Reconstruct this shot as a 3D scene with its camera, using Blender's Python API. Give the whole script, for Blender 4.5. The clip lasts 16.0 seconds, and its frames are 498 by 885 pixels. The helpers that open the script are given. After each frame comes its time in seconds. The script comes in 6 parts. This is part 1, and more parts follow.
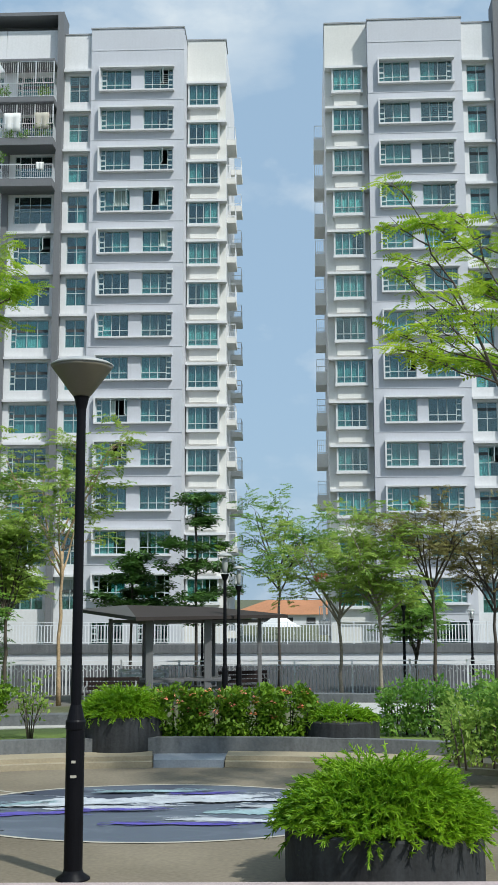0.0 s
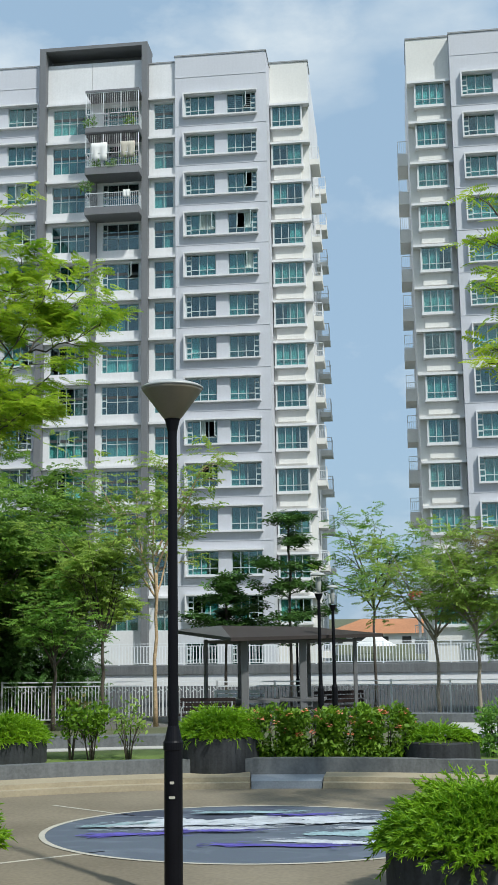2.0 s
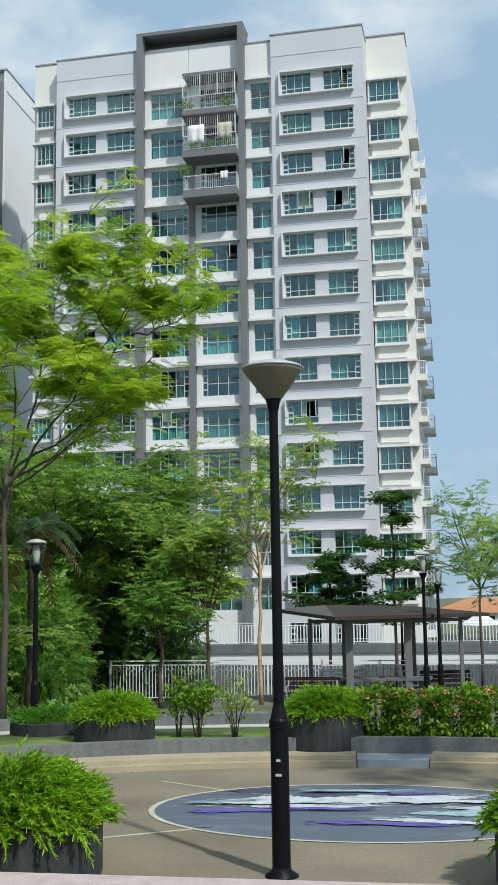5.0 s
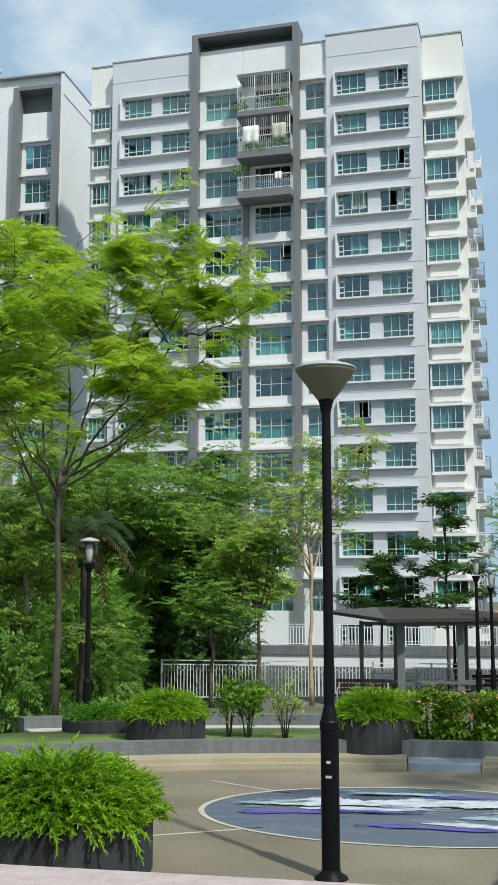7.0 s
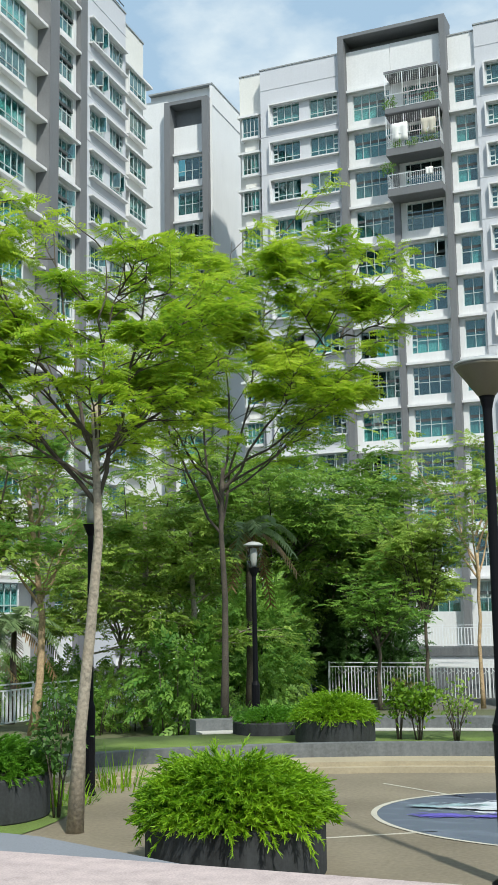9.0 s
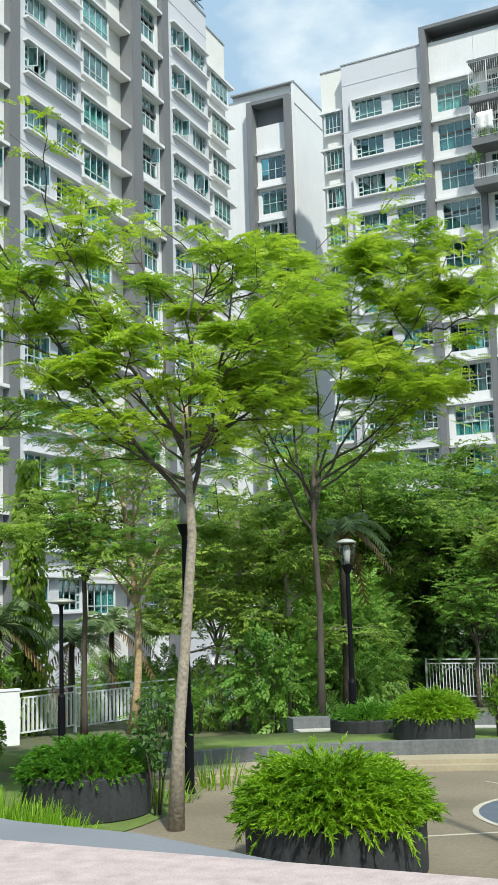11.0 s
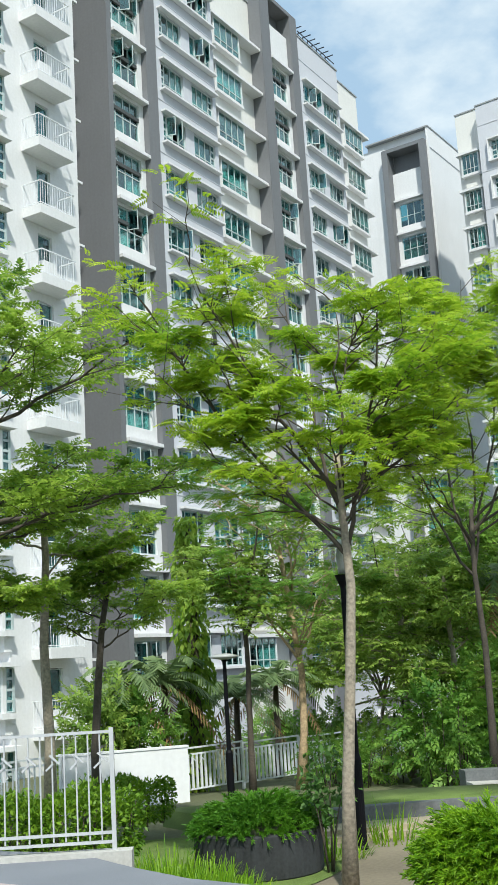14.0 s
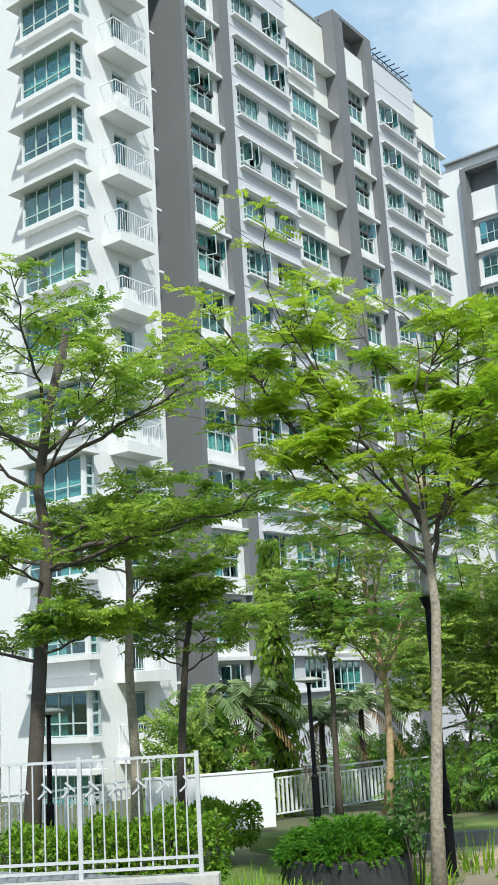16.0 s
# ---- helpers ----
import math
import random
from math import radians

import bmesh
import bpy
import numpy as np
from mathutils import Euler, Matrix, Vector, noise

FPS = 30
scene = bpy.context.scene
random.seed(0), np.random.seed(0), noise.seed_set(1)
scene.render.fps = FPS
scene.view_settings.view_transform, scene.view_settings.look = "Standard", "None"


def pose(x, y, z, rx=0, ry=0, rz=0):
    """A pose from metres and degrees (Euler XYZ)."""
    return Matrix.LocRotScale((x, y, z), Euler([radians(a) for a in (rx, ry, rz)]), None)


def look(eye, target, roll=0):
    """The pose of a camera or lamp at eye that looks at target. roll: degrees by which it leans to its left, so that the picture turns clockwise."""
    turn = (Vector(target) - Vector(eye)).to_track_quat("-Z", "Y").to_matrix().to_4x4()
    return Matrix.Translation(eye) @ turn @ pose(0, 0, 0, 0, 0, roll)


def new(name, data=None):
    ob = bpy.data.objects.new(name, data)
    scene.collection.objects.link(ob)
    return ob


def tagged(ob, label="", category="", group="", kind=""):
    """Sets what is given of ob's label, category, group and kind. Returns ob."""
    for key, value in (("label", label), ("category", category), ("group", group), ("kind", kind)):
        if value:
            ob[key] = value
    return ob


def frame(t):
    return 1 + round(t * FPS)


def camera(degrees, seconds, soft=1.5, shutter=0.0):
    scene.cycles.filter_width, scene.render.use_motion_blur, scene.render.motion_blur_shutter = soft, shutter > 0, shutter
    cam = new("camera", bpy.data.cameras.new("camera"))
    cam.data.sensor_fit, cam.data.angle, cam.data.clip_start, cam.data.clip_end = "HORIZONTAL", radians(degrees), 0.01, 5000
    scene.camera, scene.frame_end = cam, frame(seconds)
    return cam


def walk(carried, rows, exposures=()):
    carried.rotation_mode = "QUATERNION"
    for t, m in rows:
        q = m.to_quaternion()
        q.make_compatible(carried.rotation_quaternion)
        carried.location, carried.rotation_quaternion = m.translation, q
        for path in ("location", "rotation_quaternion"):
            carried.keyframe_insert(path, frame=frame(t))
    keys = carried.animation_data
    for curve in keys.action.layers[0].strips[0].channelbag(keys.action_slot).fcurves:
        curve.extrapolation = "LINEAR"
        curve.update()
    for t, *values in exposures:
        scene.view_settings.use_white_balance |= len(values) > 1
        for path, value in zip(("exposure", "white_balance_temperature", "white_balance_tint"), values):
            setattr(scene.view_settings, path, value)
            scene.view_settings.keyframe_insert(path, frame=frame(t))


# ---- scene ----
EYE = 2.7
ROWS = [  # seconds, yaw, pitch, roll
    (0, -0.000, 7.995, -0.158),
    (0.5, 0.896, 7.901, -0.157),
    (1, 1.697, 8.385, -0.112),
    (1.5, 3.346, 8.833, -0.185),
    (2, 4.691, 9.026, -0.798),
    (2.5, 5.937, 8.913, -1.254),
    (3, 6.746, 8.392, -0.974),
    (3.5, 7.676, 7.382, -0.822),
    (4, 8.488, 7.885, -0.764),
    (6.5, 11.771, 8.106, -0.520),
    (7, 12.698, 8.116, -0.072),
    (7.5, 15.762, 7.814, -0.142),
    (8, 17.908, 7.772, -0.406),
    (10.5, 24.583, 8.841, -1.478),
    (11, 25.670, 8.316, -1.709),
    (11.5, 27.064, 9.211, -2.190),
    (12, 28.180, 9.921, -2.905),
    (12.5, 29.521, 10.526, -2.865),
    (13, 30.466, 11.208, -3.308),
    (13.5, 32.302, 11.262, -3.526),
    (14, 33.487, 11.262, -3.441),
    (14.5, 34.442, 11.317, -3.477),
    (15, 35.454, 11.370, -3.575),
    (15.5, 36.306, 12.038, -3.562),
    (16, 37.666, 12.656, -3.411),
]
cam = camera(25.24, 16.0, soft=1.3)
walk(cam, [(t, pose(0, 0, EYE) @ pose(0, 0, 0, 0, 0, yaw) @ pose(0, 0, 0, 90 + pitch) @ pose(0, 0, 0, 0, 0, roll)) for t, yaw, pitch, roll in ROWS],
     exposures=[(0.0, -0.05, 6350, 5.4), (4.0, -0.03, 6430, 4.6), (8.0, 0.10, 6550, 3.8), (11.0, 0.31, 6600, 2.8), (14.0, 0.27, 6520, 3.2), (16.0, 0.34, 6480, 3.6)])

# ---- light ----
SUN = Vector((0.44, -0.47, 0.77)).normalized()
world = bpy.data.worlds.new("sky")
scene.world = world
world.use_nodes = True
wn, wl = world.node_tree.nodes, world.node_tree.links
wn.clear()
sky = wn.new("ShaderNodeTexSky")
sky.sky_type, sky.sun_disc = "NISHITA", False
sky.sun_elevation = math.asin(SUN.z)
sky.sun_rotation = math.atan2(SUN.x, SUN.y)
sky.air_density, sky.dust_density, sky.ozone_density = 1.0, 2.2, 1.2
tc = wn.new("ShaderNodeTexCoord")
mp = wn.new("ShaderNodeMapping")
mp.inputs["Scale"].default_value = (2.2, 2.2, 4.6)
mp.inputs["Location"].default_value = (0.35, 0.1, 0.62)
cn = wn.new("ShaderNodeTexNoise")
cn.inputs["Scale"].default_value, cn.inputs["Detail"].default_value, cn.inputs["Roughness"].default_value = 1.5, 7.0, 0.52
cr = wn.new("ShaderNodeValToRGB")
cr.color_ramp.elements[0].position, cr.color_ramp.elements[1].position = 0.51, 0.74
haze = wn.new("ShaderNodeMixRGB")
haze.inputs[0].default_value = 0.72
haze.inputs[2].default_value = (5.1, 7.1, 9.5, 1)
mixc = wn.new("ShaderNodeMixRGB")
mixc.inputs[2].default_value = (9.0, 9.6, 10.2, 1)
bg = wn.new("ShaderNodeBackground")
bg.inputs["Strength"].default_value = 0.09
wo = wn.new("ShaderNodeOutputWorld")
wl.new(tc.outputs["Generated"], mp.inputs["Vector"])
wl.new(mp.outputs["Vector"], cn.inputs["Vector"])
wl.new(cn.outputs["Fac"], cr.inputs["Fac"])
mp2 = wn.new("ShaderNodeMapping")
mp2.inputs["Scale"].default_value = (3.0, 3.0, 5.4)
mp2.inputs["Location"].default_value = (1.9, 2.6, 0.15)
cn2 = wn.new("ShaderNodeTexNoise")
cn2.inputs["Scale"].default_value, cn2.inputs["Detail"].default_value, cn2.inputs["Roughness"].default_value = 1.3, 8.0, 0.55
cr2 = wn.new("ShaderNodeValToRGB")
cr2.color_ramp.elements[0].position, cr2.color_ramp.elements[1].position = 0.56, 0.74
mxc = wn.new("ShaderNodeMixRGB")
mxc.blend_type = "LIGHTEN"
mxc.inputs[0].default_value = 1.0
wl.new(tc.outputs["Generated"], mp2.inputs["Vector"])
wl.new(mp2.outputs["Vector"], cn2.inputs["Vector"])
bias = cn2.outputs["Fac"]
for towards, near, far, gain in (((-0.347, 0.824, 0.448), 0.988, 0.9995, 0.085), ((0.061, 0.873, 0.485), 0.97, 0.998, 0.09)):
    dt = wn.new("ShaderNodeVectorMath")
    dt.operation = "DOT_PRODUCT"
    dt.inputs[1].default_value = towards
    wl.new(tc.outputs["Generated"], dt.inputs[0])
    rm = wn.new("ShaderNodeMapRange")
    rm.interpolation_type = "SMOOTHSTEP"
    rm.inputs["From Min"].default_value, rm.inputs["From Max"].default_value, rm.inputs["To Max"].default_value = near, far, gain
    wl.new(dt.outputs["Value"], rm.inputs["Value"])
    sm = wn.new("ShaderNodeMath")
    wl.new(bias, sm.inputs[0])
    wl.new(rm.outputs[0], sm.inputs[1])
    bias = sm.outputs[0]
wl.new(bias, cr2.inputs["Fac"])
wl.new(cr.outputs["Color"], mxc.inputs[1])
wl.new(cr2.outputs["Color"], mxc.inputs[2])
wl.new(mxc.outputs["Color"], mixc.inputs[0])
wl.new(sky.outputs["Color"], haze.inputs[1])
wl.new(haze.outputs["Color"], mixc.inputs[1])
wl.new(mixc.outputs["Color"], bg.inputs["Color"])
wl.new(bg.outputs["Background"], wo.inputs["Surface"])
sun = new("sun", bpy.data.lights.new("sun", "SUN"))
sun.data.energy, sun.data.angle, sun.data.color = 3.85, radians(2.0), (1.0, 0.97, 0.93)
sun.matrix_world = look(SUN * 120, (0, 0, 0))

# ---- materials ----


def material(name, col, rough=0.7, metal=0.0, var=0.12, scale=3.0, fine=40.0, bump=0.15, dist=0.01, streak=0.0, island=0.0, objvar=0.0, spec=0.5, col2=None):
    """A surface with two scales of variation, fine relief and, where asked, rain streaks."""
    m = bpy.data.materials.new(name)
    m.use_nodes = True
    n, l = m.node_tree.nodes, m.node_tree.links
    b = n["Principled BSDF"]
    b.inputs["Roughness"].default_value, b.inputs["Metallic"].default_value = rough, metal
    b.inputs["Specular IOR Level"].default_value = spec
    t = n.new("ShaderNodeTexCoord")
    big = n.new("ShaderNodeTexNoise")
    big.inputs["Scale"].default_value, big.inputs["Detail"].default_value = scale, 5.0
    small = n.new("ShaderNodeTexNoise")
    small.inputs["Scale"].default_value, small.inputs["Detail"].default_value = fine, 4.0
    l.new(t.outputs["Object"], big.inputs["Vector"])
    l.new(t.outputs["Object"], small.inputs["Vector"])
    add = n.new("ShaderNodeMath")
    add.operation = "ADD"
    l.new(big.outputs["Fac"], add.inputs[0])
    l.new(small.outputs["Fac"], add.inputs[1])
    last = add
    if streak:
        mpp = n.new("ShaderNodeMapping")
        mpp.inputs["Scale"].default_value = (5.0, 5.0, 0.35)
        st = n.new("ShaderNodeTexNoise")
        st.inputs["Scale"].default_value, st.inputs["Detail"].default_value = 1.6, 4.0
        l.new(t.outputs["Object"], mpp.inputs["Vector"])
        l.new(mpp.outputs["Vector"], st.inputs["Vector"])
        mul = n.new("ShaderNodeMath")
        mul.operation = "MULTIPLY_ADD"
        mul.inputs[1].default_value, mul.inputs[2].default_value = streak, -streak * 0.5
        l.new(st.outputs["Fac"], mul.inputs[0])
        a2 = n.new("ShaderNodeMath")
        a2.operation = "ADD"
        l.new(last.outputs[0], a2.inputs[0])
        l.new(mul.outputs[0], a2.inputs[1])
        last = a2
    mr = n.new("ShaderNodeMapRange")
    mr.inputs["From Min"].default_value, mr.inputs["From Max"].default_value = 0.6, 1.4
    mr.inputs["To Min"].default_value, mr.inputs["To Max"].default_value = 1 - var, 1 + var
    l.new(last.outputs[0], mr.inputs["Value"])
    fac = mr
    for on, amount, src in ((island, island, "isl"), (objvar, objvar, "obj")):
        if on:
            g = n.new("ShaderNodeNewGeometry" if src == "isl" else "ShaderNodeObjectInfo")
            r = n.new("ShaderNodeMapRange")
            r.inputs["To Min"].default_value, r.inputs["To Max"].default_value = 1 - amount, 1 + amount
            l.new(g.outputs["Random Per Island" if src == "isl" else "Random"], r.inputs["Value"])
            mm = n.new("ShaderNodeMath")
            mm.operation = "MULTIPLY"
            l.new(fac.outputs[0], mm.inputs[0])
            l.new(r.outputs[0], mm.inputs[1])
            fac = mm
    mx = n.new("ShaderNodeMixRGB")
    mx.blend_type = "MULTIPLY"
    mx.inputs[0].default_value = 1.0
    if col2:
        cm = n.new("ShaderNodeMixRGB")
        cm.inputs[1].default_value, cm.inputs[2].default_value = (*col, 1), (*col2, 1)
        if island:
            g = n.new("ShaderNodeNewGeometry")
            l.new(g.outputs["Random Per Island"], cm.inputs[0])
        else:
            l.new(big.outputs["Fac"], cm.inputs[0])
        l.new(cm.outputs[0], mx.inputs[1])
    else:
        mx.inputs[1].default_value = (*col, 1)
    cb = n.new("ShaderNodeCombineColor")
    for k in range(3):
        l.new(fac.outputs[0], cb.inputs[k])
    l.new(cb.outputs[0], mx.inputs[2])
    l.new(mx.outputs[0], b.inputs["Base Color"])
    if bump:
        bp = n.new("ShaderNodeBump")
        bp.inputs["Strength"].default_value, bp.inputs["Distance"].default_value = bump, dist
        l.new(small.outputs["Fac"], bp.inputs["Height"])
        l.new(bp.outputs["Normal"], b.inputs["Normal"])
    return m


def leaf_material(name, col, col2, trans=0.35):
    """Thin leaves: each varies between two greens, and lets some light through."""
    m = bpy.data.materials.new(name)
    m.use_nodes = True
    n, l = m.node_tree.nodes, m.node_tree.links
    b, out = n["Principled BSDF"], n["Material Output"]
    b.inputs["Roughness"].default_value = 0.5
    b.inputs["Specular IOR Level"].default_value = 0.35
    g = n.new("ShaderNodeNewGeometry")
    t = n.new("ShaderNodeTexCoord")
    no = n.new("ShaderNodeTexNoise")
    no.inputs["Scale"].default_value = 0.7
    l.new(t.outputs["Object"], no.inputs["Vector"])
    av = n.new("ShaderNodeMath")
    av.operation = "MULTIPLY_ADD"
    av.inputs[1].default_value = 0.55
    sh = n.new("ShaderNodeMath")
    sh.operation = "MULTIPLY_ADD"
    sh.inputs[1].default_value, sh.inputs[2].default_value = 1.3, -0.42
    l.new(no.outputs["Fac"], sh.inputs[0])
    l.new(g.outputs["Random Per Island"], av.inputs[0])
    l.new(sh.outputs[0], av.inputs[2])
    mx = n.new("ShaderNodeMixRGB")
    mx.use_clamp = True
    mx.inputs[1].default_value, mx.inputs[2].default_value = (*col, 1), (*col2, 1)
    l.new(av.outputs[0], mx.inputs[0])
    l.new(mx.outputs[0], b.inputs["Base Color"])
    tr = n.new("ShaderNodeBsdfTranslucent")
    l.new(mx.outputs[0], tr.inputs["Color"])
    ms = n.new("ShaderNodeMixShader")
    ms.inputs[0].default_value = trans
    l.new(b.outputs[0], ms.inputs[1])
    l.new(tr.outputs[0], ms.inputs[2])
    l.new(ms.outputs[0], out.inputs["Surface"])
    return m


def glass_material(name, tint, gloss=0.10, rough=0.02):
    """Tinted window glass: looks through, and mirrors the sky at a slant."""
    m = bpy.data.materials.new(name)
    m.use_nodes = True
    n, l = m.node_tree.nodes, m.node_tree.links
    n.remove(n["Principled BSDF"])
    tr = n.new("ShaderNodeBsdfTransparent")
    tr.inputs["Color"].default_value = (*tint, 1)
    gl = n.new("ShaderNodeBsdfGlossy")
    gl.inputs["Roughness"].default_value = rough
    gl.inputs["Color"].default_value = (0.85, 0.95, 0.95, 1)
    lw = n.new("ShaderNodeLayerWeight")
    lw.inputs["Blend"].default_value = 0.5
    fr = n.new("ShaderNodeMath")
    fr.operation = "POWER"
    fr.inputs[1].default_value = 4.0
    l.new(lw.outputs["Facing"], fr.inputs[0])
    ad = n.new("ShaderNodeMath")
    ad.operation = "ADD"
    ad.inputs[1].default_value = gloss
    l.new(fr.outputs[0], ad.inputs[0])
    ms = n.new("ShaderNodeMixShader")
    l.new(ad.outputs[0], ms.inputs[0])
    l.new(tr.outputs[0], ms.inputs[1])
    l.new(gl.outputs[0], ms.inputs[2])
    l.new(ms.outputs[0], n["Material Output"].inputs["Surface"])
    return m


WHITE = material("white_paint", (0.72, 0.72, 0.725), 0.75, var=0.07, scale=0.35, fine=9, bump=0.04, streak=0.6)
GREYW = material("pale_grey_paint", (0.56, 0.57, 0.61), 0.75, var=0.06, scale=0.3, fine=8, bump=0.04, streak=0.5)
CREAM = material("cream_paint", (0.71, 0.70, 0.665), 0.75, var=0.06, scale=0.4, fine=8, bump=0.04, streak=0.5)
DARKW = material("dark_grey_paint", (0.165, 0.17, 0.18), 0.7, var=0.10, scale=0.3, fine=8, bump=0.05, streak=0.5)
LEDGE = material("ledge_paint", (0.70, 0.70, 0.71), 0.75, var=0.10, scale=0.8, fine=12, bump=0.05, streak=0.6)
# INNER is near-black: the gloom of unlit rooms is put into its colour.
INNER = material("unlit_room_dark", (0.07, 0.078, 0.08), 0.9, var=0.3, scale=0.25, fine=2, bump=0)
ALU = material("window_aluminium", (0.46, 0.54, 0.54), 0.45, metal=0.0, var=0.05, bump=0)
DULLBLACK = material("dull_black", (0.03, 0.03, 0.03), 0.5, var=0.1, bump=0)
GLASS = glass_material("green_glass", (0.34, 0.62, 0.62), 0.13)
CLEAR = glass_material("clear_glass", (0.86, 0.86, 0.84), 0.02)
CURT = material("curtain_cloth", (0.56, 0.70, 0.66), 0.9, var=0.25, scale=0.8, fine=20, bump=0.1, objvar=0.6, col2=(0.72, 0.71, 0.66))
BLACKM = material("black_metal", (0.006, 0.006, 0.008), 0.45, var=0.25, scale=3, fine=60, bump=0.05, spec=0.12)
WHITEM = material("white_metal", (0.76, 0.78, 0.80), 0.45, var=0.08, scale=2, fine=30, bump=0.03)
GREYM = material("grey_metal", (0.30, 0.31, 0.32), 0.5, var=0.1, scale=2, fine=30, bump=0.03)
PALEM = material("pale_grey_metal", (0.46, 0.47, 0.48), 0.5, var=0.12, scale=2, fine=30, bump=0.03)
ASPH = material("asphalt", (0.05, 0.05, 0.052), 0.9, var=0.25, scale=0.6, fine=30, bump=0.3)
POSTM = material("dark_grey_metal", (0.15, 0.15, 0.155), 0.6, var=0.15, scale=2, fine=30, bump=0.03)
LAMPG = material("frosted_lamp_bowl", (0.15, 0.132, 0.095), 0.35, var=0.06, scale=4, fine=30, bump=0.02, spec=0.6)
LAMPT = material("lamp_cap", (0.40, 0.41, 0.40), 0.4, var=0.06, bump=0.02)
PLANTER = material("charcoal_render", (0.024, 0.026, 0.028), 0.85, var=0.5, scale=2.0, fine=25, bump=0.2, streak=1.8)
BEDWALL = material("grey_render", (0.135, 0.142, 0.145), 0.85, var=0.3, scale=1.2, fine=22, bump=0.2, streak=1.0)
CONC = material("plaza_concrete", (0.155, 0.127, 0.086), 0.85, var=0.26, scale=0.55, fine=18, bump=0.15, col2=(0.235, 0.20, 0.145))
TERR = material("terrace_concrete", (0.15, 0.14, 0.125), 0.85, var=0.25, scale=0.6, fine=18, bump=0.15)
KERB = material("beige_kerb", (0.36, 0.305, 0.21), 0.85, var=0.18, scale=1.5, fine=25, bump=0.2)
LINEM = material("pale_line", (0.46, 0.43, 0.36), 0.8, var=0.2, scale=2, fine=30, bump=0.05)
RAMPM = material("blue_grey_ramp", (0.26, 0.29, 0.33), 0.8, var=0.2, scale=2, fine=30, bump=0.1)
PATHM = material("grey_path", (0.19, 0.20, 0.225), 0.85, var=0.16, scale=0.9, fine=60, bump=0.25)
PINK = material("pink_washed_stone", (0.44, 0.355, 0.34), 0.85, var=0.3, scale=14, fine=160, bump=0.5, dist=0.004)
STEPM = material("pale_step_stone", (0.46, 0.45, 0.42), 0.85, var=0.2, scale=1.2, fine=25, bump=0.2)
BARK = material("brown_bark", (0.082, 0.066, 0.05), 0.9, var=0.5, scale=4, fine=30, bump=0.6, dist=0.02)
BARKP = material("pale_mottled_bark", (0.50, 0.44, 0.35), 0.9, var=0.6, scale=4, col2=(0.12, 0.09, 0.06), fine=24, bump=0.5, dist=0.015)
BARKD = material("dark_bark", (0.075, 0.062, 0.05), 0.9, var=0.4, scale=5, fine=30, bump=0.6, dist=0.02)
BARKO = material("tan_peeling_bark", (0.42, 0.30, 0.18), 0.9, var=0.5, scale=6, fine=24, bump=0.5, dist=0.015)
L_LIME = leaf_material("lime_leaves", (0.135, 0.32, 0.02), (0.59, 0.72, 0.06), 0.52)
L_MID = leaf_material("mid_green_leaves", (0.075, 0.22, 0.04), (0.33, 0.53, 0.09), 0.5)
L_DARK = leaf_material("dark_green_leaves", (0.035, 0.10, 0.022), (0.12, 0.24, 0.05), 0.3)
L_OLIVE = leaf_material("olive_leaves", (0.14, 0.28, 0.045), (0.46, 0.59, 0.12), 0.5)
L_TIER = leaf_material("fresh_green_leaves", (0.10, 0.25, 0.03), (0.46, 0.60, 0.085), 0.54)
L_WOOD = leaf_material("deep_green_leaves", (0.06, 0.17, 0.03), (0.30, 0.47, 0.07), 0.46)
L_RUST = leaf_material("rusty_leaves", (0.17, 0.13, 0.05), (0.30, 0.30, 0.10), 0.4)
L_GRASS = leaf_material("planter_grass", (0.045, 0.185, 0.007), (0.40, 0.62, 0.03), 0.44)
L_GRASSD = leaf_material("dark_planter_grass", (0.035, 0.15, 0.012), (0.16, 0.36, 0.025), 0.38)
L_HEDGE = leaf_material("hedge_leaves", (0.05, 0.15, 0.012), (0.26, 0.42, 0.03), 0.35)
L_PALM = leaf_material("palm_leaves", (0.09, 0.16, 0.06), (0.30, 0.39, 0.17), 0.35)
L_DRY = leaf_material("dry_palm_leaves", (0.20, 0.12, 0.05), (0.34, 0.22, 0.10), 0.2)
FLOWER = material("orange_flowers", (0.75, 0.16, 0.04), 0.6, var=0.2, bump=0, island=0.3, col2=(0.8, 0.32, 0.22))
LAWN = material("lawn", (0.10, 0.17, 0.025), 0.9, var=0.5, scale=1.5, fine=60, bump=0.6, dist=0.03, col2=(0.15, 0.20, 0.05))
EARTH = material("earth_and_turf", (0.085, 0.11, 0.04), 0.95, var=0.4, scale=0.3, fine=15, bump=0.4, dist=0.03, col2=(0.13, 0.12, 0.075))
ROOFM = material("brown_roof_sheet", (0.034, 0.026, 0.023), 0.85, var=0.2, scale=1, fine=20, bump=0.1)
ROOFL = material("pale_roof_sheet", (0.085, 0.085, 0.085), 0.8, var=0.15, scale=1, fine=20, bump=0.1)
WOODR = material("red_brown_timber", (0.018, 0.008, 0.007), 0.85, var=0.3, scale=6, fine=40, bump=0.2)
ORANGE = material("orange_clay_roof", (0.42, 0.19, 0.09), 0.85, var=0.2, scale=0.3, fine=4, bump=0.1)
RED = material("red_sign", (0.65, 0.03, 0.04), 0.5, var=0.1, bump=0)
CLOTH = material("laundry_cloth", (0.78, 0.78, 0.76), 0.9, var=0.08, bump=0.1, objvar=0.15)
PAINTW = material("white_floor_paint", (0.50, 0.53, 0.57), 0.7, var=0.3, scale=5, fine=45, bump=0.05)
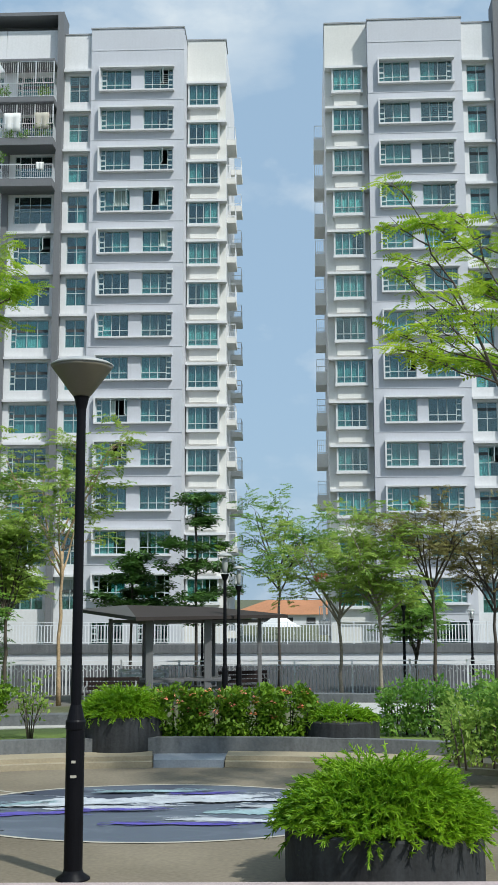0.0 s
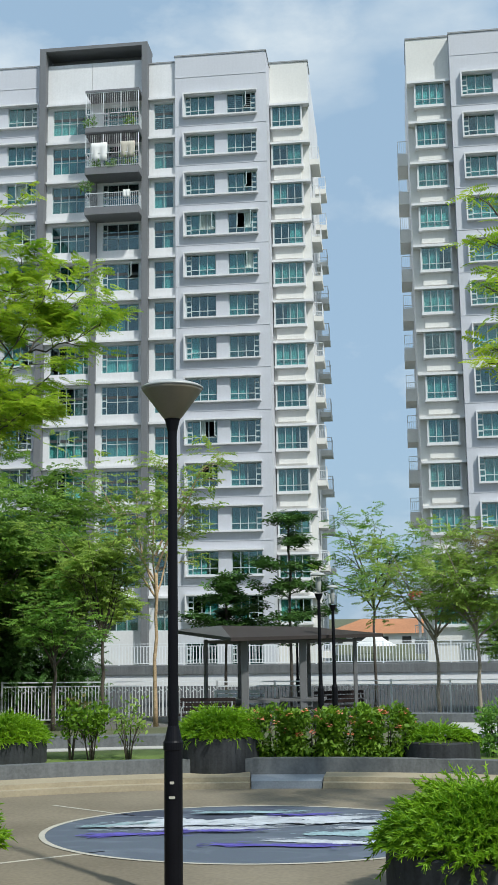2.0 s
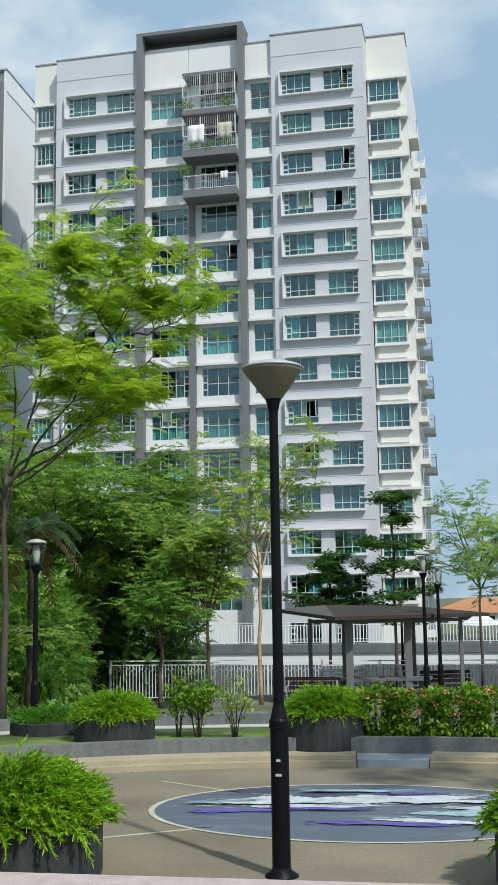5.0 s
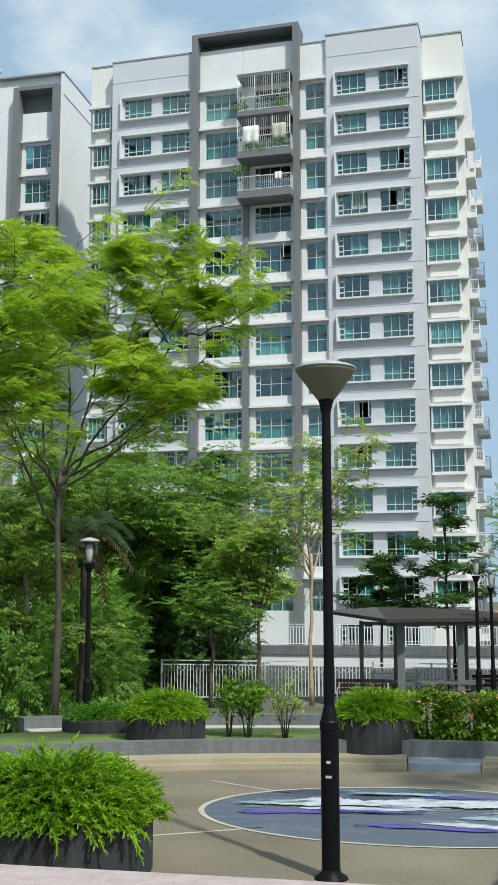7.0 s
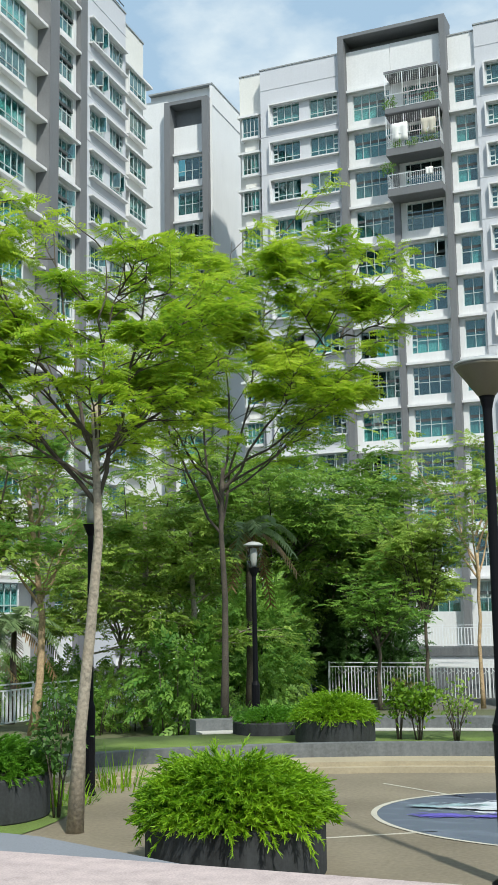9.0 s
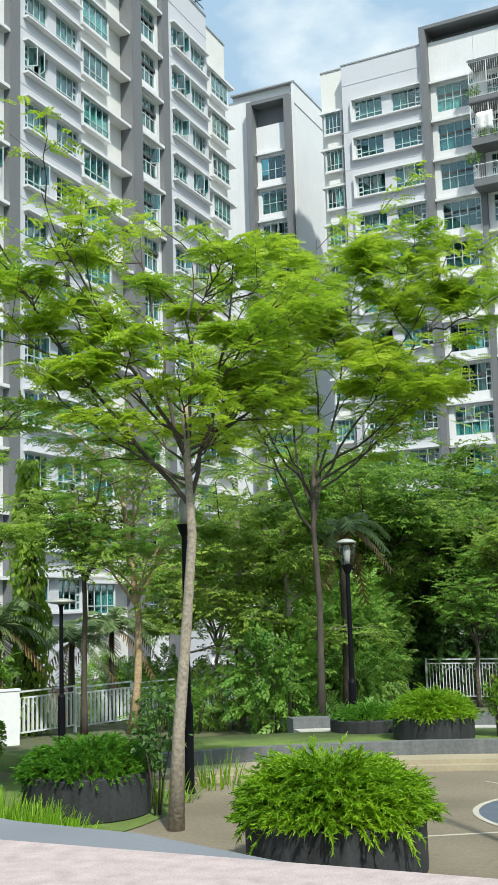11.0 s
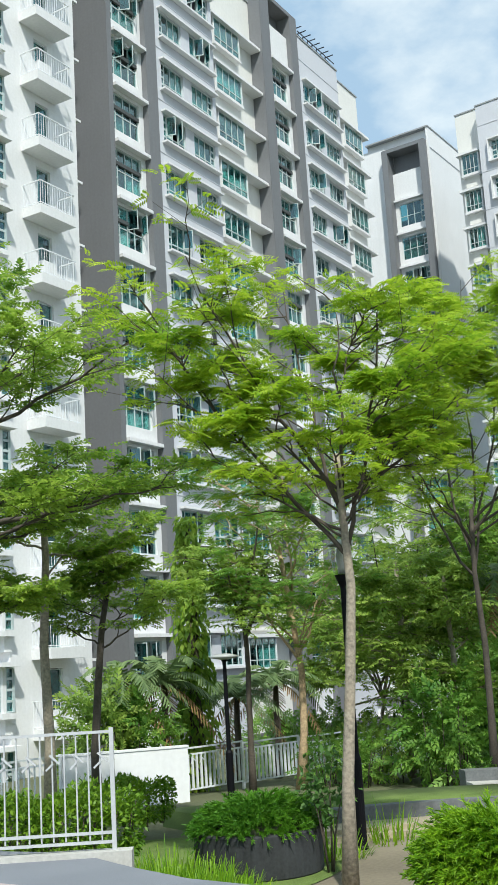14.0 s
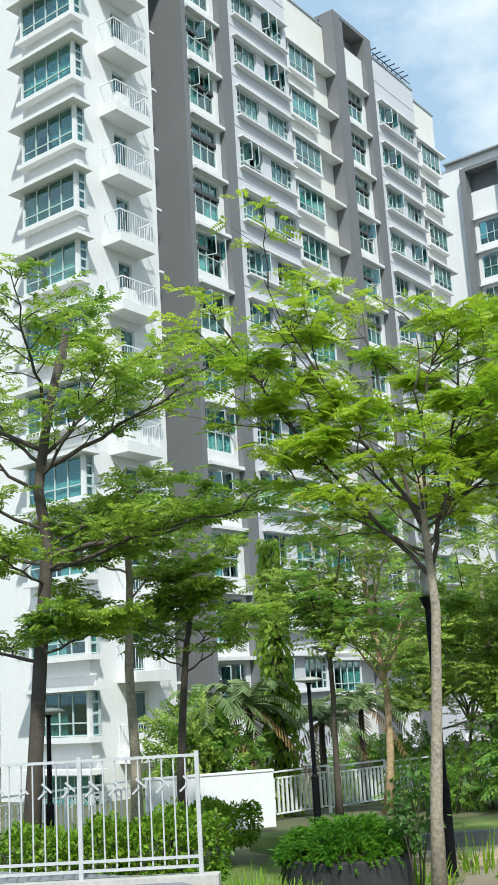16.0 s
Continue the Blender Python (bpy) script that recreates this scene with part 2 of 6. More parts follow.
PAINTV = material("violet_floor_paint", (0.11, 0.09, 0.40), 0.7, var=0.35, scale=5, fine=45, bump=0.05)
PAINTT = material("pale_teal_floor_paint", (0.30, 0.43, 0.46), 0.7, var=0.3, scale=5, fine=45, bump=0.05)
SOLAR = material("solar_panel", (0.02, 0.022, 0.03), 0.3, var=0.2, bump=0)


def mural_material():
    m = bpy.data.materials.new("painted_mural")
    m.use_nodes = True
    n, l = m.node_tree.nodes, m.node_tree.links
    b = n["Principled BSDF"]
    b.inputs["Roughness"].default_value = 0.7
    t = n.new("ShaderNodeTexCoord")
    mp = n.new("ShaderNodeMapping")
    mp.inputs["Scale"].default_value = (0.55, 1.45, 1.0)
    l.new(t.outputs["Object"], mp.inputs["Vector"])

    def layer(scale, loc, lo, hi, dist=1.2):
        k = n.new("ShaderNodeMapping")
        k.inputs["Location"].default_value = loc
        l.new(mp.outputs["Vector"], k.inputs["Vector"])
        q = n.new("ShaderNodeTexNoise")
        q.inputs["Scale"].default_value, q.inputs["Detail"].default_value = scale, 5.0
        q.inputs["Distortion"].default_value = dist
        l.new(k.outputs["Vector"], q.inputs["Vector"])
        r = n.new("ShaderNodeValToRGB")
        r.color_ramp.elements[0].position, r.color_ramp.elements[1].position = lo, hi
        l.new(q.outputs["Fac"], r.inputs["Fac"])
        return r.outputs["Color"]

    def over(base, colour, fac):
        x = n.new("ShaderNodeMixRGB")
        x.inputs[2].default_value = (*colour, 1)
        l.new(base, x.inputs[1])
        l.new(fac, x.inputs[0])
        return x.outputs[0]

    base = n.new("ShaderNodeRGB")
    base.outputs[0].default_value = (0.115, 0.14, 0.18, 1)
    sep = n.new("ShaderNodeSeparateXYZ")
    l.new(t.outputs["Object"], sep.inputs[0])

    def within(fac, lo, hi):
        r = n.new("ShaderNodeMapRange")
        r.interpolation_type = "SMOOTHSTEP"
        r.inputs["From Min"].default_value, r.inputs["From Max"].default_value = lo, hi
        l.new(sep.outputs["Y"], r.inputs["Value"])
        k = n.new("ShaderNodeMath")
        k.operation = "MULTIPLY"
        l.new(fac, k.inputs[0])
        l.new(r.outputs[0], k.inputs[1])
        return k.outputs[0]

    c = over(base.outputs[0], (0.055, 0.065, 0.10), within(layer(0.9, (4, 1, 0), 0.40, 0.56), 0.1, 1.0))
    c = over(c, (0.17, 0.20, 0.25), layer(1.6, (1, 7, 0), 0.52, 0.68))
    g = n.new("ShaderNodeTexNoise")
    g.inputs["Scale"].default_value = 40
    mx = n.new("ShaderNodeMixRGB")
    mx.blend_type = "MULTIPLY"
    mx.inputs[0].default_value = 0.35
    l.new(t.outputs["Object"], g.inputs["Vector"])
    l.new(c, mx.inputs[1])
    l.new(g.outputs["Color"], mx.inputs[2])
    l.new(mx.outputs[0], b.inputs["Base Color"])
    return m


MURAL = mural_material()

# ---- helpers for shapes ----


def at(az, d):
    """A place on the plan: degrees to the left of straight ahead, and metres from the viewer's foot."""
    return -d * math.sin(radians(az)), d * math.cos(radians(az))


def smooth(a, b, x):
    x = min(1.0, max(0.0, (x - a) / (b - a)))
    return x * x * (3 - 2 * x)


def ground_z(x, y):
    r = math.hypot(x + 1.0, y - 13.0)
    return -0.7 * smooth(14.0, 27.0, r)


def box(bm, x0, x1, y0, y1, z0, z1, mat=None):
    vs = [bm.verts.new((x, y, z)) for z in (z0, z1) for x, y in ((x0, y0), (x1, y0), (x1, y1), (x0, y1))]
    if mat is not None:
        for v in vs:
            v.co = mat @ v.co
    for f in ((3, 2, 1, 0), (4, 5, 6, 7), (0, 1, 5, 4), (1, 2, 6, 5), (2, 3, 7, 6), (3, 0, 4, 7)):
        bm.faces.new([vs[i] for i in f])


def tube(bm, pts, radii, seg=8, cap=True):
    rings = []
    for i, p in enumerate(pts):
        p = Vector(p)
        d = Vector(pts[min(i + 1, len(pts) - 1)]) - Vector(pts[max(i - 1, 0)])
        if d.length < 1e-6:
            d = Vector((0, 0, 1))
        d.normalize()
        a = d.cross(Vector((0.31, 0.95, 0.05)))
        if a.length < 1e-3:
            a = d.cross(Vector((1, 0, 0)))
        a.normalize()
        b = d.cross(a)
        rings.append([bm.verts.new(p + (a * math.cos(k * 2 * math.pi / seg) + b * math.sin(k * 2 * math.pi / seg)) * radii[i]) for k in range(seg)])
    for r, s in zip(rings, rings[1:]):
        for k in range(seg):
            bm.faces.new((r[k], r[(k + 1) % seg], s[(k + 1) % seg], s[k]))
    if cap:
        bm.faces.new(rings[0][::-1])
        bm.faces.new(rings[-1])


def lathe(bm, profile, seg=32, centre=(0, 0, 0), wobble=0.0):
    rings = []
    for r, z in profile:
        rings.append([bm.verts.new((centre[0] + r * math.cos(2 * math.pi * k / seg), centre[1] + r * math.sin(2 * math.pi * k / seg), centre[2] + z)) for k in range(seg)])
    for a, b in zip(rings, rings[1:]):
        for k in range(seg):
            bm.faces.new((a[k], a[(k + 1) % seg], b[(k + 1) % seg], b[k]))
    bm.faces.new(rings[0][::-1])
    bm.faces.new(rings[-1])


def mesh_of(bm, mat, flat=True, name="mesh"):
    me = bpy.data.meshes.new(name)
    bm.normal_update()
    bm.to_mesh(me)
    bm.free()
    me.materials.append(mat)
    if not flat:
        me.polygons.foreach_set("use_smooth", [True] * len(me.polygons))
    return me


def part(name, bm, mat, parent, label="", flat=True, m=None):
    me = bm if isinstance(bm, bpy.types.Mesh) else mesh_of(bm, mat, flat, name)
    ob = new(name, me)
    ob.parent = parent
    if m is not None:
        ob.matrix_basis = m
    if label:
        ob["label"] = label
    return ob


def thing(name, m, label, category, group="", kind=""):
    ob = new(name)
    ob.empty_display_size = 0.3
    ob.matrix_basis = m
    return tagged(ob, label, category, group, kind)


def solid(name, bm, mat, label, category, m=None, group="", kind="", flat=True):
    ob = new(name, mesh_of(bm, mat, flat, name))
    if m is not None:
        ob.matrix_basis = m
    return tagged(ob, label, category, group, kind)


def arrays(name, verts, faces, mat):
    """A mesh from computed vertex and quad arrays."""
    me = bpy.data.meshes.new(name)
    v = np.asarray(verts, dtype=np.float32).reshape(-1, 3)
    f = np.asarray(faces, dtype=np.int32)
    me.vertices.add(len(v))
    me.vertices.foreach_set("co", v.ravel())
    me.loops.add(f.size)
    me.loops.foreach_set("vertex_index", f.ravel())
    me.polygons.add(len(f))
    me.polygons.foreach_set("loop_start", np.arange(len(f), dtype=np.int32) * f.shape[1])
    me.polygons.foreach_set("loop_total", np.full(len(f), f.shape[1], dtype=np.int32))
    me.materials.append(mat)
    me.update(calc_edges=True)
    return me

# ---- ground ----
bm = bmesh.new()
xs = [-3000, -800, -200, -90, -60] + [-50 + 2.5 * i for i in range(41)] + [60, 90, 200, 800, 3000]
ys = [-3000, -800, -200, -60, -30, -15, -8] + [-4 + 2.5 * i for i in range(40)] + [110, 150, 250, 800, 3000]
grid = [[bm.verts.new((x, y, ground_z(x, y) - 0.03)) for x in xs] for y in ys]
for a, b in zip(grid, grid[1:]):
    for i in range(len(xs) - 1):
        bm.faces.new((a[i], a[i + 1], b[i + 1], b[i]))
solid("ground", bm, EARTH, "dark earth and rough turf round the plaza", "ground", kind="structure", flat=False)


def disc(bm, cx, cy, rx, ry, z, seg=96, r0=0.0):
    if r0:
        a = [bm.verts.new((cx + rx * r0 * math.cos(2 * math.pi * k / seg), cy + ry * r0 * math.sin(2 * math.pi * k / seg), z)) for k in range(seg)]
        b = [bm.verts.new((cx + rx * math.cos(2 * math.pi * k / seg), cy + ry * math.sin(2 * math.pi * k / seg), z)) for k in range(seg)]
        for k in range(seg):
            bm.faces.new((a[k], b[k], b[(k + 1) % seg], a[(k + 1) % seg]))
    else:
        bm.faces.new([bm.verts.new((cx + rx * math.cos(2 * math.pi * k / seg), cy + ry * math.sin(2 * math.pi * k / seg), z)) for k in range(seg)])


def ring(bm, cx, cy, r0, r1, z0, z1, a0, a1, seg=64, sx=1.0):
    """A solid part of a ring, angles in degrees from straight ahead to the left."""
    q = []
    for i in range(seg + 1):
        a = radians(a0 + (a1 - a0) * i / seg)
        c, s = -math.sin(a) * sx, math.cos(a)
        q.append([bm.verts.new((cx + r * c, cy + r * s, z)) for r, z in ((r0, z0), (r0, z1), (r1, z1), (r1, z0))])
    for a, b in zip(q, q[1:]):
        for k in range(4):
            bm.faces.new((a[k], a[(k + 1) % 4], b[(k + 1) % 4], b[k]))
    bm.faces.new(q[0][::-1])
    bm.faces.new(q[-1])


PC = (-0.9, 11.0)  # middle of the round plaza
PR = 7.55
bm = bmesh.new()
disc(bm, PC[0], PC[1] - 1.0, PR * 1.55, PR + 1.6, 0.0)
solid("pavement", bm, CONC, "stained buff concrete floor of a round plaza", "pavement", kind="structure")
mural = thing("mural", pose(-1.2, 14.87, 0.006), "worn round floor mural of white and violet strokes on blue-grey", "mural")
bm = bmesh.new()
disc(bm, 0, 0, 2.72, 1.92, 0.0)
part("mural_ground", bm, MURAL, mural, "blue-grey painted ground of the mural")


def stroke(x0, x1, y, w, mat, label, seed, z, rise=0.0):
    """A dry brush stroke: a ragged band with streaks at its ends."""
    rg = random.Random(seed)
    bm = bmesh.new()
    n = 46
    cols = []
    for i in range(n + 1):
        q = i / n
        body = math.sin(math.pi * min(1, max(0, q))) ** 0.55
        mid = y + rise * (q - 0.5) + 0.10 * w * math.sin(7 * q + seed)
        hi = mid + w * body * (0.5 + 0.22 * math.sin(11 * q + 2 * seed) + rg.uniform(-0.10, 0.10))
        lo = mid - w * body * (0.5 + 0.22 * math.sin(9 * q + seed) + rg.uniform(-0.10, 0.10))
        xx = x0 + (x1 - x0) * q
        cols.append([bm.verts.new((xx, lo, z)), bm.verts.new((xx, max(hi, lo + 0.004), z))])
    for a, b in zip(cols, cols[1:]):
        bm.faces.new((a[0], b[0], b[1], a[1]))
    for k in range(70):
        q = rg.choice((rg.uniform(-0.1, 0.25), rg.uniform(0.75, 1.1), rg.random()))
        xx, yy = x0 + (x1 - x0) * q, y + rise * (q - 0.5) + rg.gauss(0, 0.5) * w
        ln, t = rg.uniform(0.05, 0.3), rg.uniform(0.01, 0.035)
        if (xx / 2.6) ** 2 + (yy / 1.82) ** 2 < 1 and ((xx + ln) / 2.6) ** 2 + (yy / 1.82) ** 2 < 1:
            bm.faces.new([bm.verts.new(c) for c in ((xx, yy, z + 0.001), (xx + ln, yy + 0.02, z + 0.001), (xx + ln * 0.9, yy + t, z + 0.001), (xx + 0.03, yy + t, z + 0.001))])
    tagged(part("brush_stroke", bm, mat, mural), label, kind="stuff")


for k, (x0, x1, y, w, mat, lab, rise) in enumerate((
        (-1.95, 0.6, 0.62, 0.62, PAINTW, "white brush stroke", 0.5), (-0.2, 1.5, 0.95, 0.34, PAINTW, "white brush stroke", 0.1), (-1.5, 0.1, 0.12, 0.3, PAINTW, "white brush stroke", 0.15),
        (0.15, 2.15, -0.72, 0.24, PAINTW, "white brush stroke", -0.1), (0.6, 2.2, -0.12, 0.36, PAINTT, "pale teal brush stroke", 0.25), (1.0, 2.3, 0.2, 0.2, PAINTW, "white brush stroke", 0.1),
        (-2.2, -1.0, -0.3, 0.2, PAINTV, "violet brush stroke", 0.25), (-0.5, 1.1, -0.98, 0.15, PAINTV, "violet brush stroke", -0.05), (1.5, 2.3, -0.5, 0.17, PAINTV, "violet brush stroke", 0.2),
        (0.1, 0.9, 1.12, 0.14, PAINTV, "violet brush stroke", 0.05), (-2.35, -1.5, 0.3, 0.2, PAINTT, "pale teal brush stroke", 0.3),
        (-1.9, -0.4, 0.3, 0.24, PAINTW, "white brush stroke", 0.2), (0.2, 1.9, 0.55, 0.26, PAINTW, "white brush stroke", 0.12), (-0.9, 0.4, 1.25, 0.16, PAINTT, "pale teal brush stroke", 0.05),
        (-1.2, 0.0, -0.12, 0.12, PAINTV, "violet brush stroke", 0.1))):
    stroke(x0, x1, y, w, mat, lab, 31 + k, 0.003 + 0.002 * k, rise)
bm = bmesh.new()
disc(bm, -1.2, 14.87, 2.80, 1.985, 0.008, r0=0.972)
solid("mural_border", bm, LINEM, "thin pale painted ring round the floor mural", "painted line")
bm = bmesh.new()
for x0, y0, x1, y1 in ((-5.6, 11.9, -2.9, 13.6), (-4.4, 16.9, -3.0, 16.0), (1.2, 16.3, 3.2, 17.2)):
    d = Vector((x1 - x0, y1 - y0))
    box(bm, 0, d.length, -0.022, 0.022, 0.002, 0.006, pose(x0, y0, 0, 0, 0, math.degrees(math.atan2(d.y, d.x))))
solid("floor_joint", bm, LINEM, "pale straight joints in the plaza concrete", "joint", kind="structure")

# ---- kerbs and planting beds round the plaza ----
bm = bmesh.new()
ring(bm, *PC, PR, PR + 0.16, 0, 0.09, -75, -3.0, sx=1.25)
ring(bm, *PC, PR, PR + 0.16, 0, 0.09, 4.1, 58, sx=1.25)
ring(bm, *PC, PR + 0.16, PR + 0.75, 0, 0.16, -75, -3.0, sx=1.25)
ring(bm, *PC, PR + 0.16, PR + 0.75, 0, 0.16, 4.1, 58, sx=1.25)
solid("kerb", bm, KERB, "low buff concrete kerb in two steps round the plaza", "kerb", kind="structure")
bm = bmesh.new()
ring(bm, *PC, PR - 0.02, PR + 0.75, 0, 0.12, -2.9, 4.0, 16, sx=1.25)
solid("ramp", bm, RAMPM, "blue-grey painted ramp plate let into the buff kerb", "ramp", kind="structure")
bm = bmesh.new()
ring(bm, *PC, PR + 0.75, PR + 0.95, -0.2, 0.38, -75, 62, 90, sx=1.25)
solid("bed_wall", bm, BEDWALL, "curved grey rendered bed wall with pale lime streaks", "planter wall", kind="structure")
bm = bmesh.new()
ring(bm, *PC, PR + 0.95, PR + 3.4, -0.3, 0.27, -75, 62, 90, sx=1.25)
solid("lawn", bm, LAWN, "mown green turf in the bed behind the wall", "lawn", kind="structure", flat=False)
bm = bmesh.new()
ring(bm, *PC, PR + 4.4, PR + 4.8, -0.6, 0.42, 8, 34, 40, sx=1.25)
ring(bm, *PC, PR + 4.6, PR + 5.0, -0.6, 0.35, -60, -12, 40, sx=1.25)
ring(bm, *PC, PR + 7.4, PR + 7.8, -0.7, 0.55, -60, -7, 40, sx=1.25)
solid("terrace_wall", bm, BEDWALL, "grey rendered terrace walls behind the beds", "terrace wall", kind="structure")
bm = bmesh.new()
ring(bm, *PC, PR + 4.0, PR + 4.4, -0.6, 0.22, 8, 34, 40, sx=1.25)
ring(bm, *PC, PR + 4.1, PR + 4.6, -0.6, 0.2, -60, -12, 40, sx=1.25)
ring(bm, *PC, PR + 5.0, PR + 7.4, -0.7, 0.37, -60, -10, 40, sx=1.25)
ring(bm, *PC, PR + 4.8, PR + 6.0, -0.7, 0.3, 8, 30, 40, sx=1.25)
solid("terrace_step", bm, STEPM, "pale stone seat steps of the terraces", "step", kind="structure")
bm = bmesh.new()
ring(bm, *PC, PR + 7.8, PR + 18.9, -1.0, -0.4, -34, 14, 40, sx=1.25)
solid("terrace_floor", bm, TERR, "worn grey-brown concrete floor under the shelter", "pavement", kind="structure")

bm = bmesh.new()
box(bm, -120, 120, 39.5, 58.8, -0.9, -0.68)
solid("road", bm, ASPH, "dark asphalt road behind the park fence", "road", kind="structure")

bm = bmesh.new()
disc(bm, -10.3, 12.4, 2.7, 3.0, 0.012, 48)
solid("lawn", bm, LAWN, "mown green turf between the path and the planters", "lawn", kind="structure")

# ---- raised walk where the viewer stands, its parapet and the path beside it ----
bm = bmesh.new()
box(bm, -6.0, 8.0, -9.0, 2.4, -0.2, 1.1)
solid("viewing_deck", bm, PATHM, "grey paved raised walk above the plaza", "walkway", kind="structure")
bm = bmesh.new()
box(bm, -5.0, 8.0, 2.42, 2.88, 0.0, 1.9)
box(bm, -5.05, 8.05, 2.38, 2.92, 1.9, 2.0)
bmesh.ops.bevel(bm, geom=[e for e in bm.edges if abs(e.verts[0].co.z - 2.0) < 1e-4 and abs(e.verts[1].co.z - 2.0) < 1e-4], offset=0.02, segments=2, affect="EDGES")
solid("parapet", bm, PINK, "low parapet with a pinkish washed-stone coping", "parapet", kind="structure")
bm = bmesh.new()
edge = [(-1.5, 7.2), (-3.2, 7.55), (-4.9, 8.0), (-6.3, 8.15), (-7.2, 8.45), (-8.4, 8.95), (-10.6, 8.6), (-14.0, 8.0)]
lo = [[bm.verts.new((x, y, z)) for z in (-0.1, 0.9 - 0.3 * smooth(-3.8, -1.5, x))] for x, y in edge]
hi = [[bm.verts.new((x, 3.4, z)) for z in (-0.1, 0.9 - 0.3 * smooth(-3.8, -1.5, x))] for x, y in edge]
for i in range(len(edge) - 1):
    bm.faces.new((lo[i][0], lo[i][1], lo[i + 1][1], lo[i + 1][0]))
    bm.faces.new((hi[i][1], hi[i][0], hi[i + 1][0], hi[i + 1][1]))
    bm.faces.new((lo[i][1], hi[i][1], hi[i + 1][1], lo[i + 1][1]))
bm.faces.new((lo[0][0], hi[0][0], hi[0][1], lo[0][1]))
solid("path", bm, PATHM, "smooth grey path that curves down beside the plaza", "path", kind="structure")

# ---- apartment buildings ----
STOREY = 2.81
CACHE = {}
rng = random.Random(7)


def cached(key, make):
    if key not in CACHE:
        CACHE[key] = make()
    return CACHE[key]


def wall_mesh(u0, u1, z0, z1, v, holes, th, ret, mat):
    us = sorted({u0, u1, *[h[i] for h in holes for i in (0, 1)]})
    zs = sorted({z0, z1, *[h[i] for h in holes for i in (2, 3)]})
    bm = bmesh.new()

    def quad(*p):
        bm.faces.new([bm.verts.new(q) for q in p])

    for a, b in zip(us, us[1:]):
        run = None
        for c, d in zip(zs, zs[1:]):
            mu, mz = (a + b) / 2, (c + d) / 2
            if any(h[0] < mu < h[1] and h[2] < mz < h[3] for h in holes):
                if run:
                    quad((a, v, run[0]), (b, v, run[0]), (b, v, run[1]), (a, v, run[1]))
                run = None
            else:
                run = (run[0], d) if run else (c, d)
        if run:
            quad((a, v, run[0]), (b, v, run[0]), (b, v, run[1]), (a, v, run[1]))
    for a, b, c, d in holes:
        quad((a, v, c), (a, v + th, c), (b, v + th, c), (b, v, c))
        quad((a, v, d), (b, v, d), (b, v + th, d), (a, v + th, d))
        quad((a, v, c), (a, v, d), (a, v + th, d), (a, v + th, c))
        quad((b, v, c), (b, v + th, c), (b, v + th, d), (b, v, d))
    quad((u0, v, z0), (u0, v, z1), (u0, v + ret, z1), (u0, v + ret, z0))
    quad((u1, v, z0), (u1, v + ret, z0), (u1, v + ret, z1), (u1, v, z1))
    quad((u0, v, z1), (u1, v, z1), (u1, v + ret, z1), (u0, v + ret, z1))
    return mesh_of(bm, mat, True, "wall")


def window_frame(w, h, n, louvre, low):
    """One connected grid of bars round the panes."""
    t, d, lw = 0.045, 0.035, 0.36
    x0, x1 = (lw if louvre == "L" else t), (w - lw if louvre == "R" else w - t)
    holes = []
    for k in range(n):
        a, b = x0 + (x1 - x0) * k / n + (t / 2 if k else 0), x0 + (x1 - x0) * (k + 1) / n - (t / 2 if k < n - 1 else 0)
        holes += [(a, b, t, low - t / 2), (a, b, low + t / 2, h - t)] if low else [(a, b, t, h - t)]
    if louvre:
        a, b = (t, lw - t) if louvre == "L" else (x1 + t, w - t)
        holes += [(a, b, h * k / 4 + t, h * (k + 1) / 4 - t) for k in range(4)]
    us = sorted({0, w, *[round(q[i], 4) for q in holes for i in (0, 1)]})
    zs = sorted({0, h, *[round(q[i], 4) for q in holes for i in (2, 3)]})
    bm = bmesh.new()
    vs = {(i, j): bm.verts.new((u, -d, z)) for i, u in enumerate(us) for j, z in enumerate(zs)}
    for i in range(len(us) - 1):
        for j in range(len(zs) - 1):
            mu, mz = (us[i] + us[i + 1]) / 2, (zs[j] + zs[j + 1]) / 2
            if not any(q[0] < mu < q[1] and q[2] < mz < q[3] for q in holes):
                bm.faces.new((vs[i, j], vs[i + 1, j], vs[i + 1, j + 1], vs[i, j + 1]))
    out = bmesh.ops.extrude_face_region(bm, geom=bm.faces[:])
    bmesh.ops.translate(bm, vec=(0, 2 * d, 0), verts=[g for g in out["geom"] if isinstance(g, bmesh.types.BMVert)])
    bmesh.ops.delete(bm, geom=[v for v in bm.verts if not v.link_faces], context="VERTS")
    bmesh.ops.recalc_face_normals(bm, faces=bm.faces[:])
    return mesh_of(bm, ALU, True, "window_frame")


def plate(w, h, mat, name, t=0.008):
    bm = bmesh.new()
    box(bm, 0, w, -t / 2, t / 2, 0, h)
    return mesh_of(bm, mat, True, name)


def curtain_mesh(w, h):
    bm = bmesh.new()
    n = max(6, int(w / 0.05))
    cols = [[bm.verts.new((w * i / n, 0.03 * math.sin(i * 1.9) + 0.012 * math.sin(i * 0.7), z)) for z in (0, h)] for i in range(n + 1)]
    for a, b in zip(cols, cols[1:]):
        bm.faces.new((a[0], b[0], b[1], a[1]))
    return mesh_of(bm, CURT, False, "curtain")


def casement_mesh(w, h):
    bm = bmesh.new()
    t = 0.04
    for a, b, c, d in ((0, w, 0, t), (0, w, h - t, h), (0, t, t, h - t), (w - t, w, t, h - t)):
        box(bm, a, b, -0.02, 0.02, c, d)
    me = mesh_of(bm, ALU, True, "casement")
    return me


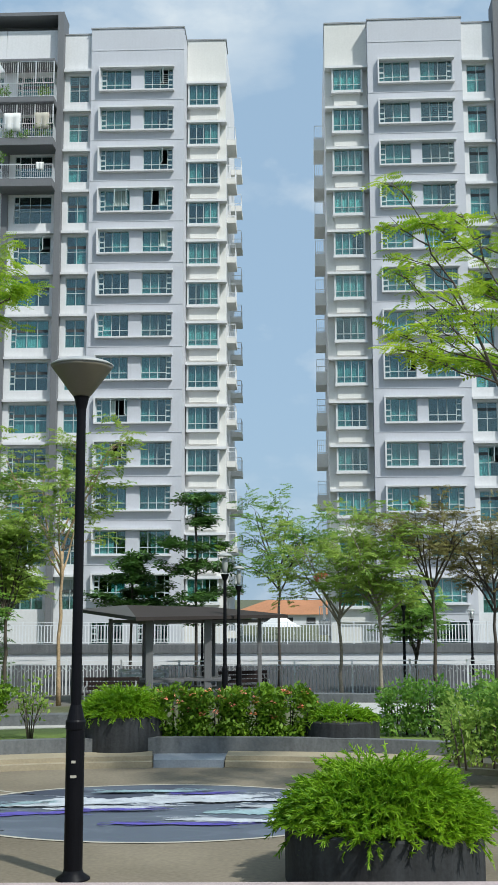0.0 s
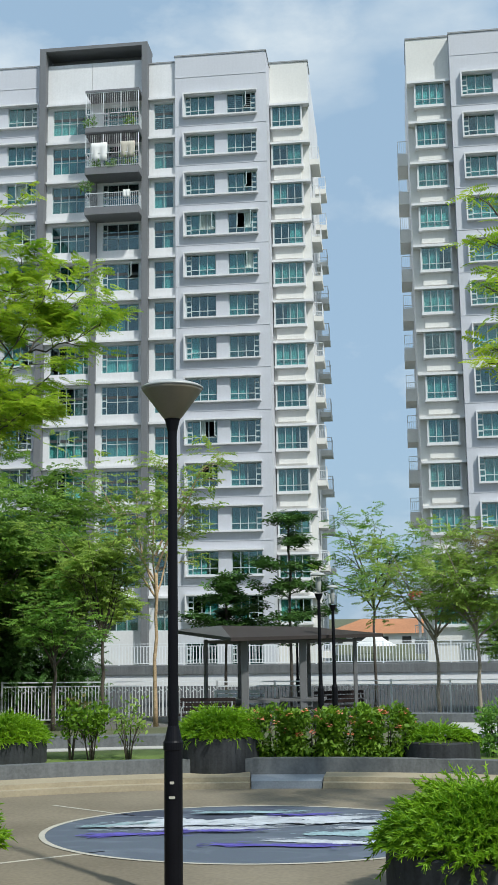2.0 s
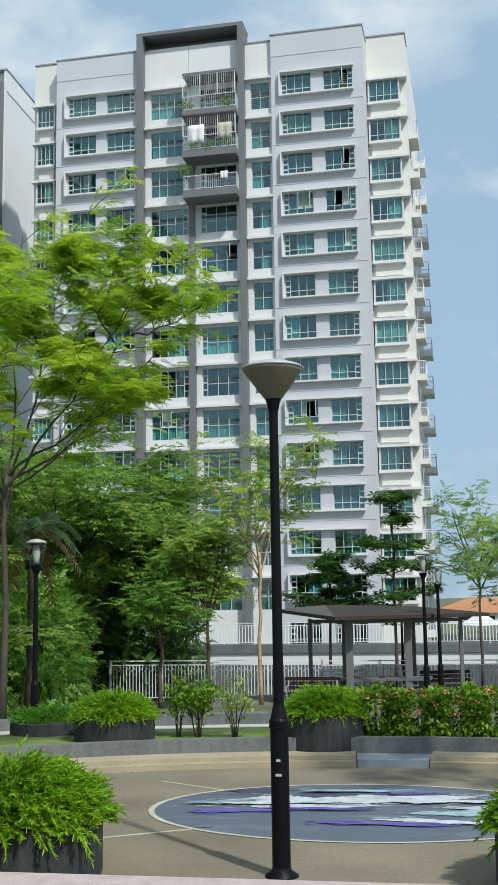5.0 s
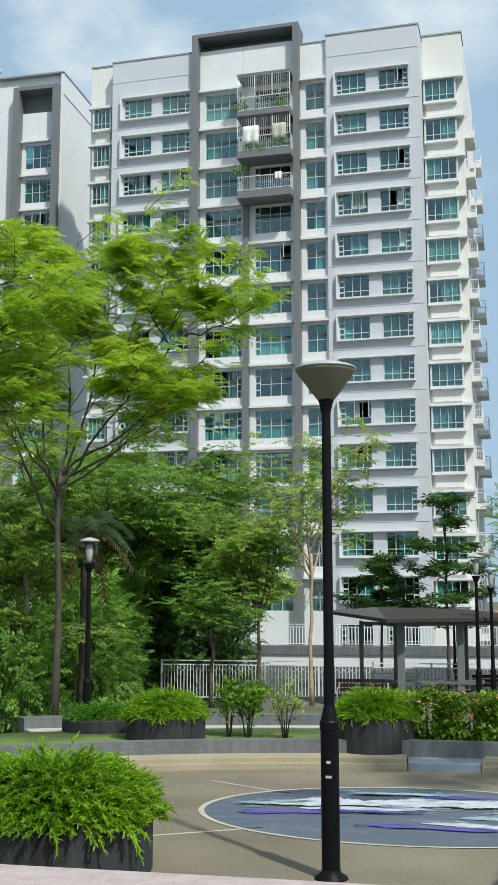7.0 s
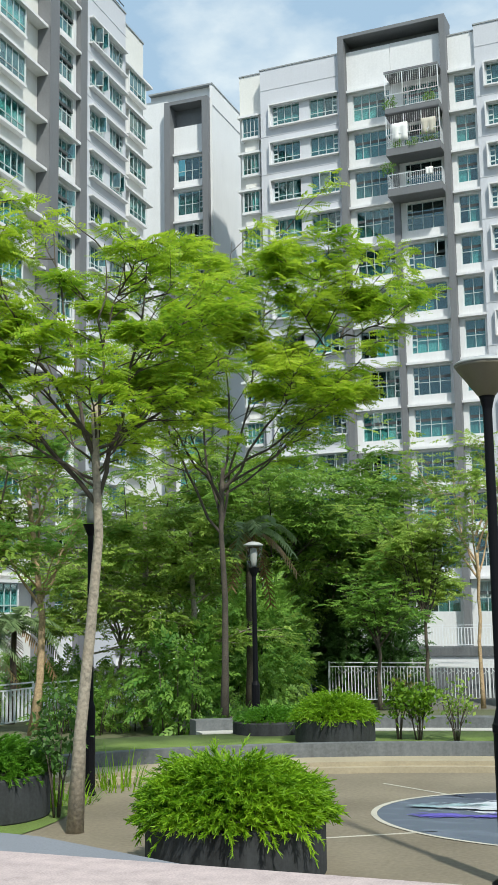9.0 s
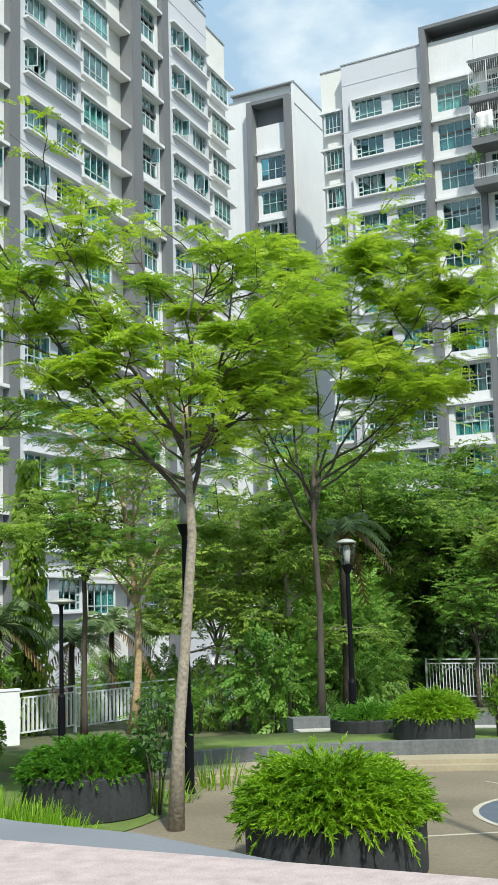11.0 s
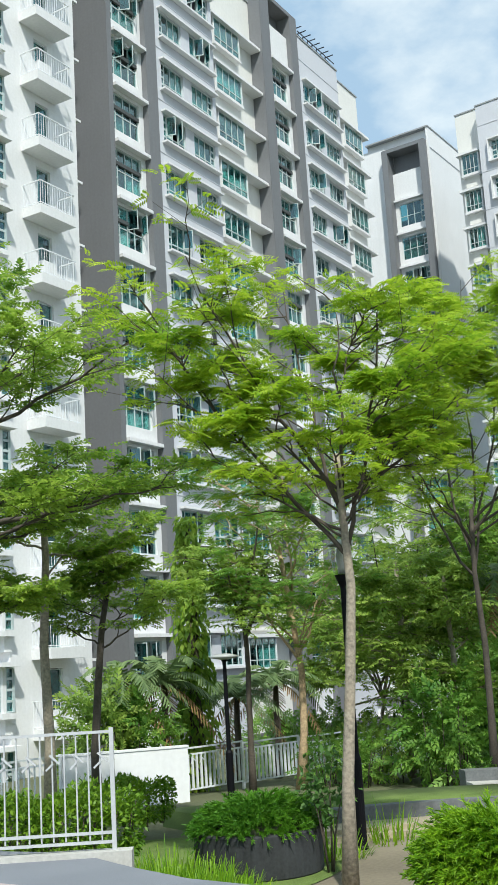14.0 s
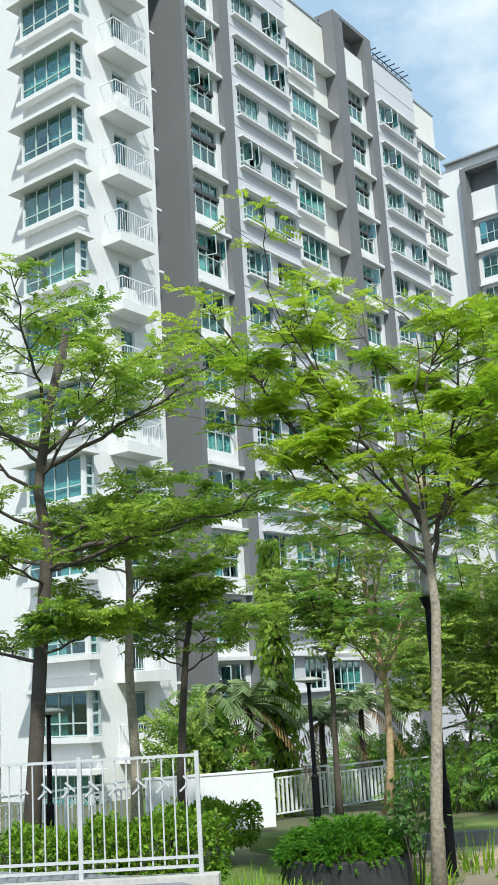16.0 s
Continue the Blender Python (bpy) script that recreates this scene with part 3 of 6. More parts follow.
def grille_mesh(w, h):
    bm = bmesh.new()
    for k in range(1, int(h / 0.14)):
        box(bm, 0.02, w - 0.02, -0.008, 0.008, 0.14 * k - 0.009, 0.14 * k + 0.009)
    for k in range(0, 4):
        x = 0.02 + (w - 0.05) * k / 3
        box(bm, x, x + 0.02, -0.008, 0.008, 0, h)
    return mesh_of(bm, WHITEM, True, "grille")


class Facade:
    """One straight front of a building: u along it, y into the building, z up."""

    def __init__(self, parent, m, airing=0.2):
        self.parent, self.m, self.airing = parent, m, airing

    def wall(self, u0, u1, z0, z1, v, mat, holes=(), th=0.22, ret=0.6, name="wall"):
        part(name, wall_mesh(u0, u1, z0, z1, v, list(holes), th, ret, mat), mat, self.parent, m=self.m)

    def slab(self, name, u0, u1, v0, v1, z0, z1, mat, label=""):
        me = cached((name, round(u1 - u0, 3), round(v1 - v0, 3), round(z1 - z0, 3), mat.name), lambda: self._slab(u1 - u0, v1 - v0, z1 - z0, mat, name))
        return part(name, me, mat, self.parent, label, m=self.m @ pose(u0, v0, z0))

    @staticmethod
    def _slab(a, b, c, mat, name):
        bm = bmesh.new()
        box(bm, 0, a, 0, b, 0, c)
        return mesh_of(bm, mat, True, name)

    def window(self, u, z, w, h, v, n=3, louvre="", low=0.42, depth=0.13, openable=True):
        w, h = round(w, 2), round(h, 2)
        fm = cached(("wf", w, h, n, louvre, low), lambda: window_frame(w, h, n, louvre, low))
        win = part("window", fm, ALU, self.parent, m=self.m @ pose(u, v + depth, z))
        t, lw = 0.045, 0.36
        x0, x1 = (lw if louvre == "L" else t), (w - lw if louvre == "R" else w - t)
        pw = (x1 - x0) / n
        opened = openable and n >= 2 and rng.random() < self.airing
        oc = rng.randrange(n)
        for k in range(n):
            hh = h - low - 2 * t if low else h - 2 * t
            zz = low + t / 2 if low else t
            if opened and k in (oc, oc + 1) and k < n:
                me = cached(("cs", round(pw, 3), round(hh, 3)), lambda: casement_mesh(pw - 0.02, hh))
                turn = rng.uniform(58, 82)
                mm = pose(x0 + pw * k, -0.04, zz, 0, 0, -turn) if k == oc else pose(x0 + pw * (k + 1), -0.04, zz, 0, 0, 180 + turn)
                c = part("casement", me, ALU, win, m=mm)
                g = cached(("pn", round(pw - 0.1, 3), round(hh - 0.08, 3)), lambda: plate(pw - 0.1, hh - 0.08, GLASS, "pane"))
                gp = part("pane", g, GLASS, win, m=mm @ pose(0.04, 0, 0.04))
                gp.visible_shadow = False
                continue
            g = cached(("pn", round(pw - 0.03, 3), round(hh, 3)), lambda: plate(pw - 0.03, hh, GLASS, "pane"))
            part("pane", g, GLASS, win, m=pose(x0 + pw * k + 0.015, 0, zz)).visible_shadow = False
        if low:
            g = cached(("pl", round(x1 - x0, 3), low), lambda: plate(x1 - x0, low - t * 1.5, GLASS, "low_pane"))
            part("low_pane", g, GLASS, win, m=pose(x0, 0, t)).visible_shadow = False
        if louvre:
            g = cached(("lv", h), lambda: plate(lw - 2 * t, h - 2 * t, GLASS, "vent_pane"))
            part("vent_pane", g, GLASS, win, m=pose(t if louvre == "L" else x1 + t, 0, t)).visible_shadow = False
        r = rng.random()
        if r < 0.86:
            cw = round(w * rng.choice((0.45, 0.6, 0.95, 0.95)), 2)
            cm = cached(("cu", cw, h), lambda: curtain_mesh(cw, h - 0.06))
            part("curtain", cm, CURT, win, m=pose(0.02 if rng.random() < 0.5 else w - cw - 0.02, 0.08, 0.03))
        elif r < 0.94:
            gm = cached(("gr", w, h), lambda: grille_mesh(w - 0.1, h - 0.1))
            part("grille", gm, WHITEM, win, m=pose(0.05, 0.075, 0.05))
        return win

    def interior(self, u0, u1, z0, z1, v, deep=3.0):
        # Back wall and floors behind the windows, coloured dark for unlit rooms.
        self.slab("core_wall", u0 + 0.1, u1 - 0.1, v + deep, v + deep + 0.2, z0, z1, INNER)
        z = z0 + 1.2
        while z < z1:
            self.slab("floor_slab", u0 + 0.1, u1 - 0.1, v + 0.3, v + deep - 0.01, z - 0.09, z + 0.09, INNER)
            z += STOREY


TOPE = 37.96  # underside line of the topmost eaves


def column_white(F, u0, u1, w0, w1, v, n, k_range, hgt=1.88, zw=35.77, top=40.75, eave=True, louvre="", base=-0.8):
    """A white strip with one window and an eave on each storey."""
    holes = [(w0, w1, zw - STOREY * k, zw + hgt - STOREY * k) for k in k_range]
    F.wall(u0, u1, base, top, v, WHITE, holes)
    F.slab("parapet_cap", u0 + 0.01, u1 - 0.01, v - 0.05, v + 0.6, top + 0.002, top + 0.1, GREYM)
    for k in k_range:
        F.window(w0, zw - STOREY * k, w1 - w0, hgt, v, n, louvre, low=0.85)
        if eave:
            F.slab("eave", u0 + 0.01, u1 - 0.01, v - 0.34, v - 0.002, TOPE - 0.16 - STOREY * k, TOPE - STOREY * k, LEDGE)


def wing(F, u0, u1, s0, s1, a0, a1, b0, b1, v, k_range, top=40.8, jamb="L", ret=2.6, base=-0.8):
    """A pale grey projecting strip: two windows on each storey in one proud surround."""
    zt, zb = 38.03, 36.28
    holes = []
    for k in k_range:
        dz = -STOREY * k
        holes += [(a0, a1, 36.42 + dz, 37.90 + dz), (b0, b1, 36.42 + dz, 37.90 + dz)]
    F.wall(u0, u1, base, top, v, GREYW, holes, ret=ret)
    F.slab("parapet_cap", u0 - 0.05, u1 + 0.05, v - 0.05, v + ret, top + 0.002, top + 0.1, GREYM)
    for k in k_range:
        dz = -STOREY * k
        F.slab("surround_head", s0, s1, v - 0.30, v - 0.002, zt - 0.10 + dz, zt + dz, LEDGE)
        F.slab("surround_sill", s0, s1, v - 0.30, v - 0.002, zb + dz, zb + 0.10 + dz, LEDGE)
        if "L" in jamb:
            F.slab("surround_jamb", s0, s0 + 0.09, v - 0.30, v - 0.002, zb + 0.102 + dz, zt - 0.102 + dz, WHITE)
        if "R" in jamb:
            F.slab("surround_jamb", s1 - 0.09, s1, v - 0.30, v - 0.002, zb + 0.102 + dz, zt - 0.102 + dz, WHITE)
        F.slab("string_course", u0 + 0.004, u1 - 0.004, v - 0.025, v - 0.002, zb - 0.55 + dz, zb - 0.50 + dz, GREYW)
        F.window(a0, 36.42 + dz, a1 - a0, 1.48, v, 3, "L")
        F.window(b0, 36.42 + dz, b1 - b0, 1.48, v, 3, "R")
    F.slab("string_course", u0 + 0.004, u1 - 0.004, v - 0.025, v - 0.002, 39.25, 39.30, GREYW)


def bay_column(F, u0, u1, w0, w1, v, k_range, top=41.1, side="", out=0.42, ret=2.0, base=-0.8, blo=0):
    """A cream recess whose windows stand out between an eave and a thick sill."""
    holes = [(w0 + 0.05, w1 - 0.05, 36.25 - STOREY * k, 37.65 - STOREY * k) for k in k_range]
    F.wall(u0, u1, base, top, v, CREAM, holes, ret=ret)
    F.slab("parapet_cap", u0 - 0.03, u1 + 0.06, v - 0.06, v + ret, top + 0.002, top + 0.1, GREYM)
    for k in k_range:
        dz = -STOREY * k
        F.slab("bay_eave", u0 + 0.02, u1 + 0.1, v - out - 0.18, v - 0.002, 37.70 + dz, 37.86 + dz, WHITE)
        F.slab("bay_sill", w0 - 0.08, w1 + 0.08, v - out - 0.05, v - 0.002, 36.03 + dz, 36.2 + dz, WHITE)
        F.slab("bay_base", w0 + 0.1, w1 - 0.1, v - out * 0.45, v - 0.002, 35.25 + dz, 36.03 + dz, CREAM)
        F.slab("bay_cheek", w0 - 0.04, w0 + 0.03, v - out, v - 0.002, 36.2 + dz, 37.7 + dz, WHITE)
        F.slab("bay_cheek", w1 - 0.03, w1 + 0.04, v - out, v - 0.002, 36.2 + dz, 37.7 + dz, WHITE)
        F.window(w0 + 0.03, 36.2 + dz, w1 - w0 - 0.06, 1.5, v - out, 4, "", low=0.4, depth=0.05, openable=False)


def railing_mesh(w, h, depth, mat=None):
    """Rail round three sides of a balcony slab."""
    bm = bmesh.new()
    runs = [((0, 0), (w, 0)), ((0, 0), (0, depth)), ((w, 0), (w, depth))]
    for (x0, y0), (x1, y1) in runs:
        L = math.hypot(x1 - x0, y1 - y0)
        mm = pose(x0, y0, 0, 0, 0, math.degrees(math.atan2(y1 - y0, x1 - x0)))
        box(bm, -0.02, L + 0.02, -0.02, 0.02, h - 0.04, h, mm)
        box(bm, 0, L, -0.012, 0.012, 0.06, 0.09, mm)
        n = max(2, int(L / 0.13))
        for k in range(n + 1):
            box(bm, L * k / n - 0.0065, L * k / n + 0.0065, -0.0065, 0.0065, 0, h - 0.04, mm)
    return mesh_of(bm, mat or WHITEM, True, "railing")


def balcony(F, u0, u1, out, v, z, slabmat, rail_h=0.95, thick=0.38):
    F.slab("balcony_slab", u0, u1, v - out, v - 0.002, z - thick, z, slabmat)
    me = cached(("rail", round(u1 - u0, 2), round(out, 2), rail_h), lambda: railing_mesh(u1 - u0 - 0.1, rail_h, out - 0.06))
    tagged(part("railing", me, WHITEM, F.parent, m=F.m @ pose(u0 + 0.05, v - out + 0.05, z)), kind="stuff")


KS = range(13)


def block_a():
    b = thing("apartment_building", pose(-10.1, 70.5, 0, 0, 0, -2.0), "white and pale grey thirteen-storey apartment block with green glass windows", "building", "apartment blocks")
    F = Facade(b, Matrix.Identity(4))
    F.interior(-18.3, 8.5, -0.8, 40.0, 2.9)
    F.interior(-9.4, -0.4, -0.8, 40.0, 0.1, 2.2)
    # end strip, left wing
    bay_column(F, -17.85, -15.87, -17.5, -16.2, 0.9, KS, ret=3.4)
    wing(F, -15.85, -9.84, -15.15, -10.0, -14.95, -12.9, -12.14, -10.09, 0.0, KS)
    # dark portal with its window strips
    for u0, u1 in ((-9.84, -9.40), (-2.66, -2.26)):
        F.wall(u0, u1, -0.8, 41.7, -0.35, DARKW, ret=1.6, name="pier")
    F.slab("portal_beam", -9.84, -2.26, -0.35, 1.4, 41.702, 41.95, DARKW)
    F.slab("portal_back", -9.39, -2.67, 1.25, 1.4, 40.2, 41.7, DARKW)
    F.wall(-9.40, -6.27, -0.8, 40.95, 0.28, WHITE, [(-9.01, -6.40, 35.77 - STOREY * k, 37.65 - STOREY * k) for k in KS])
    F.wall(-6.25, -2.66, -0.8, 40.95, 0.28, WHITE, [(-5.48, -2.97, 35.77 - STOREY * k, 37.65 - STOREY * k) for k in KS])
    F.wall(-6.27, -5.86, -0.8, 32.9, 0.0, DARKW, ret=0.27, name="pier")
    for k in KS:
        dz = -STOREY * k
        F.window(-9.01, 35.77 + dz, 2.61, 1.88, 0.28, 4, "R", low=0.85)
        F.window(-5.48, 35.77 + dz, 2.51, 1.88, 0.28, 3, "L", low=0.85)
        F.slab("eave", -9.39, -6.29, -0.05, 0.278, TOPE - 0.16 + dz, TOPE + dz, LEDGE)
        if k > 2:
            F.slab("eave", -5.85, -2.67, -0.05, 0.278, TOPE - 0.16 + dz, TOPE + dz, LEDGE)
    # three caged balconies
    for k, z in ((0, 35.45), (1, 35.45 - STOREY), (2, 35.45 - 2 * STOREY)):
        F.slab("balcony_slab", -6.31, -2.61, -1.35, 0.27, z - 0.5, z, DARKW)
        me = cached("front_rail", lambda: railing_mesh(3.6, 1.0, 1.3))
        tagged(part("railing", me, WHITEM, b, m=pose(-6.26, -1.3, z)), kind="stuff")
        if k < 2:
            bm = bmesh.new()
            for i in range(25):
                box(bm, 3.6 * i / 24 - 0.008, 3.6 * i / 24 + 0.008, -0.008, 0.008, 0, 1.5)
            box(bm, -0.03, 3.63, -0.02, 0.02, 1.46, 1.52)
            for x in (0, 1.2, 2.4, 3.6):
                box(bm, x - 0.03, x + 0.03, -0.025, 0.025, 0, 1.5)
            part("cage", bm, WHITEM, b, "white metal bars above the rail", m=pose(-6.26, -1.3, z + 1.0))
            F.slab("balcony_roof", -6.31, -2.61, -1.35, 0.27, z + 2.5 - (0.19 if k else 0), z + 2.66 - (0.19 if k else 0), DARKW)
    # strip with single windows, right wing, end bay
    column_white(F, -2.26, -0.42, -1.92, -0.60, 0.28, 2, KS, top=40.55)
    wing(F, -0.42, 5.82, 0.14, 5.18, 0.28, 2.29, 3.12, 5.10, 0.0, KS)
    bay_column(F, 5.83, 8.48, 5.96, 8.03, 2.4, KS)
    # end wall with its balconies, turned to the gap between the blocks
    S = Facade(b, pose(8.5, 2.4, 0, 0, 0, 90))
    S.wall(0.02, 12, -0.8, 40.8, 0, WHITE, [(2.3, 3.1, 34.2 - STOREY * k, 36.3 - STOREY * k) for k in KS])
    for k in KS:
        balcony(S, 0.9, 3.2, 0.62, 0, 34.25 - STOREY * k, CREAM)
        balcony(S, 6.4, 8.4, 0.8, 0, 34.25 - STOREY * k, CREAM)
    F.slab("roof", -15.8, 8.5, 2.5, 14, 40.0, 40.2, GREYM)
    F.wall(-15.8, 8.5, -0.8, 40.0, 14, WHITE, ret=0.2, name="rear_wall")
    Facade(b, pose(-15.8, 14, 0, 0, 0, -90)).wall(0.0, 9.7, -0.8, 40.8, 0, WHITE, ret=0.2, name="end_wall")
    # ground floor windows
    for a, w in ((0.2, 2.0), (3.1, 2.0), (-14.9, 2.0), (-12.1, 2.0)):
        # No hole here: a black plate stands in for the dark room.
        F.slab("window_backing", a, a + w, -0.02, -0.003, -0.2, 1.3, DULLBLACK, "black plate standing in for the unlit room behind the window")
        F.window(a, -0.2, w, 1.5, -0.16, 3, "L", openable=False)


def block_b():
    b = thing("apartment_building", pose(8.6, 68.9, 0, 0, 0, -3.0), "pale grey apartment block with solar panels on its roof edge", "building", "apartment blocks")
    F = Facade(b, Matrix.Identity(4))
    F.interior(-3.3, 15.0, -0.8, 40.0, 2.9)
    F.interior(5.4, 15.0, -0.8, 40.0, 0.1, 2.2)
    zo = -0.27
    G = Facade(b, pose(0, 0, zo))
    bay_column(G, -3.55, -0.75, -3.06, -1.12, 0.9, KS, ret=3.4)
    wing(G, -0.74, 5.40, -0.1, 4.87, -0.02, 1.98, 2.65, 4.75, 0.0, KS)
    column_white(G, 5.41, 7.44, 5.72, 6.99, 0.28, 2, KS, top=40.55)
    G.wall(7.45, 7.9, -0.6, 41.75, -0.35, DARKW, ret=1.6, name="pier")
    G.slab("portal_beam", 7.45, 15.0, -0.35, 1.2, 41.752, 41.98, DARKW)
    column_white(G, 7.91, 15.0, 8.3, 10.9, 0.28, 4, KS, top=40.55, louvre="R")
    S = Facade(b, pose(-3.56, 12.4, zo, 0, 0, -90))
    S.wall(0, 11.49, -0.5, 40.8, 0, WHITE)
    for k in KS:
        balcony(S, 4.0, 6.6, 0.72, 0, 35.2 - STOREY * k, CREAM, thick=0.9)
    G.slab("roof", -3.3, 15.0, 2.5, 14, 40.0, 40.2, GREYM)
    for u0, u1, z0, z1, y in ((-0.5, 3.2, 40.95, 41.6, 0.9), (-2.9, -1.6, 40.85, 41.1, 3.2)):
        bm = bmesh.new()
        box(bm, u0, u1, y, y + 1.6, 0, 0.06, Matrix.Translation((0, 0, z0)) @ pose(0, 0, 0, 18, 0, 0))
        part("solar_panel", bm, SOLAR, b, "tilted black roof panel", m=pose(0, 0, zo))
    for a in (0.0, 2.7):
        # Black plate on solid wall, in place of a dark room.
        F.slab("window_backing", a, a + 2.0, -0.02, -0.003, -0.2, 1.3, DULLBLACK, "black plate standing in for the unlit room behind the window")
        F.window(a, -0.2, 2.0, 1.5, -0.16, 3, "L", openable=False)


def block_d():
    b = thing("apartment_building", pose(-30.4, 36.9, 0, 0, 0, 92.0), "long white apartment block with dark grey piers and open casements", "building", "apartment blocks")
    F = Facade(b, Matrix.Identity(4), 0.45)
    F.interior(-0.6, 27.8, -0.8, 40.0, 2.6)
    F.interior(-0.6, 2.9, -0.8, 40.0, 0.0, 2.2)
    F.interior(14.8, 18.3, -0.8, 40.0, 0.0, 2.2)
    for o in (0.0, 15.15):
        # dark corner return, portal, window strip
        R = Facade(b, pose(-0.75 + o - (0 if o else 0.12), 2.0, 0, 0, 0, -90))
        R.wall(-0.2 if o else -1.45, 1.99, -0.8, 41.7, 0, DARKW, ret=0.34, name="pier")
        if o:
            R.wall(1.05, 2.02, -0.8, 41.7, -0.75, DARKW, ret=0.74, name="pier")
            F.slab("pier", 13.65, 14.398, -0.021, -0.001, -0.8, 41.7, DARKW)
        F.slab("portal_beam", (13.65 if o else -0.87), 2.95 + o, -0.02, 1.9, 41.702, 41.95, DARKW)
        F.slab("portal_soffit", -0.4 + o, 2.09 + o, 0.9, 1.1, 40.302, 41.7, DARKW)
        F.wall(-0.4 + o, 2.09 + o, -0.8, 40.3, 0.28, WHITE, [(-0.3 + o, 1.75 + o, 35.77 - STOREY * k, 37.65 - STOREY * k) for k in KS])
        F.wall(2.1 + o, 2.95 + o, -0.8, 41.7, -0.02, DARKW, ret=1.6, name="pier")
        for k in KS:
            dz = -STOREY * k
            F.window(-0.3 + o, 35.77 + dz, 2.05, 1.88, 0.28, 3, "L", low=0.85)
            F.slab("eave", -0.39 + o, 2.08 + o, -0.08, 0.278, TOPE - 0.16 + dz, TOPE + dz, LEDGE)
        wing(F, 2.96 + o, 8.25 + o, 3.2 + o, 8.1 + o, 3.35 + o, 5.25 + o, 6.0 + o, 7.95 + o, 0.0, KS, jamb="", ret=2.3)
        e = 0.55 if o else 0.0
        F.wall(8.262 + o, 8.5 + o, -0.8, 40.9, 0.25, WHITE, ret=0.54, name="pilaster")
        bay_column(F, 8.52 + o, (12.75 + o if o else 14.38), 8.95 + o + e, 11.55 + o + e, 0.8, KS, out=0.5, ret=1.6)
        bm = bmesh.new()
        for i in range(8):
            x = 3.2 + 0.6 * i
            box(bm, x, x + 0.05, 0.3, 0.35, 40.9, 41.55)
            box(bm, x, x + 0.05, -0.25, 0.35, 41.5, 41.55)
        box(bm, 3.1, 8.0, -0.02, 0.02, 41.2, 41.26)
        box(bm, 3.1, 8.0, 0.3, 0.9, 40.9, 41.4)
        part("roof_rack", bm, SOLAR, b, "dark metal roof rail with struts", m=pose(o, 0, 0))
    F.slab("roof", -0.6, 27.9, 2.4, 14, 40.0, 40.2, GREYM)
    F.wall(-0.6, 27.9, -0.8, 40.0, 14, WHITE, ret=0.2, name="rear_wall")
    Facade(b, pose(27.89, 2.4, 0, 0, 0, 90)).wall(0.0, 11.5, -0.8, 40.9, 0, WHITE, ret=0.2, name="end_wall")


def block_e():
    b = thing("apartment_building", pose(-29.2, 28.15, 0, 0, 0, 0), "white end of an apartment block with corner bays and small balconies", "building", "apartment blocks")
    F = Facade(b, Matrix.Identity(4))
    zo = -0.92
    floors = range(14)
    G = Facade(b, pose(0, 0, zo))
    F.wall(-5.2, 0, -0.8, 40.8, 0, WHITE, [(-2.7, -0.25, 36.25 + zo - STOREY * k, 37.6 + zo - STOREY * k) for k in KS], ret=0.3)
    F.interior(-14, -0.4, -0.8, 40.0, 0.4)
    wing(G, -13.0, -5.21, -12.0, -5.9, -11.6, -9.5, -8.2, -6.1, 1.4, KS, jamb="", ret=1.0)
    for k in floors:
        dz = zo - STOREY * k
        F.slab("bay_eave", -3.3, 0.62, -0.95, -0.002, 37.74 + dz, 37.90 + dz, WHITE)
        F.slab("bay_sill", -3.0, 0.36, -0.72, -0.002, 35.98 + dz, 36.18 + dz, WHITE)
        F.slab("bay_base", -2.7, 0.1, -0.35, -0.002, 35.45 + dz, 35.978 + dz, WHITE)
        F.slab("bay_cheek", -2.88, -2.80, -0.55, -0.002, 36.182 + dz, 37.738 + dz, WHITE)
        F.slab("bay_post", 0.13, 0.26, -0.58, -0.45, 36.182 + dz, 37.738 + dz, WHITE)
        F.window(-2.79, 36.2 + dz, 2.9, 1.52, -0.55, 4, "", low=0.45, depth=0.05, openable=False)
        Q = Facade(b, pose(0.24, -0.44, 0, 0, 0, 90))
        Q.window(0.0, 36.2 + dz, 0.42, 1.52, 0, 1, "L", low=0, depth=0.03, openable=False)
    S = Facade(b, pose(0, 0, 0, 0, 0, 92))
    S.wall(0.0, 4.45, -0.8, 40.8, 0, WHITE, [(1.95, 2.75, 34.62 - STOREY * k, 36.7 - STOREY * k) for k in KS], ret=0.5)
    for k in KS:
        dz = -STOREY * k
        balcony(S, 1.1, 3.15, 0.95, 0, 34.6 + dz, WHITE, rail_h=1.0, thick=0.38)
        S.window(1.95, 34.62 + dz, 0.8, 2.06, 0, 1, "", low=0, openable=False)
        if rng.random() < 0.5:
            F2 = S.m @ pose(1.4, -0.75, 34.6 + dz)
            bm = bmesh.new()
            box(bm, 0, 0.75, 0, 0.3, 0.08, 0.64)
            bmesh.ops.bevel(bm, geom=bm.edges[:], offset=0.02, affect="EDGES")
            part("air_conditioner", bm, LEDGE, b, "pale air-conditioner box on the balcony", m=F2)
        S.slab("ledge", 4.46, 4.75, -0.02, 0.5, 36.9 + dz, 37.0 + dz, WHITE)
    S.interior(0.5, 4.0, -0.8, 40.0, 0.4, 2.0)
    T = Facade(b, pose(0, 0, 0, 0, 0, 92))
    T.wall(4.1, 8.0, -0.8, 40.8, 3.4, WHITE, ret=0.3)
    F.slab("roof", -14, 0, 0.4, 12, 40.0, 40.2, GREYM)


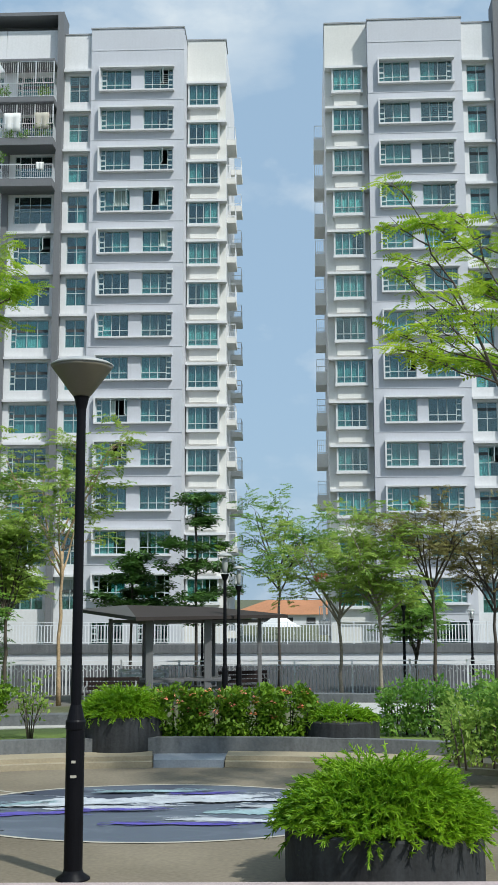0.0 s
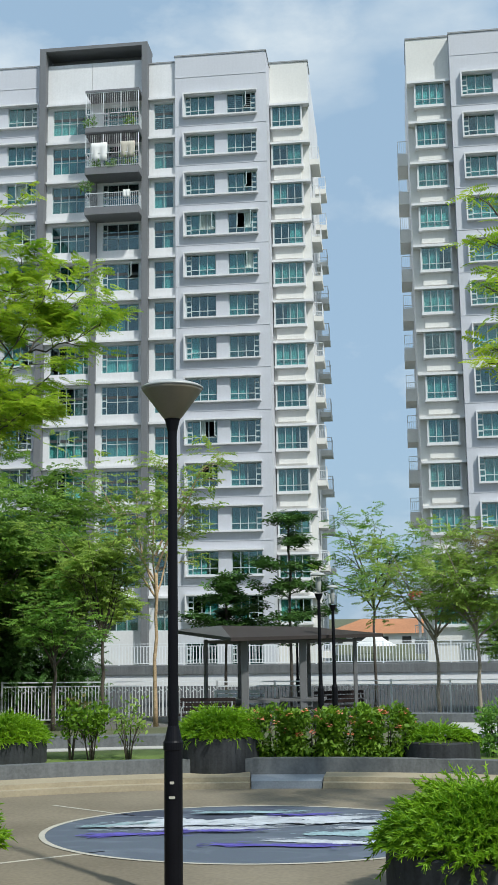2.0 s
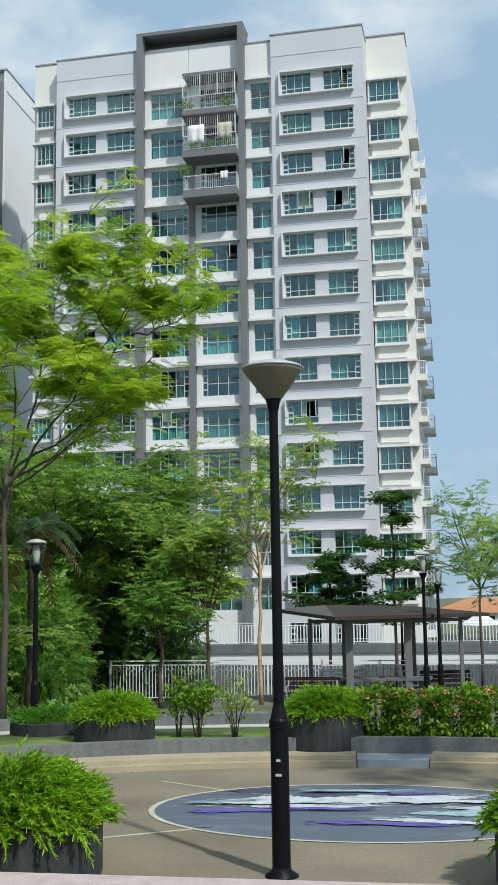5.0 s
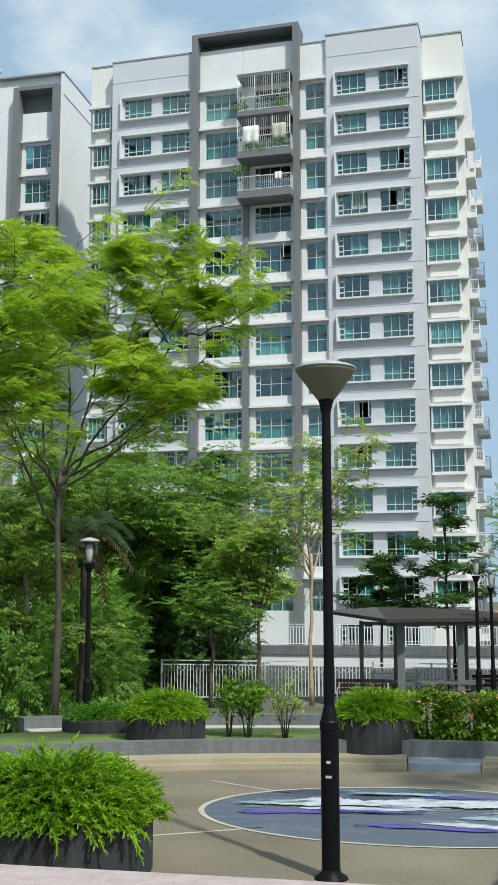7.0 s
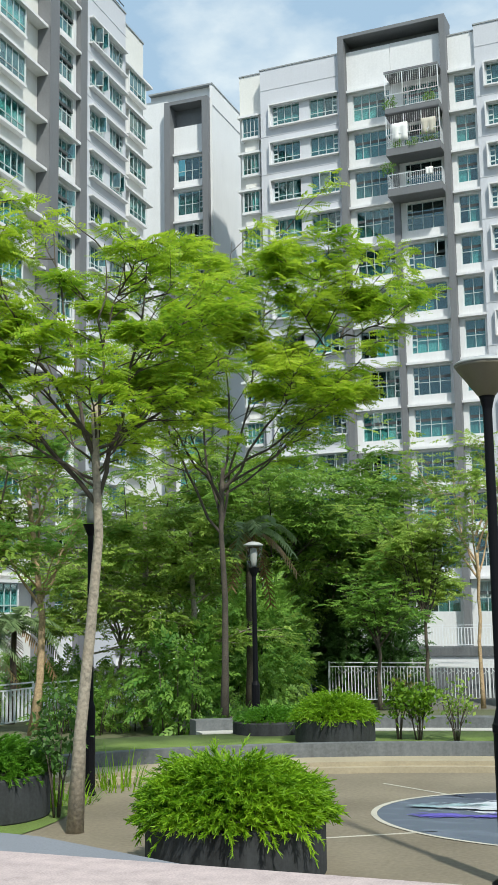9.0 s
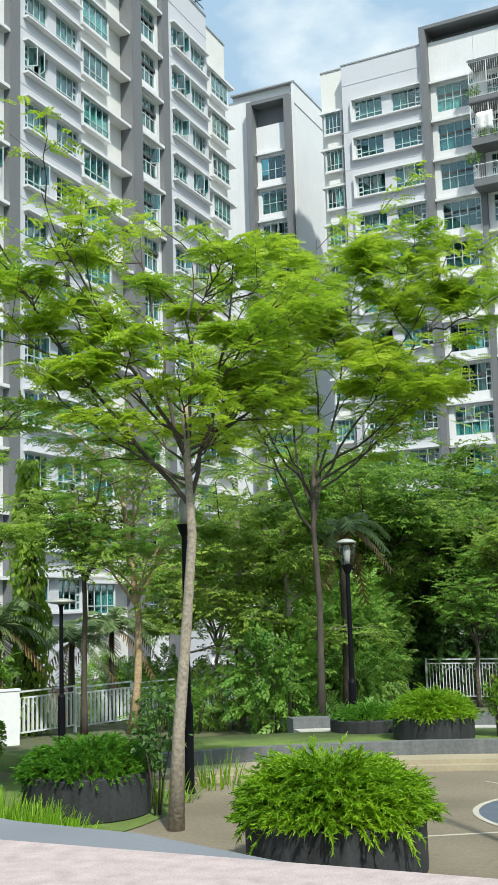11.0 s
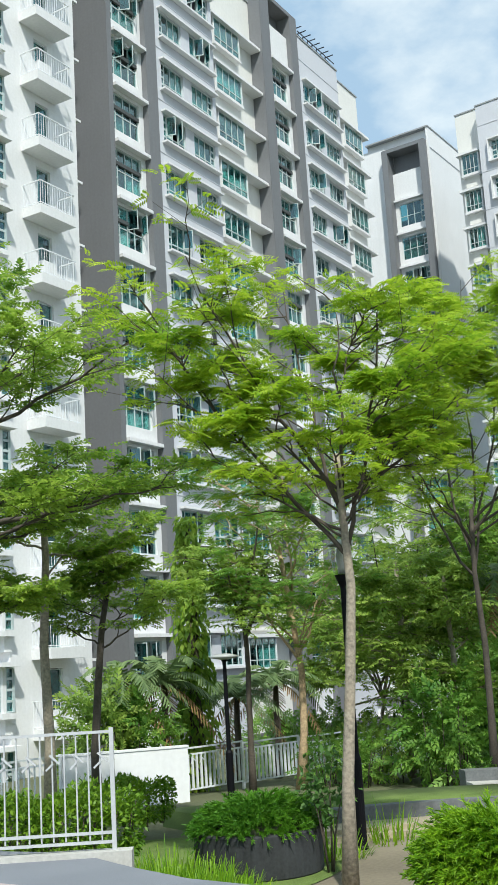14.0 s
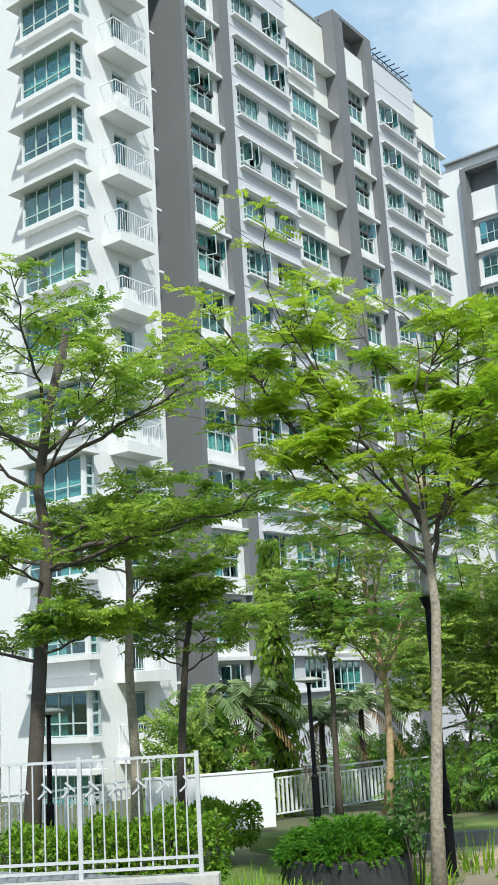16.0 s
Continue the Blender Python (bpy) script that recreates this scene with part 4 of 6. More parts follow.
def block_c():
    b = thing("apartment_building", pose(-32.4, 77.5, 0, 0, 0, 0), "white apartment block with a dark grey portal under its roof", "building", "apartment blocks")
    F = Facade(b, Matrix.Identity(4))
    F.wall(-9.0, -4.02, -0.8, 43.6, 0.3, WHITE, ret=2)
    F.wall(-0.2, 0.0, -0.8, 44.0, 0.0, WHITE, ret=7.0)
    F.slab("upper_wall", -5.6, -0.21, 0.4, 2.0, 42.9, 44.0, WHITE)
    F.slab("parapet_cap", -5.6, 0.05, -0.06, 7.0, 44.002, 44.12, GREYM)
    for u0, u1 in ((-4.0, -3.5), (-0.7, -0.202)):
        F.wall(u0, u1, -0.8, 42.6, -0.5, DARKW, ret=1.2, name="pier")
    F.slab("portal_beam", -4.0, -0.202, -0.5, 0.7, 42.602, 42.9, DARKW)
    F.slab("portal_back", -3.49, -0.71, 0.72, 0.9, 41.0, 42.9, DARKW)
    F.wall(-3.5, -0.7, -0.8, 41.0, 0.3, WHITE, [(-3.2, -1.0, 36.4 - STOREY * k, 38.3 - STOREY * k) for k in KS])
    F.interior(-4, -1, -0.8, 41, 0.4)
    for k in KS:
        F.window(-3.2, 36.4 - STOREY * k, 2.2, 1.9, 0.3, 3, "R", low=0.85)
        F.slab("eave", -3.49, -0.71, 0.0, 0.298, 38.5 - STOREY * k, 38.66 - STOREY * k, LEDGE)
    F.slab("string_course", 0.002, 0.03, 0.1, 6.9, 42.2, 42.3, GREYM)


block_a()
block_b()
block_d()
block_e()
block_c()

# ---- plants ----


def rot_from(d, roll):
    """Rotation matrices (n,3,3) whose x axis follows d, turned about it by roll."""
    d = d / np.linalg.norm(d, axis=1, keepdims=True)
    up = np.tile(np.array([0.0, 0.0, 1.0]), (len(d), 1))
    y = np.cross(up, d)
    ln = np.linalg.norm(y, axis=1, keepdims=True)
    y = np.where(ln < 1e-3, np.array([[0.0, 1.0, 0.0]]), y / np.maximum(ln, 1e-6))
    z = np.cross(d, y)
    c, s = np.cos(roll)[:, None], np.sin(roll)[:, None]
    return np.stack([d, y * c + z * s, z * c - y * s], axis=2)


def scatter(tv, tf, pos, R, size):
    """Copies of a small template at many places, as one pair of arrays."""
    v = np.einsum("nij,kj->nki", R, tv) * size[:, None, None] + pos[:, None, :]
    f = tf[None, :, :] + (np.arange(len(pos)) * len(tv))[:, None, None]
    return v.reshape(-1, 3), f.reshape(-1, tf.shape[1])


def leaf_template():
    v = np.array([[0, 0, 0], [0.45, 0.26, 0.05], [1.0, 0, -0.08], [0.45, -0.26, 0.05]])
    return v, np.array([[0, 1, 2, 3]])


def frond_template(n=6, w=0.34):
    """A feathered leaf: pairs of small leaflets along a drooping stalk."""
    v, f = [], []
    for i in range(n):
        t = (i + 0.6) / n
        x, z = t, -0.34 * t * t
        ln = w * (1 - 0.55 * abs(t - 0.45))
        for s in (1, -1):
            b = len(v)
            v += [[x - 0.02, 0, z], [x + 0.0, s * ln * 0.55, z + 0.01], [x + 0.10, s * ln, z - 0.05], [x + 0.13, s * ln * 0.45, z - 0.01]]
            f.append([b, b + 1, b + 2, b + 3])
    return np.array(v), np.array(f)


def whorl_template(n=5):
    v, f = [], []
    for i in range(n):
        a = 2 * math.pi * i / n
        c, s = math.cos(a), math.sin(a)
        b = len(v)
        for r, o, z in ((0.05, 0, 0), (0.55, 0.2, 0.06), (1.0, 0, 0.0), (0.55, -0.2, 0.06)):
            v.append([r * c - o * s, r * s + o * c, z])
        f.append([b, b + 1, b + 2, b + 3])
    return np.array(v), np.array(f)


def spray_template(n=9):
    """A flat leafy twig: leaves to both sides along it."""
    v, f = [], []
    for i in range(n):
        x, s = (i + 0.5) / n, (1 if i % 2 else -1)
        a = s * (0.95 - 0.6 * x)
        ln = 0.36 * (1 - 0.35 * abs(x - 0.5))
        c, q = math.cos(a), math.sin(a)
        b = len(v)
        for r, o, z in ((0, 0, 0), (0.45, 0.24, 0.05), (1.0, 0, -0.1), (0.45, -0.24, 0.05)):
            v.append([x + ln * (r * c - o * q), ln * (r * q + o * c), ln * z * (1 + i % 3) - 0.1 * x * x])
        f.append([b, b + 1, b + 2, b + 3])
    return np.array(v), np.array(f)


TEMPL = {"leaf": leaf_template(), "frond": frond_template(7, 0.34), "whorl": whorl_template(), "spray": spray_template()}


def grow(base, height, fork, spread, seed, lean=(0, 0), limbs=5, levels=3, rise=0.6, r0=0.12, twigs=3, droop=0.0, flat=0.0, wob=0.05, shift=(0, 0), leader=False):
    """Limbs of a tree as lists of points with radii, and the tips where leaves sit."""
    rg = random.Random(seed)
    runs, tips = [], []
    p = Vector(base)
    n = 7
    pts, rad = [], []
    top = Vector((base[0] + lean[0], base[1] + lean[1], base[2] + (height * 0.97 if leader else fork)))
    for i in range(n + 1):
        t = i / n
        q = p.lerp(top, t) + Vector((rg.uniform(-1, 1), rg.uniform(-1, 1), 0)) * wob * (0.3 + t) * (0 < i < n)
        pts.append(q)
        rad.append(r0 * (1.25 - 0.25 * min(1, t * 5)) * (1 - 0.38 * t))
    runs.append((pts, rad))

    def limb(start, direction, length, radius, level):
        n = 5 if level < levels else 4
        pts, rad, q, d = [start.copy()], [radius], start.copy(), direction.normalized()
        for i in range(n):
            d = (d + Vector((rg.uniform(-1, 1), rg.uniform(-1, 1), rg.uniform(-0.6, 0.6))) * 0.20 + Vector((0, 0, -droop * level * 0.08 - (flat * d.z * 0.45 if level > 1 else 0)))).normalized()
            q = q + d * length / n
            pts.append(q.copy())
            rad.append(radius * (1 - 0.62 * (i + 1) / n))
        runs.append((pts, rad))
        if level >= levels:
            for i in range(1, n + 1):
                tips.append((pts[i], (pts[i] - pts[i - 1]).normalized()))
            return
        kids = twigs + (level == 1)
        for k in range(kids):
            t = 0.35 + 0.65 * (k + rg.random() * 0.6) / kids
            j = min(n, max(1, int(t * n + 0.5)))
            side = Vector((rg.uniform(-1, 1), rg.uniform(-1, 1), rg.uniform(-0.25, 0.55) * (1 - flat)))
            nd = (d * 0.55 + side.normalized() * 0.8).normalized()
            limb(pts[j].copy(), nd, length * rg.uniform(0.42, 0.62), max(0.006, rad[j] * 0.62), level + 1)

    crown = height - fork
    if leader:
        for k in range(limbs):
            u = (k + rg.uniform(0.1, 0.9)) / limbs
            u = round(u * 5) / 5 * 0.6 + u * 0.4
            a = 2.4 * k + rg.uniform(-0.4, 0.4)
            start = p.lerp(top, (fork + crown * u * 0.96) / height)
            limb(start, Vector((math.cos(a), math.sin(a), 0.22 + 0.3 * u)), spread * (1.0 - 0.62 * u) * rg.uniform(0.75, 1.1), r0 * (0.42 - 0.2 * u), 1)
        return runs, tips
    for k in range(limbs):
        a = 2 * math.pi * (k + rg.uniform(-0.3, 0.3)) / limbs
        e = rise * rg.uniform(0.7, 1.35)
        d = Vector((math.cos(a) * spread, math.sin(a) * spread, crown * e))
        t = rg.uniform(0.82, 1.0) if k else 1.0
        limb(p.lerp(top, t), d, d.length * rg.uniform(0.62, 0.85), r0 * 0.55, 1)
    zf = base[2] + 0.82 * fork
    tz = sorted(t[0].z for t in tips)[int(len(tips) * 0.985)]
    tr = sorted((t[0] - top).xy.length for t in tips)[int(len(tips) * 0.93)]
    kz, ks = (height - 0.82 * fork) / max(0.5, tz - zf), spread / tr
    done = set()
    for pts, _ in runs[1:]:
        for q in pts:
            if id(q) in done:
                continue
            done.add(id(q))
            if q.z > zf:
                q.z = zf + (q.z - zf) * kz
            g = max(0.0, (q.z - zf) / (height - 0.82 * fork))
            q.x = top.x + (q.x - top.x) * ks + shift[0] * g
            q.y = top.y + (q.y - top.y) * ks + shift[1] * g
    return runs, tips


def tree(name, base, height, fork, spread, seed, bark, leafmat, label, leaf="leaf", size=0.14, per=4, jitter=0.16, sparse=1.0, category="tree", group="", seg=7, **kw):
    runs, tips = grow((0, 0, 0), height, fork, spread, seed, **kw)
    tr = thing(name, pose(base[0], base[1], base[2]), label, category, group)
    bm = bmesh.new()
    for i, (pts, rad) in enumerate(runs):
        tube(bm, pts, rad, seg if i < 8 else 4, cap=i == 0)
    part("trunk", bm, bark, tr, flat=False)
    rg = np.random.default_rng(seed)
    P = np.array([t[0] for t in tips])
    D = np.array([t[1] for t in tips])
    if sparse < 1:
        keep = rg.random(len(P)) < sparse
        P, D = P[keep], D[keep]
    P, D = np.repeat(P, per, 0), np.repeat(D, per, 0)
    P = P + rg.normal(0, jitter, P.shape) * np.array([1, 1, 0.6])
    D = D * np.array([1, 1, 0.4]) * 0.9 + rg.normal(0, 1, D.shape) * np.array([0.8, 0.8, 0.22])
    R = rot_from(D, rg.normal(0, 0.3, len(D)))
    v, f = scatter(*TEMPL[leaf], P, R, size * rg.uniform(0.6, 1.35, len(P)))
    part("crown", arrays("crown", v, f, leafmat), leafmat, tr)
    return tr


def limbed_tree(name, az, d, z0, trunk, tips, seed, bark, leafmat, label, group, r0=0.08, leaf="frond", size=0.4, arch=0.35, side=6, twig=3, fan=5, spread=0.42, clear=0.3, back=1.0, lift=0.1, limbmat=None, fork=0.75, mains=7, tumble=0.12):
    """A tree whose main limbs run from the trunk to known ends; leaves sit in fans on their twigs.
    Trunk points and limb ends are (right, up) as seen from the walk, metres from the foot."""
    rg = random.Random(seed)
    x, y = at(az, d)
    t = thing(name, pose(x, y, z0, 0, 0, az), label, "tree", group)
    tp = [Vector((r + rg.uniform(-0.02, 0.02), rg.uniform(-0.03, 0.03), z)) for r, z in trunk]
    nt = len(tp) - 1
    rad = [r0 * (1.35 if i == 0 else 1.0) * (1 - 0.5 * i / nt) for i in range(nt + 1)]
    bm = bmesh.new()
    tube(bm, tp, rad, 12)
    part("trunk", bm, bark, t, flat=False)
    bm = bmesh.new()
    P, D = [], []

    def on_trunk(z):
        for a, b in zip(tp, tp[1:]):
            if a.z <= z <= b.z:
                return a.lerp(b, (z - a.z) / (b.z - a.z))
        return tp[-1].copy()

    def run(a, b, bow, n, wob):
        pts = []
        L = (b - a).length
        for i in range(n + 1):
            q = i / n
            p = a.lerp(b, q) + Vector((0, 0, bow * L * q * (1 - q)))
            if 0 < i < n:
                p += Vector((rg.uniform(-1, 1), rg.uniform(-1, 1), rg.uniform(-1, 1))) * wob * L
            pts.append(p)
        return pts

    def fan_of(p, d, k):
        for i in range(k):
            a = rg.uniform(-1.9, 1.9)
            c, s = math.cos(a), math.sin(a)
            P.append(tuple(p + Vector((rg.uniform(-1, 1), rg.uniform(-1, 1), rg.uniform(-0.5, 0.5))) * size * 0.45))
            D.append((d.x * c - d.y * s, d.x * s + d.y * c, rg.uniform(-0.3, 0.3) + lift))

    top = tp[-1].z
    paths = []
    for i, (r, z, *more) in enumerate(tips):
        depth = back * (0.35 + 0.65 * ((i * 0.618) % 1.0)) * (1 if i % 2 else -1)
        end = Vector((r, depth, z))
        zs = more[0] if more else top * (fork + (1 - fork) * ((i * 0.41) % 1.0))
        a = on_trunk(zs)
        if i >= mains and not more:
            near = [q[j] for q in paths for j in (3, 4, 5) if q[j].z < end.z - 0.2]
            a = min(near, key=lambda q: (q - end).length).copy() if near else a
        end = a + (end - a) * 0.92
        L = (end - a).length
        pts = run(a, end, arch * (1 if z > zs + 0.5 else 0.3), 9, 0.018)
        paths.append(pts)
        lr = max(0.014, r0 * 0.2 * min(1.6, L / 2.2) + 0.006)
        tube(bm, pts, [lr * (1 - 0.8 * j / 9) for j in range(10)], 6, cap=False)
        for k in range(side):
            q = clear + (1 - clear) * (k + rg.uniform(0.2, 0.8)) / side
            j = min(8, int(q * 9))
            s0 = pts[j].lerp(pts[j + 1], q * 9 - j)
            dr = (pts[j + 1] - pts[j]).normalized()
            hd = Vector((dr.x, dr.y, 0))
            hd = hd.normalized() if hd.length > 0.05 else Vector((rg.uniform(-1, 1), rg.uniform(-1, 1), 0)).normalized()
            sg = (1 if k % 2 else -1) * rg.uniform(0.5, 1.35)
            c, s = math.cos(sg), math.sin(sg)
            bl = spread * L * rg.uniform(0.6, 1.15) * (1.25 - 0.75 * q)
            e0 = s0 + Vector((hd.x * c - hd.y * s, hd.x * s + hd.y * c, 0.16 + 0.45 * max(0, dr.z) + rg.uniform(-tumble, tumble * 1.3))) * bl
            bp = run(s0, e0, 0.12, 4, 0.03)
            tube(bm, bp, [0.012, 0.010, 0.008, 0.006, 0.004], 4, cap=False)
            for m in range(twig):
                w = 0.3 + 0.7 * (m + rg.random()) / twig
                jj = min(3, int(w * 4))
                s1 = bp[jj].lerp(bp[jj + 1], w * 4 - jj)
                bd = (bp[jj + 1] - bp[jj]).normalized()
                sg = (1 if m % 2 else -1) * rg.uniform(0.4, 1.2)
                c, s = math.cos(sg), math.sin(sg)
                td = Vector((bd.x * c - bd.y * s, bd.x * s + bd.y * c, bd.z * 0.6 + 0.08)).normalized()
                tl = bl * rg.uniform(0.35, 0.7)
                e1 = s1 + td * tl
                tube(bm, [s1, e1], [0.006, 0.003], 3, cap=False)
                for k3 in (0.15, 0.55, 1.0):
                    fan_of(s1.lerp(e1, k3), td, fan)
            fan_of(e0, (e0 - s0).normalized(), fan + 1)
    part("branchwork", bm, limbmat or bark, t, flat=False)
    ng = np.random.default_rng(seed)
    P, D = np.array(P), np.array(D)
    v, f = scatter(*TEMPL[leaf], P, rot_from(D, ng.normal(0, 0.5, len(P))), size * ng.uniform(0.65, 1.2, len(P)))
    part("crown", arrays("crown", v, f, leafmat), leafmat, t)
    return t


def tuft_arrays(rx, ry, n, length, seed, droop=1.0, rise=0.7, width=0.012, hairs=9, hair=0.065):
    """Arching stems with short side needles, thickest over a round bed."""
    rg = np.random.default_rng(seed)
    V, Fc = [], []
    segs = 6
    for _ in range(n):
        a = rg.uniform(0, 2 * np.pi)
        r = np.sqrt(rg.uniform(0, 1))
        p = np.array([rx * r * np.cos(a), ry * r * np.sin(a), 0.0])
        a2 = a + rg.normal(0, 0.7)
        out = np.array([np.cos(a2), np.sin(a2), 0.0])
        L = length * rg.uniform(0.7, 1.12) * (1.0 - 0.3 * r * r)
        up = rise * (1.25 - 0.6 * r) * rg.uniform(0.65, 1.2)
        side = np.array([-out[1], out[0], 0.0])
        pts = []
        for i in range(segs + 1):
            t = i / segs
            pts.append(p + out * L * t * (0.28 + 0.34 * r) + np.array([0, 0, L * (up * 1.7 * t - droop * (0.62 + 0.32 * r) * t * t)]))
        w = width * rg.uniform(0.7, 1.3)
        b = len(V)
        for i, q in enumerate(pts):
            ww = w * (1 - 0.75 * i / segs)
            V += [q - side * ww, q + side * ww]
        for i in range(segs):
            Fc.append([b + 2 * i, b + 2 * i + 1, b + 2 * i + 3, b + 2 * i + 2])
        for k in range(hairs):
            t = rg.uniform(0.15, 1.0) * segs
            i = min(segs - 1, int(t))
            q = pts[i] + (pts[i + 1] - pts[i]) * (t - i)
            d = (pts[i + 1] - pts[i]) / np.linalg.norm(pts[i + 1] - pts[i])
            h = d * 0.9 + rg.normal(0, 0.6, 3)
            h = h / np.linalg.norm(h) * hair * rg.uniform(0.6, 1.4)
            s = np.cross(h, rg.normal(0, 1, 3))
            s = s / (np.linalg.norm(s) + 1e-6) * 0.0075
            b2 = len(V)
            V += [q - s, q + s, q + h + s * 0.3, q + h - s * 0.3]
            Fc.append([b2, b2 + 1, b2 + 2, b2 + 3])
    return np.array(V), np.array(Fc)


def dome_arrays(r0, n, length, seed, hairs=20, hair=0.06, width=0.013, droop=0.42):
    """Foxtail stems that fan out from a round bed as a low dome, with short needles along them."""
    rg = np.random.default_rng(seed)
    V, Fc = [], []
    segs = 6
    for _ in range(n):
        a = rg.uniform(0, 2 * np.pi)
        r = np.sqrt(rg.uniform(0, 1))
        p = np.array([r0 * r * np.cos(a), r0 * r * np.sin(a), length * 0.30 * (1 - r * r)])
        a2 = a + rg.normal(0, 0.35) + 0.5 * np.sin(3.1 * p[0] / r0 + seed) * np.cos(2.7 * p[1] / r0) + rg.normal(0, 1.2) * (1 - r)
        tilt = np.clip(0.45 + 0.6 * r + rg.normal(0, 0.2), 0.2, 1.35)
        lump = 1.0 + 0.14 * np.sin(4.2 * p[0] / r0 + seed * 1.7) * np.sin(3.6 * p[1] / r0 + seed)
        L = length * 0.55 * rg.uniform(0.75, 1.1) * (1.0 - 0.48 * r * r) * lump
        out = np.array([np.cos(a2), np.sin(a2), 0.0])
        d0 = out * np.sin(tilt) + np.array([0, 0, np.cos(tilt)])
        drp = droop * rg.uniform(0.5, 1.3) * (1.0 + (1.1 if rg.random() < 0.10 * r else 0.0))
        side = np.array([-out[1], out[0], 0.0])
        pts = [p + d0 * L * t + out * L * 0.18 * t * t - np.array([0, 0, L * drp * t * t]) for t in (i / segs for i in range(segs + 1))]
        w = width * rg.uniform(0.7, 1.3)
        b = len(V)
        for i, q in enumerate(pts):
            ww = w * (1 - 0.7 * i / segs)
            V += [q - side * ww, q + side * ww]
        for i in range(segs):
            Fc.append([b + 2 * i, b + 2 * i + 1, b + 2 * i + 3, b + 2 * i + 2])
        for k in range(hairs):
            t = (0.25 + 0.75 * (k + rg.random()) / hairs) * segs
            i = min(segs - 1, int(t))
            q = pts[i] + (pts[i + 1] - pts[i]) * (t - i)
            d = (pts[i + 1] - pts[i]) / np.linalg.norm(pts[i + 1] - pts[i])
            h = d * 1.2 + rg.normal(0, 0.55, 3)
            h = h / np.linalg.norm(h) * hair * rg.uniform(0.6, 1.3)
            s = np.cross(h, rg.normal(0, 1, 3))
            s = s / (np.linalg.norm(s) + 1e-6) * 0.008
            b2 = len(V)
            V += [q - s, q + s, q + h + s * 0.3, q + h - s * 0.3]
            Fc.append([b2, b2 + 1, b2 + 2, b2 + 3])
    return np.array(V), np.array(Fc)


def round_planter(az, d, r, h, seed, grass, label, z0=0.0, n=420, length=0.62, hairs=10, ry=None):
    x, y = at(az, d)
    t = thing("planter", pose(x, y, z0, 0, 0, az), label, "planter", "round planters")
    ry = ry or r
    bm = bmesh.new()
    lathe(bm, [(r - 0.02, 0.0), (r, 0.03), (r, h - 0.02), (r - 0.02, h), (r - 0.11, h), (r - 0.12, h - 0.14)], 56)
    for v in bm.verts:
        v.co.y *= ry / r
    part("tub", bm, PLANTER, t, flat=True)
    bm = bmesh.new()
    disc(bm, 0, 0, r - 0.115, ry - 0.115, h - 0.07, 40)
    part("soil", bm, EARTH, t, "dark planting soil")
    V, Fc = dome_arrays(r * 0.82, n, length, seed, hairs=hairs)
    V[:, 2] += h - 0.02
    part("grass", arrays("grass", V, Fc, grass), grass, t, "dense fanning green grass")
    return t


def stem_shrub(x, y, z, spread, h, seed, mat, label, stems=5, n=60, size=0.1, tips=None):
    """A few bare stems that fork once, leafy only towards the top."""
    rr = random.Random(seed)
    rg = np.random.default_rng(seed)
    t = thing("shrub", pose(x, y, z), label, "shrub")
    bm = bmesh.new()
    P = []
    for i in range(stems):
        a = 2 * math.pi * i / stems + rr.uniform(-0.5, 0.5)
        o = Vector((math.cos(a), math.sin(a), 0)) * spread * rr.uniform(0.35, 1.0)
        k = h * rr.uniform(0.72, 1.05)
        pts = [o * 0.15, o * 0.35 + Vector((0, 0, k * 0.4)), o * 0.7 + Vector((rr.uniform(-0.04, 0.04), 0, k * 0.72)), o + Vector((0, 0, k))]
        tube(bm, pts, [0.016, 0.012, 0.008, 0.004], 5)
        q = pts[1] + Vector((rr.uniform(-0.15, 0.15), rr.uniform(-0.15, 0.15), k * 0.4))
        tube(bm, [pts[1], q], [0.009, 0.004], 5)
        for e0, e1, m_ in ((pts[1], q, n // 2), (pts[2], pts[3], n)):
            s = rg.uniform(0.35, 1.08, (m_, 1))
            P.append(np.array(e0) + (np.array(e1) - np.array(e0)) * s + rg.normal(0, 0.08, (m_, 3)))
    part("branchwork", bm, BARK, t, flat=False)
    P = np.concatenate(P)
    D = rg.normal(0, 1, P.shape) + np.array([0, 0, 0.5])
    top = P[:, 2] > np.quantile(P[:, 2], 0.8)
    for nm, sel, m_ in (("leaves", ~top if tips else np.ones(len(P), bool), mat), ("tip_leaves", top, tips)):
        if m_:
            v, f = scatter(*TEMPL["leaf"], P[sel], rot_from(D[sel], rg.normal(0, 0.8, int(sel.sum()))), size * rg.uniform(0.6, 1.3, int(sel.sum())))
            part(nm, arrays(nm, v, f, m_), m_, t, "reddish young leaves" if nm != "leaves" else "")
    return t


